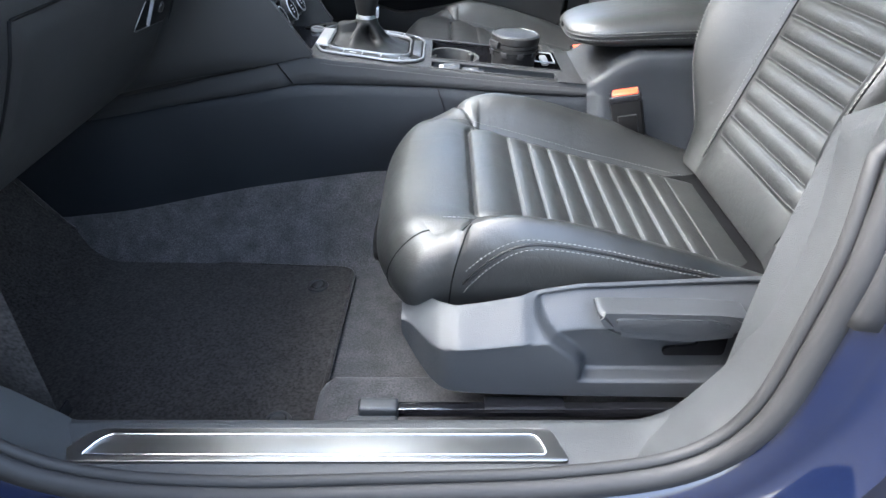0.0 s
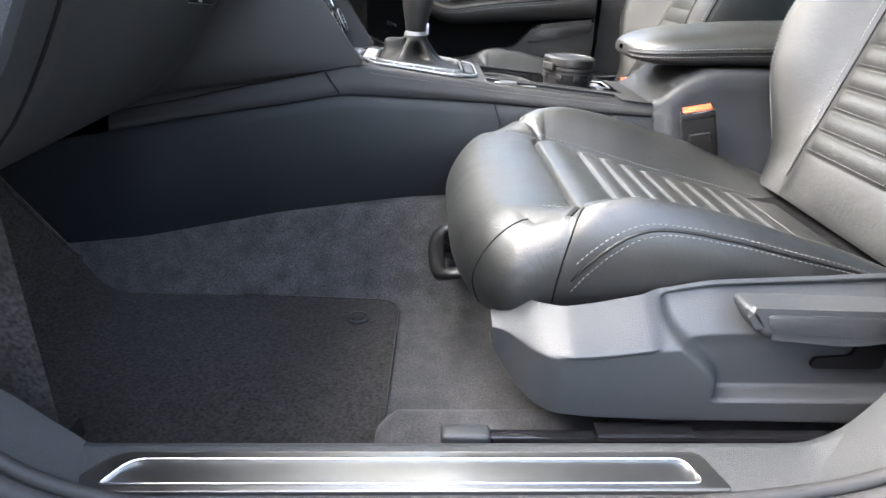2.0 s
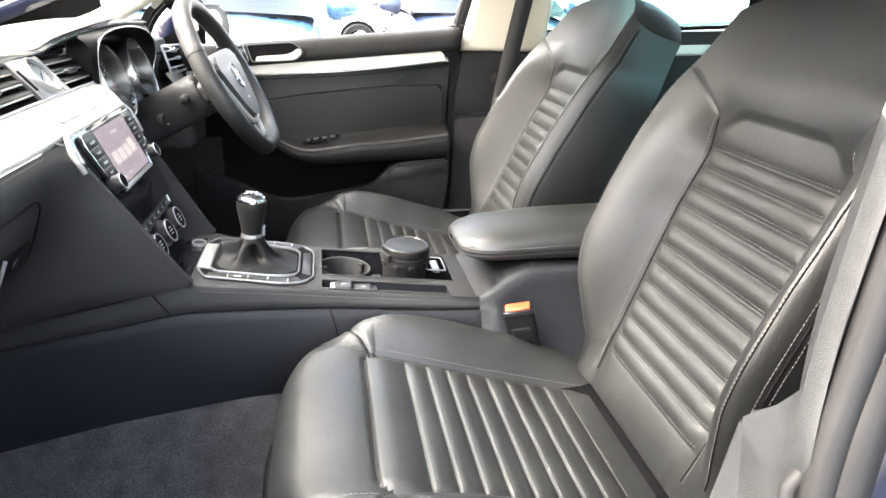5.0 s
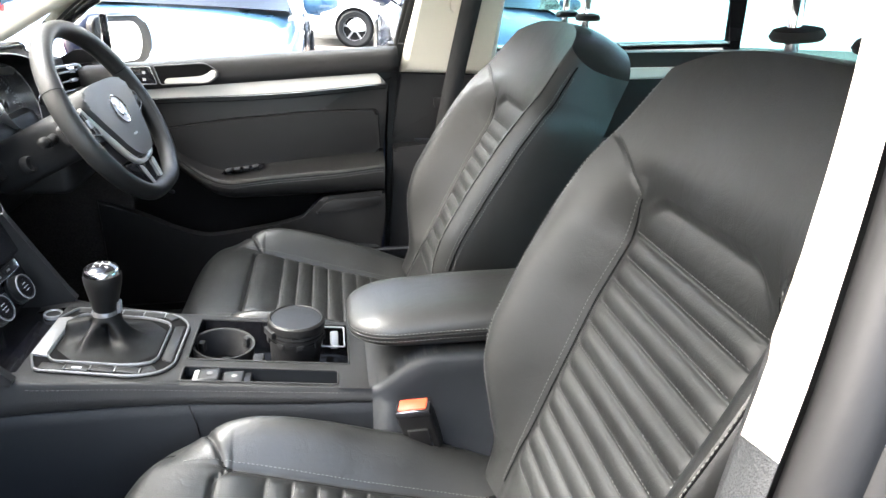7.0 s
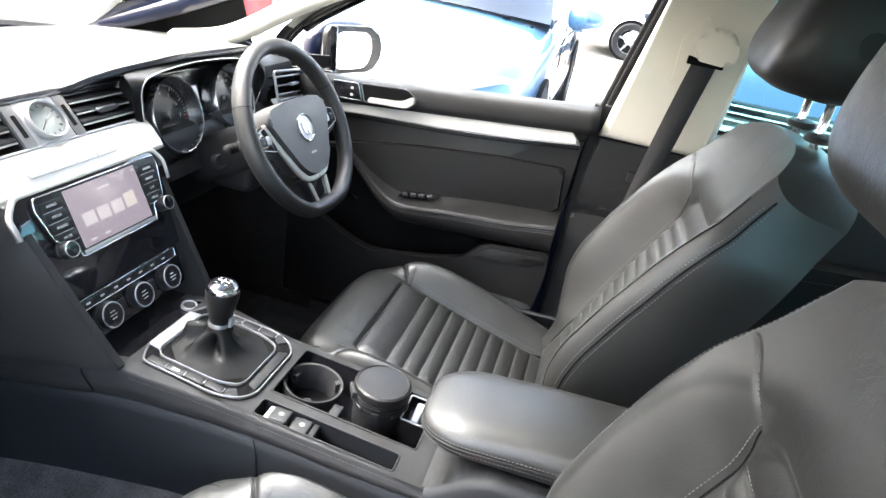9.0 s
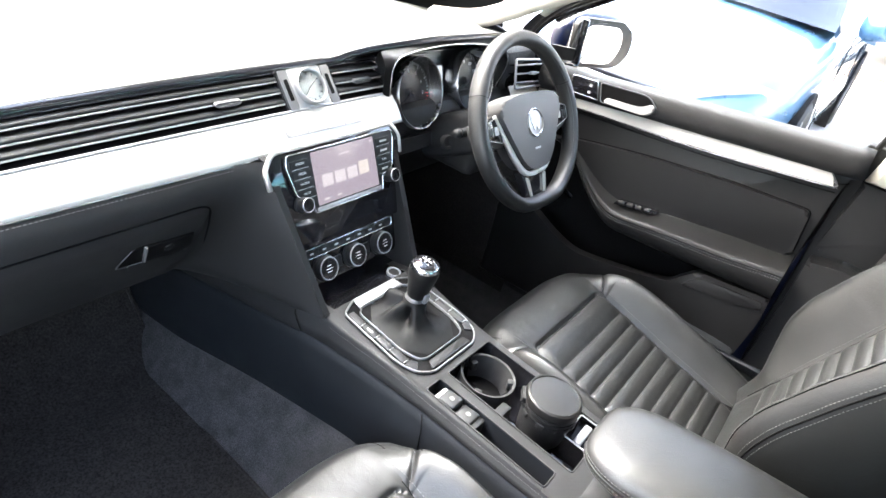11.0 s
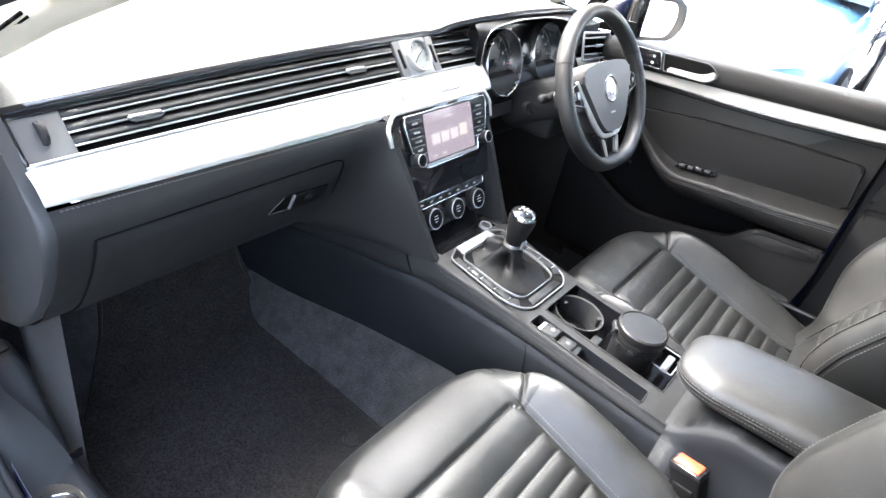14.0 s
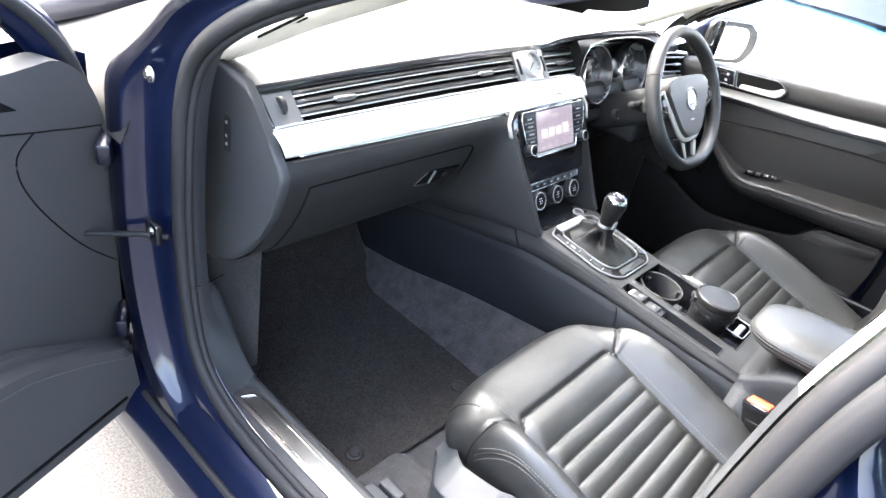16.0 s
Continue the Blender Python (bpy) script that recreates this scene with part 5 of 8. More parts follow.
# round ashtray in the rear cup
ash = thing("ashtray", "round black plastic ashtray standing in the cup holder", "ashtray")
am = pose(0.134, 0.032, 0.560, 0, 3, 0)
lathe("pot", [(0.0, 0.0), (0.037, 0.0), (0.040, 0.006), (0.0425, 0.048), (0.0455, 0.052), (0.0455, 0.072), (0.043, 0.073)], am, PLASTIC, ash, k=44)
for h in (0.058, 0.066):
    lathe("groove", [(0.0456, h - 0.001), (0.0462, h), (0.0456, h + 0.001)], am, DARK, ash, k=44)
lathe("lid", [(0.0462, 0.074), (0.0466, 0.080), (0.0455, 0.086), (0.042, 0.0885), (0.0405, 0.0868), (0.0385, 0.0868), (0.025, 0.0885), (0.0, 0.0892)], am, LEATHER_TRIM, ash, "satin black lid", k=44)
for a in range(0, 360, 40):
    box("rib", -0.002, 0.002, -0.006, 0.006, 0.05, 0.060, BUTTON, ash, turn=am @ pose(0, 0, 0, 0, 0, a) @ pose(0.0455, 0, 0), bevel=0.001)
box("hinge", -0.006, 0.004, -0.014, 0.014, 0.066, 0.078, PLASTIC, ash, turn=am @ pose(0, 0, 0, 0, 0, -150) @ pose(0.047, 0, 0), bevel=0.002)

# rear box of the console and its armrest
rear = thing("console_box", "dark slate-grey console box between the seats", "console box")
for side in (-1, 1):
    pr = []
    for x in np.linspace(0.255, 0.80, 50):
        t = float(soft(x, [0.24, 0.262, 0.305, 0.34, 0.8], [0.592, 0.596, 0.632, 0.648, 0.652], 0.008))
        pr.append([(x, side * 0.07, t), (x, side * 0.098, t), (x, side * 0.106, t - 0.003), (x, side * 0.110, t - 0.010), (x, side * 0.113, t - 0.03), (x, side * 0.116, 0.575), (x, side * 0.15, 0.50), (x, side * 0.17, 0.42)])
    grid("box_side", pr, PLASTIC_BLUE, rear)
grid("box_front", [[(x, y, float(soft(x, [0.24, 0.262, 0.305, 0.34, 0.8], [0.592, 0.596, 0.632, 0.648, 0.652], 0.008))) for y in np.linspace(-0.098, 0.098, 6)] for x in np.linspace(0.25, 0.80, 40)], PLASTIC, rear)
box("box_back", 0.70, 0.80, -0.11, 0.11, 0.3, 0.652, PLASTIC, rear, bevel=0.01)

arm = thing("armrest", "padded black leather armrest with a stitched seam", "armrest")
rows, seam = [], []
for q in np.linspace(0, 1, 60):
    x = 0.220 + 0.40 * q ** 1.6
    u = min(1.0, (x - 0.220) / 0.085)
    nose = math.sqrt(max(0.0, 1 - (1 - u) ** 2))
    hw = 0.088 * (0.12 + 0.88 * nose ** 0.62)
    zt = 0.674 + 0.022 * nose + float(soft(x, [0.2, 0.26, 0.40, 0.62], [0.0, 0.004, 0.018, 0.026], 0.03))
    zb = 0.668 - 0.021 * nose ** 0.7
    row = []
    for j in range(56):
        a = 2 * math.pi * j / 56
        ca, sa = math.cos(a), math.sin(a)
        y = hw * math.copysign(abs(ca) ** 0.60, ca)
        zm = zb + 0.42 * (zt - zb)
        z = zm + ((zt - zm) * abs(sa) ** 0.95 if sa > 0 else -(zm - zb) * abs(sa) ** 0.45)
        row.append((x, y, z))
    rows.append(row)
    seam.append((x, hw, zb + 0.42 * (zt - zb)))
grid("pad", rows, LEATHER, arm, close_m=True)
for sg in (-1, 1):
    sl = [(x, sg * (y + 0.0006), z) for x, y, z in seam]
    tube("piping", sl[2:], 0.0016, LEATHER_TRIM, arm, k=6)
    dashes("stitching", [[(x, y, z + 0.006) for x, y, z in sl[3:]], [(x, y, z - 0.006) for x, y, z in sl[3:]]], THREAD, arm)

# ---- belt buckles ----
def buckle(y, x, lean):
    b = thing("belt_buckle", "black seat belt buckle with an orange release button", "belt buckle", (x, y, 0.545), "belt buckles")
    box("casing", -0.026, 0.026, -0.014, 0.014, -0.075, 0.042, CASING, b, bevel=0.004, seg=3)
    box("rim", -0.0265, 0.0265, -0.0145, 0.0145, 0.030, 0.044, GLOSS, b, "black rim round the button", bevel=0.003)
    box("button", -0.0215, 0.0215, -0.0105, 0.0105, 0.036, 0.0465, ORANGE, b, "orange release button", bevel=0.0025)
    box("inset", -0.0165, 0.0165, -0.0156, -0.0130, -0.040, 0.008, PLASTIC, b, "raised edge of the window in the casing", bevel=0.002)
    box("window", -0.0148, 0.0148, -0.0162, -0.0140, -0.038, 0.006, DARK, b, "dark window in the casing", bevel=0.0008)
    box("stalk", -0.012, 0.012, -0.005, 0.005, -0.20, -0.05, PLASTIC, b)
    b.matrix_basis = pose(x, y, 0.553, 10, lean, -16)
    return b


bk = buckle(-0.146, 0.323, -14)
bk2 = copy_thing(bk, pose(0.300, 0.148, 0.548, 0, 6, 180))

# ---- floor mat ----
mat_poly = round_poly([(-0.178, -0.650), (-0.165, -0.226), (-0.36, -0.214), (-0.47, -0.206), (-0.60, -0.172), (-0.68, -0.160), (-0.90, -0.160), (-0.90, -0.445), (-0.75, -0.490), (-0.665, -0.565), (-0.56, -0.642), (-0.47, -0.662)], [0.03, 0.03, 0.05, 0.05, 0.05, 0.05, 0.03, 0.03, 0.05, 0.05, 0.05, 0.05], 5)
fmat = thing("floor_mat", "black felt floor mat lying in the footwell", "floor mat")
n = 40
bm = bmesh.new()
vs = [bm.verts.new((x, y, 0)) for x, y in mat_poly]
bm.faces.new(vs)
geo = bmesh.ops.triangulate(bm, faces=bm.faces[:])
for k in range(5):
    bmesh.ops.subdivide_edges(bm, edges=[e for e in bm.edges if e.calc_length() > 0.03], cuts=1)
    bmesh.ops.triangulate(bm, faces=bm.faces[:])
for v in bm.verts:
    v.co.z = 0.284 + float(toe(v.co.x))
part("felt", bm, MAT, fmat, smooth=True)
tube("hem", [(x, y, 0.281 + float(toe(x))) for x, y in mat_poly], 0.0045, MAT, fmat, "stitched hem", closed=True, k=8)
lathe("mat_clip", [(0.0, 0.004), (0.010, 0.004), (0.0115, 0.002), (0.014, 0.004), (0.018, 0.003), (0.019, 0.0)], pose(-0.228, -0.60, 0.284), PLASTIC, fmat, "round grey mat clip", k=28)
lathe("mat_clip", [(0.0, 0.004), (0.010, 0.004), (0.0115, 0.002), (0.014, 0.004), (0.018, 0.003), (0.019, 0.0)], pose(-0.225, -0.285, 0.284), PLASTIC, fmat, "round grey mat clip", k=28)

# ---- dashboard ----
dash = thing("dashboard", "black padded dashboard with a full-width vent band and silver trim", "dashboard")
PAD = [(-0.372, 0.880), (-0.362, 0.869), (-0.359, 0.852), (-0.362, 0.832), (-0.380, 0.785), (-0.410, 0.730), (-0.450, 0.672), (-0.500, 0.628), (-0.560, 0.604), (-0.68, 0.60), (-0.95, 0.64)]
pad_line = curve_through(PAD, 44)


def bow(y):
    """The dashboard's gentle bow across the car."""
    return 0.020 * (1 - (np.asarray(y) / 0.72) ** 2)


def half_w(z): return 0.1245 + 0.027 * (z - 0.65) / 0.235


def cheek_x(z):
    """The straight front edge of the centre stack's sides."""
    return -0.362 + (0.880 - z) * 0.613


pad_turn = int(np.argmax(pad_line[:, 1] < 0.652))


def stack_edge(i):
    """Where the pad's section line ends: down the stack's edge, then forward along the console."""
    z = float(pad_line[i][1])
    if i < pad_turn:
        return np.array((cheek_x(z), -half_w(z) - 0.0012, z))
    f = (i - pad_turn) / (len(pad_line) - 1 - pad_turn)
    x = -0.223 - 0.40 * f
    return np.array((x, -float(con_wide(x)) + 0.003, float(con_edge(x)) + 0.0008))


rows = [[(p[0] - float(bow(y)) * 0.3, y, p[1]) for p in pad_line] for y in np.linspace(-0.700, -0.232, 50)]
for u in np.linspace(0, 1, 26)[1:]:
    row = []
    for i, p in enumerate(pad_line):
        x = p[0] - float(bow(-0.232)) * 0.3
        a, c, e = np.array((x, -0.232, p[1])), np.array((x + 0.004, -0.176, p[1])), stack_edge(i)
        row.append(tuple(a * (1 - u) ** 2 + 2 * c * u * (1 - u) + e * u * u))
    rows.append(row)
grid("lower_pad", rows, DASH_SOFT, dash, "soft black lower dashboard sweeping into the centre stack")
YD = np.linspace(0.135, 0.735, 24)
grid("knee_panel", [[(p[0] - 0.035, y, p[1] + 0.0) for p in pad_line] for y in YD], PLASTIC, dash, "dark lower panel on the driver's side")

# glovebox lid with its handle
glove = thing("glovebox_lid", "", "")
glove.parent = dash


def on_pad(y, q, d, dx=0.0):
    """A place on the lower pad: across y, q along its section, d out of it."""
    i = min(max(q, 0), 1) * (len(pad_line) - 1)
    k = min(int(i), len(pad_line) - 2)
    p = pad_line[k] * (1 - (i - k)) + pad_line[k + 1] * (i - k)
    t = pad_line[k + 1] - pad_line[k]
    nrm = np.array((-t[1], t[0])) / np.linalg.norm(t)
    if nrm[0] < 0 and k < 10:
        nrm = -nrm
    nn = nrm if nrm[0] > 0 or nrm[1] < 0 else -nrm
    return (p[0] - float(bow(y)) * 0.3 + nn[0] * d, y, p[1] + nn[1] * d)



def q_at(z):
    """Where along the pad's section a height lies."""
    k = int(np.argmin(np.abs(pad_line[:30, 1] - z)))
    return k / (len(pad_line) - 1)


Q0, Q1 = q_at(0.826), 0.62
qs = np.linspace(Q0, Q1, 30)
gl = []
for y in np.linspace(-0.655, -0.235, 40):
    row = []
    for q in qs:
        edge = min((y + 0.655), (-0.235 - y), (q - Q0) * 0.5, (Q1 - q) * 0.5)
        row.append(on_pad(y, q, 0.0045 * float(sm(edge / 0.006)) - 0.001))
    gl.append(row)
grid("lid", gl, DASH_SOFT, glove)
gap = [on_pad(y, Q0, 0.0008) for y in np.linspace(-0.655, -0.262, 30)]
gap += [on_pad(-0.262 + 0.027 * math.sin(a), Q0 + 0.030 * (1 - math.cos(a)), 0.0012) for a in np.linspace(0.2, math.pi / 2, 7)]
gap += [on_pad(-0.235 + 0.02 * k / 8, Q0 + 0.03 + 0.0175 * k, 0.0012) for k in range(1, 9)]
tube("lid_gap", gap, 0.0016, DARK, glove, k=6)
tube("lid_gap", [on_pad(-0.657 + 0.01 * k / 12, Q0 + (Q1 - Q0) * k / 12, 0.0008) for k in range(13)], 0.0018, DARK, glove, k=6)
hm = face_pose(on_pad(-0.325, q_at(0.778), 0.004), (0, 1, 0), Vector(on_pad(-0.322, q_at(0.80), 0)) - Vector(on_pad(-0.322, q_at(0.75), 0)))


def local_prism(name, poly, m, depth, mat, parent, label="", bevel=0.0, d0=0.0, seg=2):
    return prism(name, poly, lambda a, b, d: m @ Vector((a, b, d0 + d)), depth, mat, parent, label, bevel, seg)


hp = round_poly([(-0.047, -0.032), (0.066, -0.043), (0.072, -0.034), (0.068, 0.001), (-0.028, 0.009)], [0.006, 0.012, 0.010, 0.002, 0.012], 5)
# raised plate: only its near-black colour gives the recess shade
local_prism("handle_recess", hp, hm, 0.0012, DARK, glove, "black handle recess")
tube("recess_edge", [hm @ Vector((a, b, 0.0014)) for a, b in curve_through([(-0.030, 0.006), (-0.043, -0.022), (-0.046, -0.032), (-0.028, -0.0345), (0.020, -0.039), (0.060, -0.0425), (0.070, -0.036)], 24)], 0.0007, FRAME, glove, "thin worn lower edge", k=6)
flap = local_prism("handle", round_poly([(-0.003, -0.0355), (0.062, -0.0415), (0.070, -0.033), (0.066, -0.0005), (-0.008, 0.0058)], [0.002, 0.010, 0.008, 0.002, 0.002], 4), hm, 0.0030, GAITER, glove, "dark glovebox handle", bevel=0.001)
local_prism("handle_edge", round_poly([(-0.0062, -0.0335), (-0.0032, -0.0345), (-0.0082, 0.0062), (-0.0125, 0.0068)], 0.0008), hm, 0.0050, SATIN, glove, "satin chrome edge", bevel=0.0012)
lathe("lock", [(0.0, 0.0012), (0.0058, 0.0012), (0.0068, 0.002), (0.0078, 0.0012), (0.008, 0.0)], hm @ Matrix.Translation((0.030, -0.0150, 0.0030)), BUTTON, flap, "round lock", k=20)

# top pad
TOPX = np.linspace(0, 1, 20)


def top_edge(y): return -0.462 - float(bow(y)) * 0.3


def top_z(y):
    return 0.967 + 0.019 * (1 - (y / 0.72) ** 2)


YT = np.linspace(-0.715, 0.745, 60)
grid("top_pad", [[(top_edge(y) + (-1.04 - top_edge(y)) * q, y * (1 + 0.02 * q), top_z(y) + 0.006 * math.sin(math.pi * min(q * 8, 1) * 0.5) - 0.045 * q ** 2) for q in TOPX ** 1.5] for y in YT], LIT_DASH_TOP, dash, "grained dashboard top, lightened for daylight")
grid("top_lip", [[(top_edge(y) + dx, y, top_z(y) + dz) for dx, dz in ((0, 0), (0.007, -0.001), (0.0105, -0.005), (0.010, -0.010))] for y in YT], GLOSS, dash, "gloss black lip over the vents")


lm = face_pose((-0.492, -0.629, top_z(-0.629) + 0.0066), (0, 1, 0), (-1, 0, 0.06))
text_part("airbag_lettering", "AIRBAG", 0.014, lm, GREY_PRINT, dash)
# vent band: passenger's vent, clock, centre vent, driver's vent
def vent_face(y):
    """Top and bottom of the vent face at y."""
    o = -float(bow(y)) * 0.3
    return np.array((-0.452 + o, top_z(y) - 0.010)), np.array((-0.409 + o, 0.9195 + 0.006 * (1 - (y / 0.7) ** 2)))


def vent(name, y0, y1, slats, label, knobs, thumb=None):
    v = thing(name, "", "")
    v.parent = dash
    v["label"] = label
    ys = np.linspace(y0, y1, 24)
    back = []
    for y in ys:
        t, b = vent_face(y)
        back.append([(t[0], y, t[1]), (t[0] - 0.045, y, t[1] - 0.012), (b[0] - 0.045, y, b[1] + 0.0), (b[0], y, b[1])])
    # the well's shade is put into its colour
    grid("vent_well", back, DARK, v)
    for k in range(slats):
        q = (k + 0.75) / (slats + 0.5)
        path = []
        for y in ys:
            t, b = vent_face(y)
            c = t + (b - t) * q
            path.append((c[0] - 0.010, y, c[1] + 0.003))
        sec = np.array([(0.010, -0.0045), (0.0115, -0.0015), (0.010, 0.0015), (-0.012, 0.003), (-0.014, 0.001), (-0.012, -0.001)])
        sweep("slat", path, sec, BUTTON, v)
        tube("slat_edge", [(x + 0.0105, y, z - 0.0042) for x, y, z in path], 0.0017, SILVER, v, "silver slat edge", k=8)
    for yk in knobs:
        t, b = vent_face(yk)
        c = t + (b - t) * 0.5
        tab = [(yk - 0.025, 0.0), (yk - 0.021, 0.0035), (yk + 0.021, 0.0035), (yk + 0.025, 0.0), (yk + 0.019, -0.0045), (yk - 0.019, -0.0045)]
        prism("vane_knob", round_poly(tab, 0.002, 3), lambda y, h, d, c=c: (c[0] - 0.008 + d, y, c[1] + h), 0.016, FRAME, v, "silver vane tab", bevel=0.002)
    return v


pv = vent("passenger_vent", -0.640, -0.062, 3, "long louvred vent band with silver slat edges", (-0.545, -0.165))
cv = vent("centre_vent", 0.062, 0.180, 3, "short louvred vent with silver slat edges", (0.125, ))
# end block with a thumbwheel, lower bead
t, b = vent_face(-0.665)
eb = prism("vent_end", round_poly([(-0.695, 0.0), (-0.640, 0.0), (-0.640, 1.0), (-0.695, 1.0)], 0.0), lambda y, q, d: (t[0] + (b[0] - t[0]) * q - 0.012 + d, y, t[1] + (b[1] - t[1]) * q), 0.012, FRAME, dash, "dark metallic vent end block")
tc = (t + b) / 2
lathe("thumbwheel", [(0.0, -0.004), (0.015, -0.004), (0.0165, 0), (0.015, 0.004), (0.0, 0.004)], pose(tc[0] - 0.006, -0.668, tc[1], 90, 0, 0), RUBBER, eb, k=24)
for nm, q, r, mt in (("vent_bead", 1.02, 0.003, SATIN), ("vent_top_bead", 0.02, 0.0018, GLOSS)):
    pth = []
    for y in np.linspace(-0.700, 0.185, 60):
        a, c = vent_face(y)
        p = a + (c - a) * q
        pth.append((p[0], y, p[1]))
    tube(nm, pth, r, mt, dash, k=8)
pth = [vent_face(-0.698)[0] + (vent_face(-0.698)[1] - vent_face(-0.698)[0]) * q for q in np.linspace(0, 1, 6)]
tube("vent_end_bead", [(p[0] + 0.002, -0.698, p[1]) for p in pth], 0.0028, GLOSS, dash, k=8)

# clock
clock = thing("dashboard_clock", "small round analogue clock in a satin frame", "")
clock.parent = dash
t, b = vent_face(0.0)
ck = face_pose((t + b)[0] / 2 * Vector((1, 0, 0)) + Vector((0, 0, (t + b)[1] / 2)), (0, 1, 0), (t[0] - b[0], 0, t[1] - b[1]))
local_prism("clock_block", round_poly([(-0.060, -0.036), (0.060, -0.036), (0.060, 0.036), (-0.060, 0.036)], 0.003), ck, 0.010, BUTTON, clock, "dark block", bevel=0.002, d0=-0.012)
for sg in (-1, 1):
    local_prism("wing", round_poly([(sg * 0.0365, -0.034), (sg * 0.056, -0.034), (sg * 0.056, 0.034), (sg * 0.0365, 0.034)][::sg], 0.003), ck, 0.006, FRAME, clock, "satin side plate", bevel=0.002, d0=-0.003)
    local_prism("wing_slot", round_poly([(sg * 0.042, -0.018), (sg * 0.049, -0.018), (sg * 0.049, 0.018), (sg * 0.042, 0.018)][::sg], 0.002), ck, 0.0012, DARK, clock, d0=0.003)
local_prism("face_plate", round_poly([(-0.0355, -0.035), (0.0355, -0.035), (0.0355, 0.035), (-0.0355, 0.035)], 0.002), ck, 0.005, SATIN, clock, "satin silver clock plate", bevel=0.0015, d0=-0.003)
lathe("clock_ring", [(0.0315, 0.001), (0.0315, 0.009), (0.0295, 0.0125), (0.0270, 0.011), (0.0262, 0.002)], ck, SATIN, clock, "satin silver ring", k=40)
lathe("clock_face", [(0.0268, 0.003), (0.0, 0.003)], ck, material("pale clock face", (0.22, 0.24, 0.24), 0.4, vary=0.03), clock, "pale clock face", k=40)
for h in range(12):
    a = h * math.pi / 6
    local_prism("hour_mark", [(-0.0006, 0.020), (0.0006, 0.020), (0.0006, 0.025), (-0.0006, 0.025)], ck @ pose(0, 0, 0.0032, 0, 0, math.degrees(a)), 0.0004, GLOSS, clock)
for a, l in ((-60, 0.014), (130, 0.020)):
    local_prism("hand", [(-0.0009, -0.003), (0.0009, -0.003), (0.0005, l), (-0.0005, l)], ck @ pose(0, 0, 0.0036, 0, 0, a), 0.0005, GLOSS, clock)
lathe("clock_glass", [(0.027, 0.0065), (0.015, 0.0078), (0.0, 0.0082)], ck, CLEAR, clock, k=30).visible_shadow = False

# silver trim band below the vents
YB = np.linspace(-0.703, 0.190, 60)
rows = []
for y in YB:
    o = -float(bow(y)) * 0.3
    bot = np.array((-0.3675 + o, 0.879 + 0.010 * (y / 0.7) ** 2))
    # the middle rises over the display
    top = np.array((-0.4065 + o, 0.9175 + 0.006 * (1 - (y / 0.7) ** 2)))
    d = (bot - top)
    nn = np.array((-d[1], d[0]))
    nn = nn / np.linalg.norm(nn)
    if nn[0] < 0:
        nn = -nn
    rows.append([(top[0] - 0.006, y, top[1] - 0.002), (top[0], y, top[1] + 0.001)] + [(top[0] + d[0] * q + nn[0] * 0.004 * math.sin(math.pi * q), y, top[1] + d[1] * q + nn[1] * 0.004 * math.sin(math.pi * q)) for q in np.linspace(0.1, 1, 9)] + [(bot[0] - 0.008, y, bot[1] - 0.005)])
trim = grid("silver_trim", rows, SILVER, dash, "satin silver trim band")
tm = face_pose((-0.3875 - float(bow(0.0)) * 0.3 + 0.0045, 0.0, 0.9035), (0, 1, 0), (-0.039, 0, 0.0445))
strip = local_prism("button_strip", round_poly([(-0.085, -0.0075), (0.085, -0.0075), (0.085, 0.0075), (-0.085, 0.0075)], 0.006), tm, 0.0018, SILVER, dash, "row of silver buttons", bevel=0.001)
tube("strip_outline", [tm @ Vector((a, b, 0.0012)) for a, b in round_poly([(-0.087, -0.0092), (0.087, -0.0092), (0.087, 0.0092), (-0.087, 0.0092)], 0.007)], 0.0006, SATIN, strip, closed=True, k=6)
for a in (-0.0425, 0.0, 0.0425):
    tube("button_gap", [tm @ Vector((a, -0.0075, 0.0016)), tm @ Vector((a, 0.0075, 0.0016))], 0.0005, DARK, strip, k=5)
tube("trim_bead", [(-0.3685 - float(bow(y)) * 0.3, y, 0.877 + 0.010 * (y / 0.7) ** 2) for y in np.linspace(-0.675, -0.16, 40)], 0.0016, CHROME, dash, "chrome bead", k=8)
dashes("trim_stitching", [[(-0.3640 - float(bow(y)) * 0.3, y, 0.8728 + 0.009 * (y / 0.7) ** 2) for y in np.linspace(-0.69, -0.16, 60)]], THREAD, dash)
# end caps of the band and the pad
cap_poly = [(-0.462, 0.975), (-0.44, 0.955), (-0.405, 0.918), (-0.368, 0.877), (-0.358, 0.860), (-0.360, 0.838), (-0.378, 0.786), (-0.408, 0.732), (-0.45, 0.675), (-0.50, 0.630), (-0.56, 0.602), (-0.66, 0.60), (-0.66, 0.972), (-0.56, 0.985)]
for side, yy in ((-1, 0.700), (1, 0.735)):
    cp = prism("side_cap", cap_poly, lambda x, z, d, s=side, y=yy: (x, s * (y + d), z), 0.016, SILL_PLASTIC, dash, "dark grained end cap of the dashboard", bevel=0.008, seg=3)
sw = prism("airbag_switch", round_poly([(-0.515, 0.845), (-0.498, 0.845), (-0.498, 0.905), (-0.515, 0.905)], 0.003), lambda x, z, d: (x, -0.716 - d, z), 0.0012, PLASTIC, dash, "small black key switch with white marks")
for zz in (0.895, 0.872, 0.858):
    lathe("switch_mark", [(0.0, 0.0006), (0.0027, 0.0006), (0.0027, 0.0)], pose(-0.5065, -0.718, zz, 90, 0, 0), GREY_PRINT, sw, k=12)
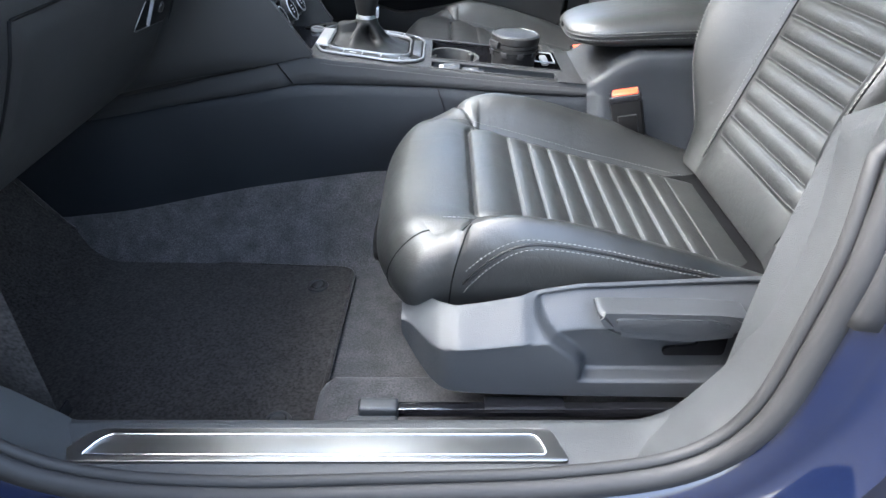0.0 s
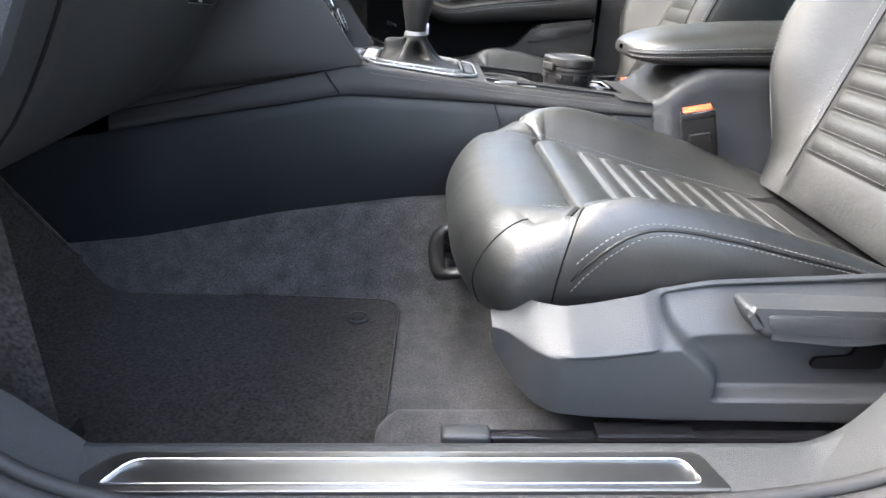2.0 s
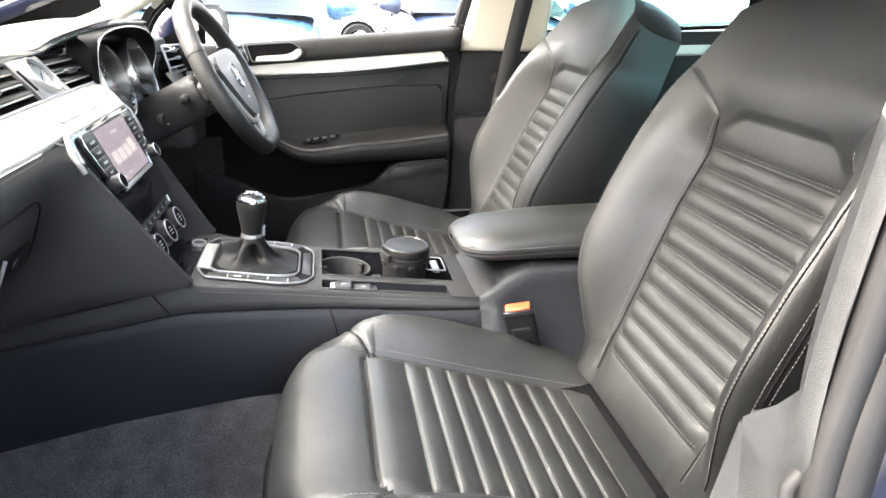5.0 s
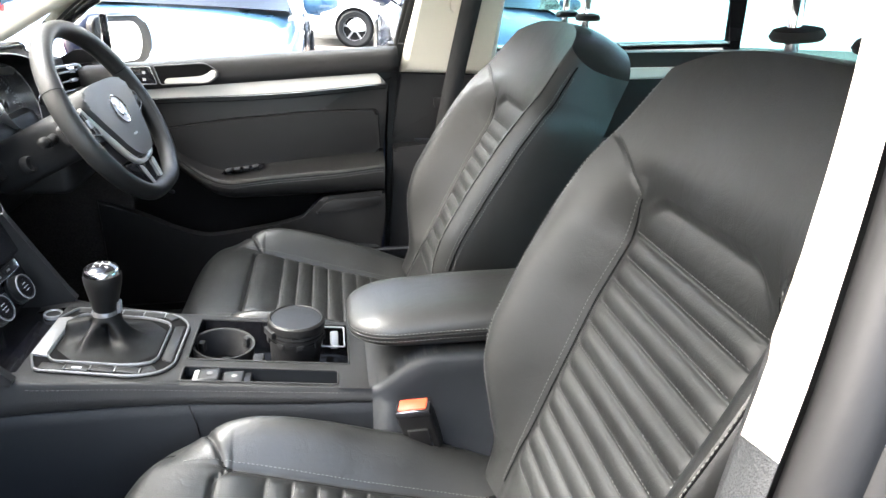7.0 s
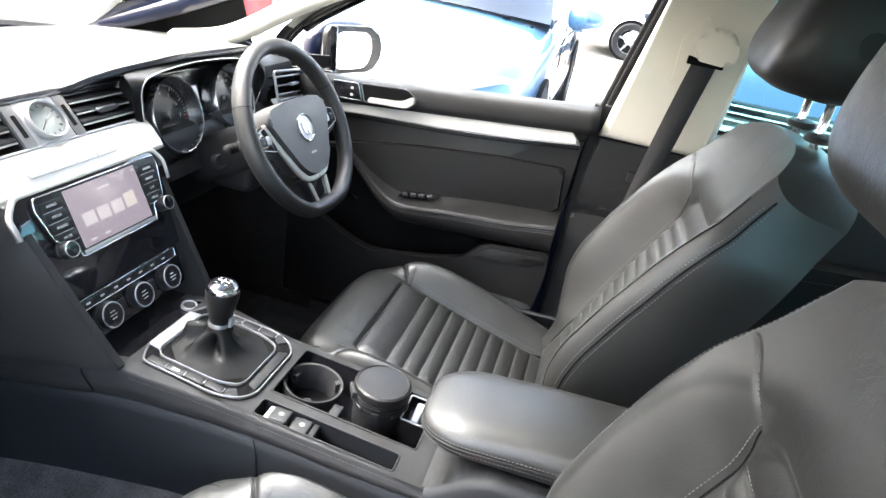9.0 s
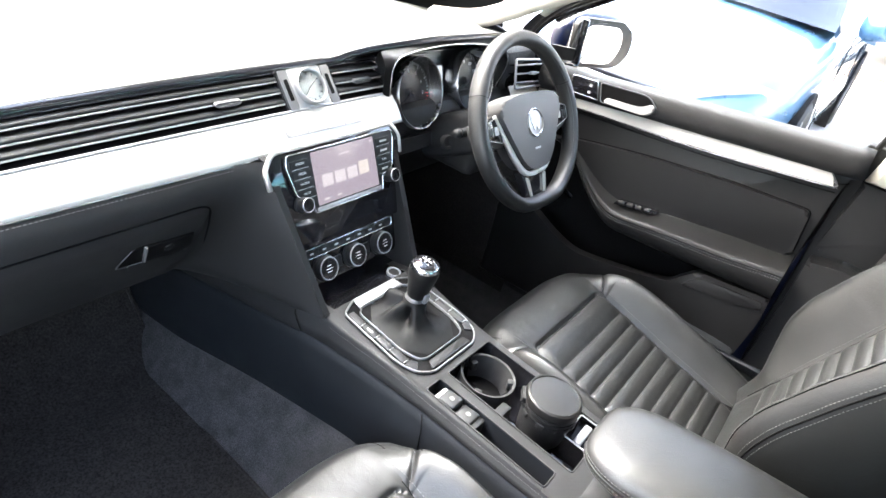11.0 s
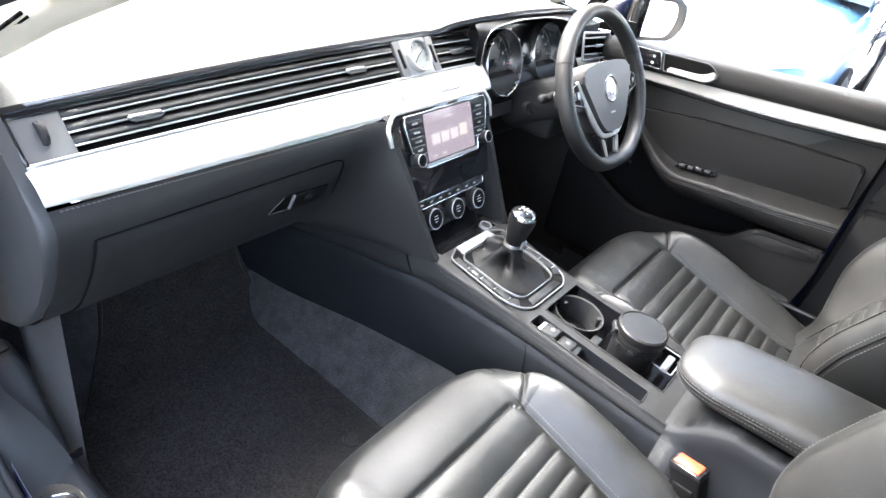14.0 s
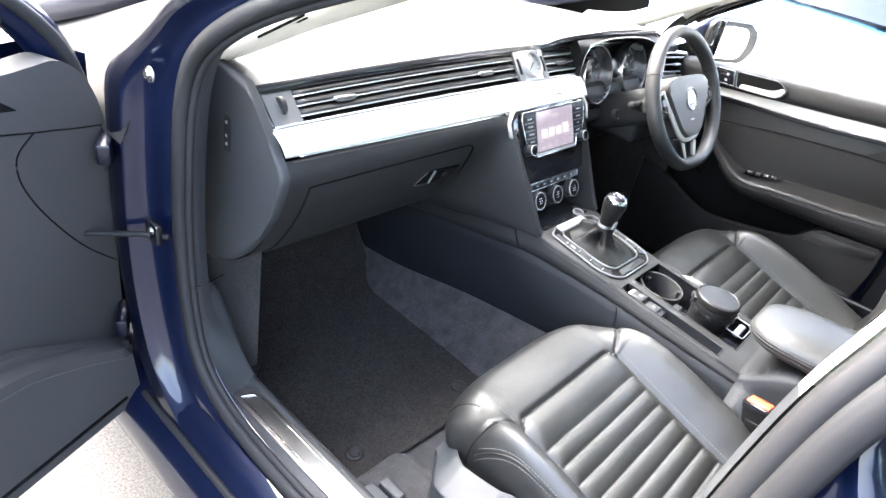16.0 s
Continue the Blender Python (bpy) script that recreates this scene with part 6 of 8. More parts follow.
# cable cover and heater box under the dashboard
# shade under the dashboard is painted into these blocks
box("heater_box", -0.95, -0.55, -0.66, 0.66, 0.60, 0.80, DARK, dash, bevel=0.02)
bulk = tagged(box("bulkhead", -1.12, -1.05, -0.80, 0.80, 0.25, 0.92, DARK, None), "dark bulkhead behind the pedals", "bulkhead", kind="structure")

# ---- centre stack ----
O = Vector((-0.356, 0.0, 0.876))
ST = face_pose(O, (0, 1, 0), (-0.387, 0, 0.922))
stack = thing("centre_stack", "", "")
stack.parent = dash


side_poly = curve_through([(-0.3625, 0.8795), (-0.338, 0.840), (-0.301, 0.780), (-0.2645, 0.720), (-0.240, 0.680), (-0.2255, 0.656), (-0.224, 0.648), (-0.29, 0.60), (-0.62, 0.56), (-0.62, 0.80), (-0.45, 0.875), (-0.40, 0.882)], 60, closed=True)
for side in (-1, 1):
    bm = bmesh.new()
    o_ = [bm.verts.new((x, side * half_w(z), z)) for x, z in side_poly]
    i_ = [bm.verts.new((x, side * (half_w(z) - 0.012), z)) for x, z in side_poly]
    bm.faces.new(o_)
    bm.faces.new(i_[::-1])
    for k in range(len(o_)):
        bm.faces.new((o_[k], o_[k - 1], i_[k - 1], i_[k]))
    bmesh.ops.bevel(bm, geom=[e for e in bm.edges if e.calc_face_angle(0) > 1.2 and e.verts[0] in o_ and e.verts[1] in o_], offset=0.004, segments=2, affect="EDGES")
    part("side_cheek", bm, PLASTIC, stack, "dark angled side of the centre stack", smooth=True)
bezel = local_prism("display_surround", round_poly([(-0.136, 0.013), (0.136, 0.013), (0.154, -0.010), (0.148, -0.045), (0.126, -0.150), (-0.126, -0.150), (-0.148, -0.045), (-0.154, -0.010)], 0.006), ST, 0.006, GLOSS, stack, "gloss black display surround", bevel=0.002, d0=-0.004)
sweep("surround_edge", [ST @ Vector((a, b, 0.001)) for a, b in round_poly([(-0.153, -0.040), (-0.156, -0.008), (-0.138, 0.0155), (0.138, 0.0155), (0.156, -0.008), (0.153, -0.040)], [0, 0.008, 0.01, 0.01, 0.008, 0], 5)], np.array([(0.0035, -0.003), (0.0035, 0.002), (0.002, 0.0036), (-0.002, 0.0036), (-0.0035, 0.002), (-0.0035, -0.003)]), SILVER, stack, "silver upper edge", up=tuple(ST.to_3x3() @ Vector((0, 0, 1))))
SU = ST @ Matrix.Translation((0.004, 0.009, 0.003))
SC = ST @ Matrix.Translation((0.0, -0.007, -0.009))
unit = thing("infotainment_unit", "", "")
unit.parent = dash
unit["label"] = "touch display with side buttons and two rotary knobs"
left = [(-0.122, -0.002), (0.122, -0.002), (0.126, -0.018), (0.115, -0.066), (0.104, -0.076), (0.086, -0.078), (0.082, -0.104), (-0.082, -0.104), (-0.086, -0.078), (-0.104, -0.076), (-0.115, -0.066), (-0.126, -0.018)]
local_prism("unit_face", round_poly(left, 0.004), SU, 0.005, BUTTON, unit, "dark satin unit face", bevel=0.001, d0=0.0005)
tube("unit_edge", [SU @ Vector((a, b, 0.0060)) for a, b in round_poly(left, 0.005, 4)], 0.0013, CHROME, unit, "thin chrome outline", closed=True, k=6)
scr = local_prism("display", round_poly([(-0.0735, -0.006), (0.0735, -0.006), (0.0735, -0.094), (-0.0735, -0.094)][::-1], 0.002), SU, 0.0065, SCREEN, unit, "lit greyish-mauve display")
for k in range(4):
    a0 = -0.058 + 0.029 * k
    local_prism("menu_tile", [(a0, -0.066 + (0.001 if k == 3 else 0)), (a0 + 0.024, -0.066 + (0.001 if k == 3 else 0)), (a0 + 0.024, -0.046 + (0.004 if k == 3 else 0)), (a0, -0.046 + (0.004 if k == 3 else 0))], SU, 0.0004, SCREEN_AMBER if k == 3 else SCREEN_TILE, scr, d0=0.0066)
for a0, b0, w_ in ((-0.014, -0.022, 0.026), (-0.060, -0.088, 0.012), (-0.03, -0.088, 0.010), (0.064, -0.014, 0.006)):
    local_prism("menu_line", [(a0, b0), (a0 + w_, b0), (a0 + w_, b0 + 0.003), (a0, b0 + 0.003)], SU, 0.0004, SCREEN_TILE, scr, d0=0.0066)
local_prism("lower_bar", round_poly([(-0.078, -0.102), (0.078, -0.102), (0.078, -0.0965), (-0.078, -0.0965)], 0.001), SU, 0.002, SATIN, unit, "silver lower bar", d0=0.006, bevel=0.0006)
for sg, words in ((-1, ("RADIO", "MEDIA", "PHONE", "MUTE")), (1, ("", "", "CAR", "MENU"))):
    for k in range(4):
        b0 = -0.012 - 0.0165 * k
        cx = sg * (0.0985 - 0.0016 * k)
        bt = local_prism("key", round_poly([(cx - 0.019, b0 - 0.0125), (cx + 0.019, b0 - 0.0125), (cx + 0.019, b0), (cx - 0.019, b0)], 0.001, 2), SU, 0.0015, BUTTON, unit, bevel=0.0005, d0=0.0055)
        local_prism("key_line", [(cx - 0.017, b0 - 0.0145), (cx + 0.017, b0 - 0.0145), (cx + 0.017, b0 - 0.0137), (cx - 0.017, b0 - 0.0140)], SU, 0.0006, GREY_PRINT, bt, d0=0.006)
        if words[k]:
            text_part("key_word", words[k], 0.0056, SU @ Matrix.Translation((cx, b0 - 0.0062, 0.0073)), GREY_PRINT, bt)
        else:
            local_prism("key_word", [(cx - 0.009, b0 - 0.0082), (cx + 0.009, b0 - 0.0082), (cx + 0.009, b0 - 0.0048), (cx - 0.009, b0 - 0.0048)], SU, 0.0003, GREY_PRINT, bt, d0=0.0072)


def rotary(parent, a, b, r, depth, label, base):
    m = base @ Matrix.Translation((a, b, 0.004))
    k = lathe("rotary_knob", [(r * 1.12, -0.004), (r * 1.12, 0.001), (r, 0.002), (r * 0.94, depth * 0.9), (r * 0.86, depth), (r * 0.80, depth)], m, BUTTON, parent, label, k=36)
    lathe("knob_ring", [(r * 0.95, depth * 0.90), (r * 0.975, depth * 0.93), (r * 0.96, depth * 1.0), (r * 0.925, depth * 1.03), (r * 0.89, depth)], m, SATIN, k, "chrome ring", k=36)
    lathe("knob_face", [(r * 0.90, depth * 0.99), (0.0, depth * 1.0)], m, GLOSS, k, k=30)
    return k, m, depth


for sg in (-1, 1):
    k, m, dd = rotary(unit, sg * 0.106, -0.083, 0.0125, 0.016, "satin black rotary knob with a thin chrome ring", SU)
# climate panel
clim = thing("climate_panel", "", "")
clim.parent = dash
clim["label"] = "gloss black climate panel with three rotary controls"
local_prism("panel", round_poly([(-0.122, -0.146), (0.122, -0.146), (0.114, -0.214), (-0.114, -0.214)], 0.005), SC, 0.006, GLOSS, clim, bevel=0.0015, d0=-0.006)
bar = local_prism("button_bar", round_poly([(-0.106, -0.163), (0.106, -0.163), (0.108, -0.148), (-0.108, -0.148)], 0.003), SC, 0.005, BUTTON, clim, bevel=0.001)
tube("bar_edge", [SC @ Vector((a, b, 0.0052)) for a, b in round_poly([(-0.107, -0.1635), (0.107, -0.1635), (0.109, -0.1475), (-0.109, -0.1475)], 0.003, 3)], 0.0011, CHROME, clim, closed=True, k=6)
for k in range(7):
    a0 = -0.095 + 0.0285 * k
    bt = local_prism("bar_key", round_poly([(a0 - 0.0115, -0.160), (a0 + 0.0115, -0.160), (a0 + 0.0115, -0.151), (a0 - 0.0115, -0.151)], 0.001, 2), SC, 0.002, BUTTON, bar, d0=0.005, bevel=0.0005)
    local_prism("key_mark", [(a0 - 0.004, -0.157), (a0 + 0.004, -0.157), (a0 + 0.004, -0.154), (a0 - 0.004, -0.154)], SC, 0.0003, GREY_PRINT, bt, d0=0.007)
for k in range(3):
    kk, m, dd = rotary(clim, -0.071 + 0.071 * k, -0.188, 0.0212, 0.013, "round climate control with a chrome ring", SC)
    for q in range(3):
        local_prism("knob_mark", [(-0.007 + 0.002 * (q != 1), -0.0062 + 0.0055 * q), (0.007 - 0.002 * (q != 1), -0.0062 + 0.0055 * q), (0.007 - 0.002 * (q != 1), -0.0052 + 0.0055 * q), (-0.007 + 0.002 * (q != 1), -0.0052 + 0.0055 * q)], m, 0.0003, GREY_PRINT, kk, d0=dd)
for a0 in (-0.0355, 0.0355):
    local_prism("small_key", round_poly([(a0 - 0.008, -0.198), (a0 + 0.008, -0.198), (a0 + 0.008, -0.178), (a0 - 0.008, -0.178)], 0.002), SC, 0.003, BUTTON, clim, bevel=0.001)
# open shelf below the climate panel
# blocks coloured near-black for the shade inside the shelf
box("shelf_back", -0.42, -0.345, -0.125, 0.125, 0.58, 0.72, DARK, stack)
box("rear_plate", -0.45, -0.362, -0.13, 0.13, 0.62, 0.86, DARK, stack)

# ---- instrument cluster ----
cluster = thing("instrument_cluster", "", "")
cluster.parent = dash
cluster["label"] = "two round dials with chrome rings under a black hood"
HY = np.linspace(0.030, 0.655, 60)


def hood_edge(y):
    """The front edge of the hood: it rises from the vents and falls to the door."""
    up = float(sm((y - 0.03) / 0.25) * sm((0.67 - y) / 0.16))
    out = float(sm((y - 0.10) / 0.16) * sm((0.67 - y) / 0.16))
    return np.array((top_edge(y) + 0.0105 * float(sm((y - 0.035) / 0.05)) + 0.052 * out, top_z(y) - 0.001 + 0.044 * up))


rows = []
for y in HY:
    e = hood_edge(y)
    lift = e[1] - top_z(y)
    row = []
    for q in np.linspace(0, 1, 26):
        x = e[0] + (-0.86 - e[0]) * q
        sink = 0.006 * (1 - float(sm((y - 0.03) / 0.05)))
        g = max(0.0, (top_edge(y) - x) / (top_edge(y) + 1.04)) ** 0.6667
        pad = top_z(y) + 0.006 * math.sin(math.pi * min(g * 8, 1) * 0.5) - 0.045 * g ** 2
        row.append((x, y, pad + (lift + 0.001) * (1 - float(sm(q))) - sink - 0.0015 * min(1.0, q * 10)))
    rows.append(row)
# the hood shares the dash top's grey with daylight painted in
grid("hood", rows, LIT_DASH_TOP, cluster, "grained black hood, lightened for daylight")
grid("hood_lip", [[(hood_edge(y)[0] + dx, y, hood_edge(y)[1] + dz) for dx, dz in ((0, 0), (0.006, -0.003), (0.007, -0.008), (0.002, -0.0115))] for y in HY], GLOSS, cluster, "gloss black lip of the hood")
# the black face of the hood round the arch of the dials
arch = curve_through([(-0.415, 0.220, 0.868), (-0.410, 0.192, 0.900), (-0.402, 0.174, 0.945), (-0.396, 0.168, 0.985), (-0.392, 0.192, 1.004), (-0.390, 0.270, 1.012), (-0.390, 0.385, 1.010), (-0.391, 0.480, 0.998), (-0.394, 0.555, 0.975), (-0.400, 0.585, 0.940), (-0.412, 0.580, 0.890), (-0.415, 0.560, 0.868)], 70)
outer = []
for p in arch:
    c = np.array((p[1] - 0.385, p[2] - 0.92))
    c = c / np.linalg.norm(c)
    top = hood_edge(min(max(p[1], 0.05), 0.64))
    o = np.array((p[0] - 0.006, p[1] + 0.015 * c[0], p[2] + 0.015 * c[1]))
    w = float(sm((p[2] - 0.975) / 0.03))
    outer.append(o * (1 - w) + np.array((top[0] + 0.001, o[1], top[1] - 0.011)) * w)
grid("hood_face", [[outer[k], (arch[k] + outer[k]) / 2 + np.array((0.002, 0, 0)), arch[k]] for k in range(70)], CASING, cluster, "black face of the hood")
grid("dial_tunnel", [[arch[k] + (np.array((-0.455, 0.385 + (arch[k][1] - 0.385) * 0.93, 0.92 + (arch[k][2] - 0.92) * 0.90)) - arch[k]) * q for q in (0, 0.1, 0.5, 1.0)] for k in range(70)], PLASTIC, cluster, "grained black surround")
tube("arch_line", arch, 0.0017, CHROME, cluster, "thin chrome line round the dials", k=6)
CM = face_pose((-0.428, 0.376, 0.906), (0, 1, 0), (-0.30, 0, 0.95))
local_prism("dial_panel", round_poly([(-0.205, -0.085), (0.205, -0.085), (0.205, 0.105), (-0.205, 0.105)], 0.02), CM, 0.005, DIAL_GLASS, cluster, d0=-0.02)
for sg in (-1, 1):
    d = thing("dial", "", "")
    d.parent = cluster
    m = CM @ Matrix.Translation((sg * 0.098, 0.0, 0.004)) @ Matrix.Diagonal((1.12, 1.12, 1.0, 1.0))
    lathe("dial_ring", [(0.0645, -0.012), (0.0650, 0.020), (0.0635, 0.0225), (0.0618, 0.021), (0.0585, -0.010)], m, STEEL, d, "thin chrome ring", k=48)
    lathe("dial_face", [(0.059, -0.010), (0.0, -0.010)], m, DIAL_GLASS, d, k=48)
    for k in range(41):
        a = -130 + 260 * k / 40
        big = k % 5 == 0
        local_prism("dial_mark", [(-0.0008 if big else -0.0004, 0.046 if big else 0.050), (0.0008 if big else 0.0004, 0.046 if big else 0.050), (0.0008 if big else 0.0004, 0.055), (-0.0008 if big else -0.0004, 0.055)], m @ pose(0, 0, 0, 0, 0, -a), 0.0004, RED if (sg < 0 and k > 34) else GREY_PRINT, d, d0=-0.0098)
        if big and k < 36:
            qq = m @ pose(0, 0, 0, 0, 0, -a) @ Matrix.Translation((0, 0.038, -0.0098)) @ pose(0, 0, 0, 0, 0, a)
            text_part("dial_number", str(k // 5) if sg < 0 else str(20 * (k // 5)), 0.0095 if sg < 0 else 0.0075, qq, GREY_PRINT, d)
    local_prism("pointer", [(-0.0012, -0.008), (0.0012, -0.008), (0.0005, 0.046), (-0.0005, 0.046)], m @ pose(0, 0, 0, 0, 0, 128), 0.0008, BUTTON, d, d0=-0.008)
    lathe("hub", [(0.008, -0.009), (0.008, -0.004), (0.0, -0.003)], m, GLOSS, d, k=20)
local_prism("info_display", round_poly([(-0.030, -0.04), (0.030, -0.04), (0.030, 0.045), (-0.030, 0.045)], 0.004), CM, 0.002, GLOSS, cluster, d0=-0.014)
local_prism("info_panel", round_poly([(-0.022, 0.012), (0.022, 0.012), (0.022, 0.042), (-0.022, 0.042)], 0.003), CM, 0.002, glow_material("pale info display", (0.5, 0.55, 0.6), 0.07), cluster, d0=-0.0125)
local_prism("cluster_sill", round_poly([(-0.19, -0.112), (0.19, -0.112), (0.18, -0.084), (-0.18, -0.084)], 0.005), CM, 0.03, PLASTIC, cluster, d0=-0.01, bevel=0.004)

# driver's vent
dv = thing("driver_vent", "", "")
dv.parent = dash
dv["label"] = "louvred vent with silver slat edges"
DM = face_pose((-0.372, 0.672, 0.922), (0.18, 1, 0), (-0.30, 0, 0.95))
vp = round_poly([(-0.065, -0.034), (0.060, -0.030), (0.050, 0.030), (-0.062, 0.034)], 0.006)
# shade behind the driver's slats is in the well's colour
local_prism("vent_well", vp, DM, 0.003, DARK, dv, d0=-0.03)
tube("vent_rim", [DM @ Vector((a, b, 0.002)) for a, b in vp], 0.0030, SATIN, dv, "silver vent frame", closed=True, k=8)
for k in range(3):
    b0 = -0.02 + 0.02 * k
    sl = local_prism("slat", [(-0.062, b0 - 0.0015), (0.053, b0 - 0.0015), (0.053, b0 + 0.0015), (-0.062, b0 + 0.0015)], DM, 0.022, GLOSS, dv, d0=-0.022)
    tube("slat_edge", [DM @ Vector((-0.062, b0, 0.001)), DM @ Vector((0.053, b0, 0.001))], 0.0022, SATIN, dv, k=8)
local_prism("thumb_block", round_poly([(0.036, -0.028), (0.058, -0.026), (0.050, 0.028), (0.034, 0.028)], 0.003), DM, 0.008, PLASTIC, dv, d0=-0.004, bevel=0.002)
box("vent_knob", -0.012, 0.012, -0.004, 0.004, 0.0, 0.008, SATIN, dv, bevel=0.002, turn=DM)
grid("driver_trim", [[(-0.385 + 0.02 * q + 0.03 * (y - 0.6), y, 0.893 - 0.028 * q) for q in np.linspace(0, 1, 6)] for y in np.linspace(0.595, 0.735, 10)], SILVER, dash, "silver trim piece")
box("driver_fascia", -0.55, -0.405, 0.585, 0.74, 0.86, 0.968, PLASTIC, dash, bevel=0.012)
box("driver_shroud", -0.50, -0.405, 0.175, 0.60, 0.80, 0.885, PLASTIC, dash, bevel=0.012)

# ---- steering ----
wheel = thing("steering_wheel", "black leather flat-bottomed steering wheel with silver spoke trims", "steering wheel")
SW = face_pose((-0.205, 0.381, 0.909), (0.0486, 1, 0), (-0.468, 0, 0.884))
rim = []
for k in range(120):
    a = 2 * math.pi * k / 120
    x, y = 0.1664 * math.sin(a), 0.1664 * math.cos(a)
    y = max(y, -0.150 - 0.010 * (1 - (x / 0.10) ** 2) if abs(x) < 0.10 else y)
    rim.append((x, y))
rim = np.array(rim)
for k in range(3):
    rim = (np.roll(rim, 1, 0) + 2 * rim + np.roll(rim, -1, 0)) / 4
rp = [SW @ Vector((x, y, 0.0)) for x, y in rim]
sweep("rim", rp, ring(0.0150, 20, 0.0188), LEATHER, wheel, "black leather rim", closed=True, up=tuple(SW.to_3x3() @ Vector((0, 0, 1))))
for k in (22, 98):
    a = 2 * math.pi * k / 120
    c = rp[k]
    tube("rim_seam", [c + (rp[(k + 1) % 120] - c).normalized().cross((SW.to_3x3() @ Vector((0, 0, 1)))) * 0.0153 * math.cos(b) + (SW.to_3x3() @ Vector((0, 0, 1))) * 0.0191 * math.sin(b) for b in np.linspace(0, 2 * math.pi, 20)], 0.0006, DARK, wheel, k=5)
hub = round_poly([(-0.110, 0.030), (-0.100, 0.050), (-0.050, 0.059), (0.050, 0.059), (0.100, 0.050), (0.110, 0.030), (0.088, -0.012), (0.056, -0.068), (0.030, -0.090), (-0.030, -0.090), (-0.056, -0.068), (-0.088, -0.012)], [0.009, 0.012, 0.03, 0.03, 0.012, 0.009, 0.04, 0.03, 0.016, 0.016, 0.03, 0.04], 5)
local_prism("hub_pad", hub, SW, 0.050, SUNLIT_PAD, wheel, "soft black hub pad, lightened for sunlight", bevel=0.007, d0=-0.035, seg=5)
lathe("emblem_ring", [(0.0285, 0.010), (0.0287, 0.0170), (0.0265, 0.0185), (0.0245, 0.017), (0.0245, 0.014)], SW, CHROME, wheel, "round chrome emblem", k=36)
lathe("emblem_disc", [(0.0246, 0.0155), (0.0, 0.0165)], SW, SATIN, wheel, k=30)
for pts in (((-0.014, 0.012), (-0.006, -0.014), (0.0, 0.0)), ((0.014, 0.012), (0.006, -0.014), (0.0, 0.0))):
    tube("emblem_bar", [SW @ Vector((a, b, 0.0168)) for a, b in pts], 0.0016, CHROME, wheel, k=6)
local_prism("hub_mark", [(-0.010, -0.052), (0.010, -0.052), (0.010, -0.048), (-0.010, -0.048)], SW, 0.0003, GREY_PRINT, wheel, d0=0.0151)
for sg in (-1, 1):
    sp = [(sg * 0.060, 0.034), (sg * 0.110, 0.030), (sg * 0.162, 0.018), (sg * 0.162, -0.016), (sg * 0.120, -0.030), (sg * 0.066, -0.040)]
    local_prism("spoke", round_poly(sp if sg > 0 else sp[::-1], 0.008), SW, 0.026, PLASTIC, wheel, "black spoke", bevel=0.005, d0=-0.030)
    kp = [(sg * 0.102, 0.028), (sg * 0.148, 0.018), (sg * 0.150, -0.010), (sg * 0.098, -0.024)]
    sb = local_prism("spoke_keys", round_poly(kp if sg > 0 else kp[::-1], 0.006), SW, 0.008, GLOSS, wheel, "gloss key cluster", d0=-0.006, bevel=0.0015)
    for q in range(2):
        cxk = sg * (0.115 + 0.020 * q)
        local_prism("key", round_poly([(cxk - 0.0065, -0.006), (cxk + 0.0065, -0.006), (cxk + 0.0065, 0.010), (cxk - 0.0065, 0.010)], 0.003), SW, 0.002, SATIN if q == 0 else BUTTON, sb, d0=0.002, bevel=0.0008)
    tube("key_outline", [SW @ Vector((a, b, 0.0022)) for a, b in round_poly(kp if sg > 0 else kp[::-1], 0.006)], 0.0010, SATIN, wheel, closed=True, k=6)
    # silver blade from the hub's shoulder round to the lower spoke
    bl = curve_through([(sg * 0.114, 0.030), (sg * 0.093, -0.014), (sg * 0.061, -0.070), (sg * 0.036, -0.094), (sg * 0.012, -0.0985), (0.0, -0.0985)], 20)
    sweep("silver_blade", [SW @ Vector((a, b, 0.002)) for a, b in bl], np.array([(0.005, -0.006), (0.0055, 0.002), (0.003, 0.0045), (-0.003, 0.0045), (-0.0045, 0.002), (-0.004, -0.006)]), SILVER, wheel, "satin silver blade", up=tuple(SW.to_3x3() @ Vector((0, 0, 1))), scale=[0.55 + 0.45 * math.sin(math.pi * min(1, k / 12) * 0.5) for k in range(20)])
    lo = [(sg * 0.0275, -0.108), (sg * 0.0365, -0.103), (sg * 0.0265, -0.151), (sg * 0.0225, -0.152)]
    local_prism("lower_spoke", round_poly(lo if sg < 0 else lo[::-1], 0.003), SW, 0.022, SILVER, wheel, "silver lower spoke blade", bevel=0.003, d0=-0.020)
local_prism("lower_spoke_web", round_poly([(-0.029, -0.156), (0.029, -0.156), (0.047, -0.090), (-0.047, -0.090)], 0.006), SW, 0.018, GLOSS, wheel, "gloss black web", bevel=0.003, d0=-0.020)
for sg in (-1, 1):
    dashes("rim_stitching", [[SW @ Vector((x * 0.93, y * 0.93, 0.0155)) for x, y in rim[::1] if sg * x > 0.10]], THREAD, wheel, r=0.0005)

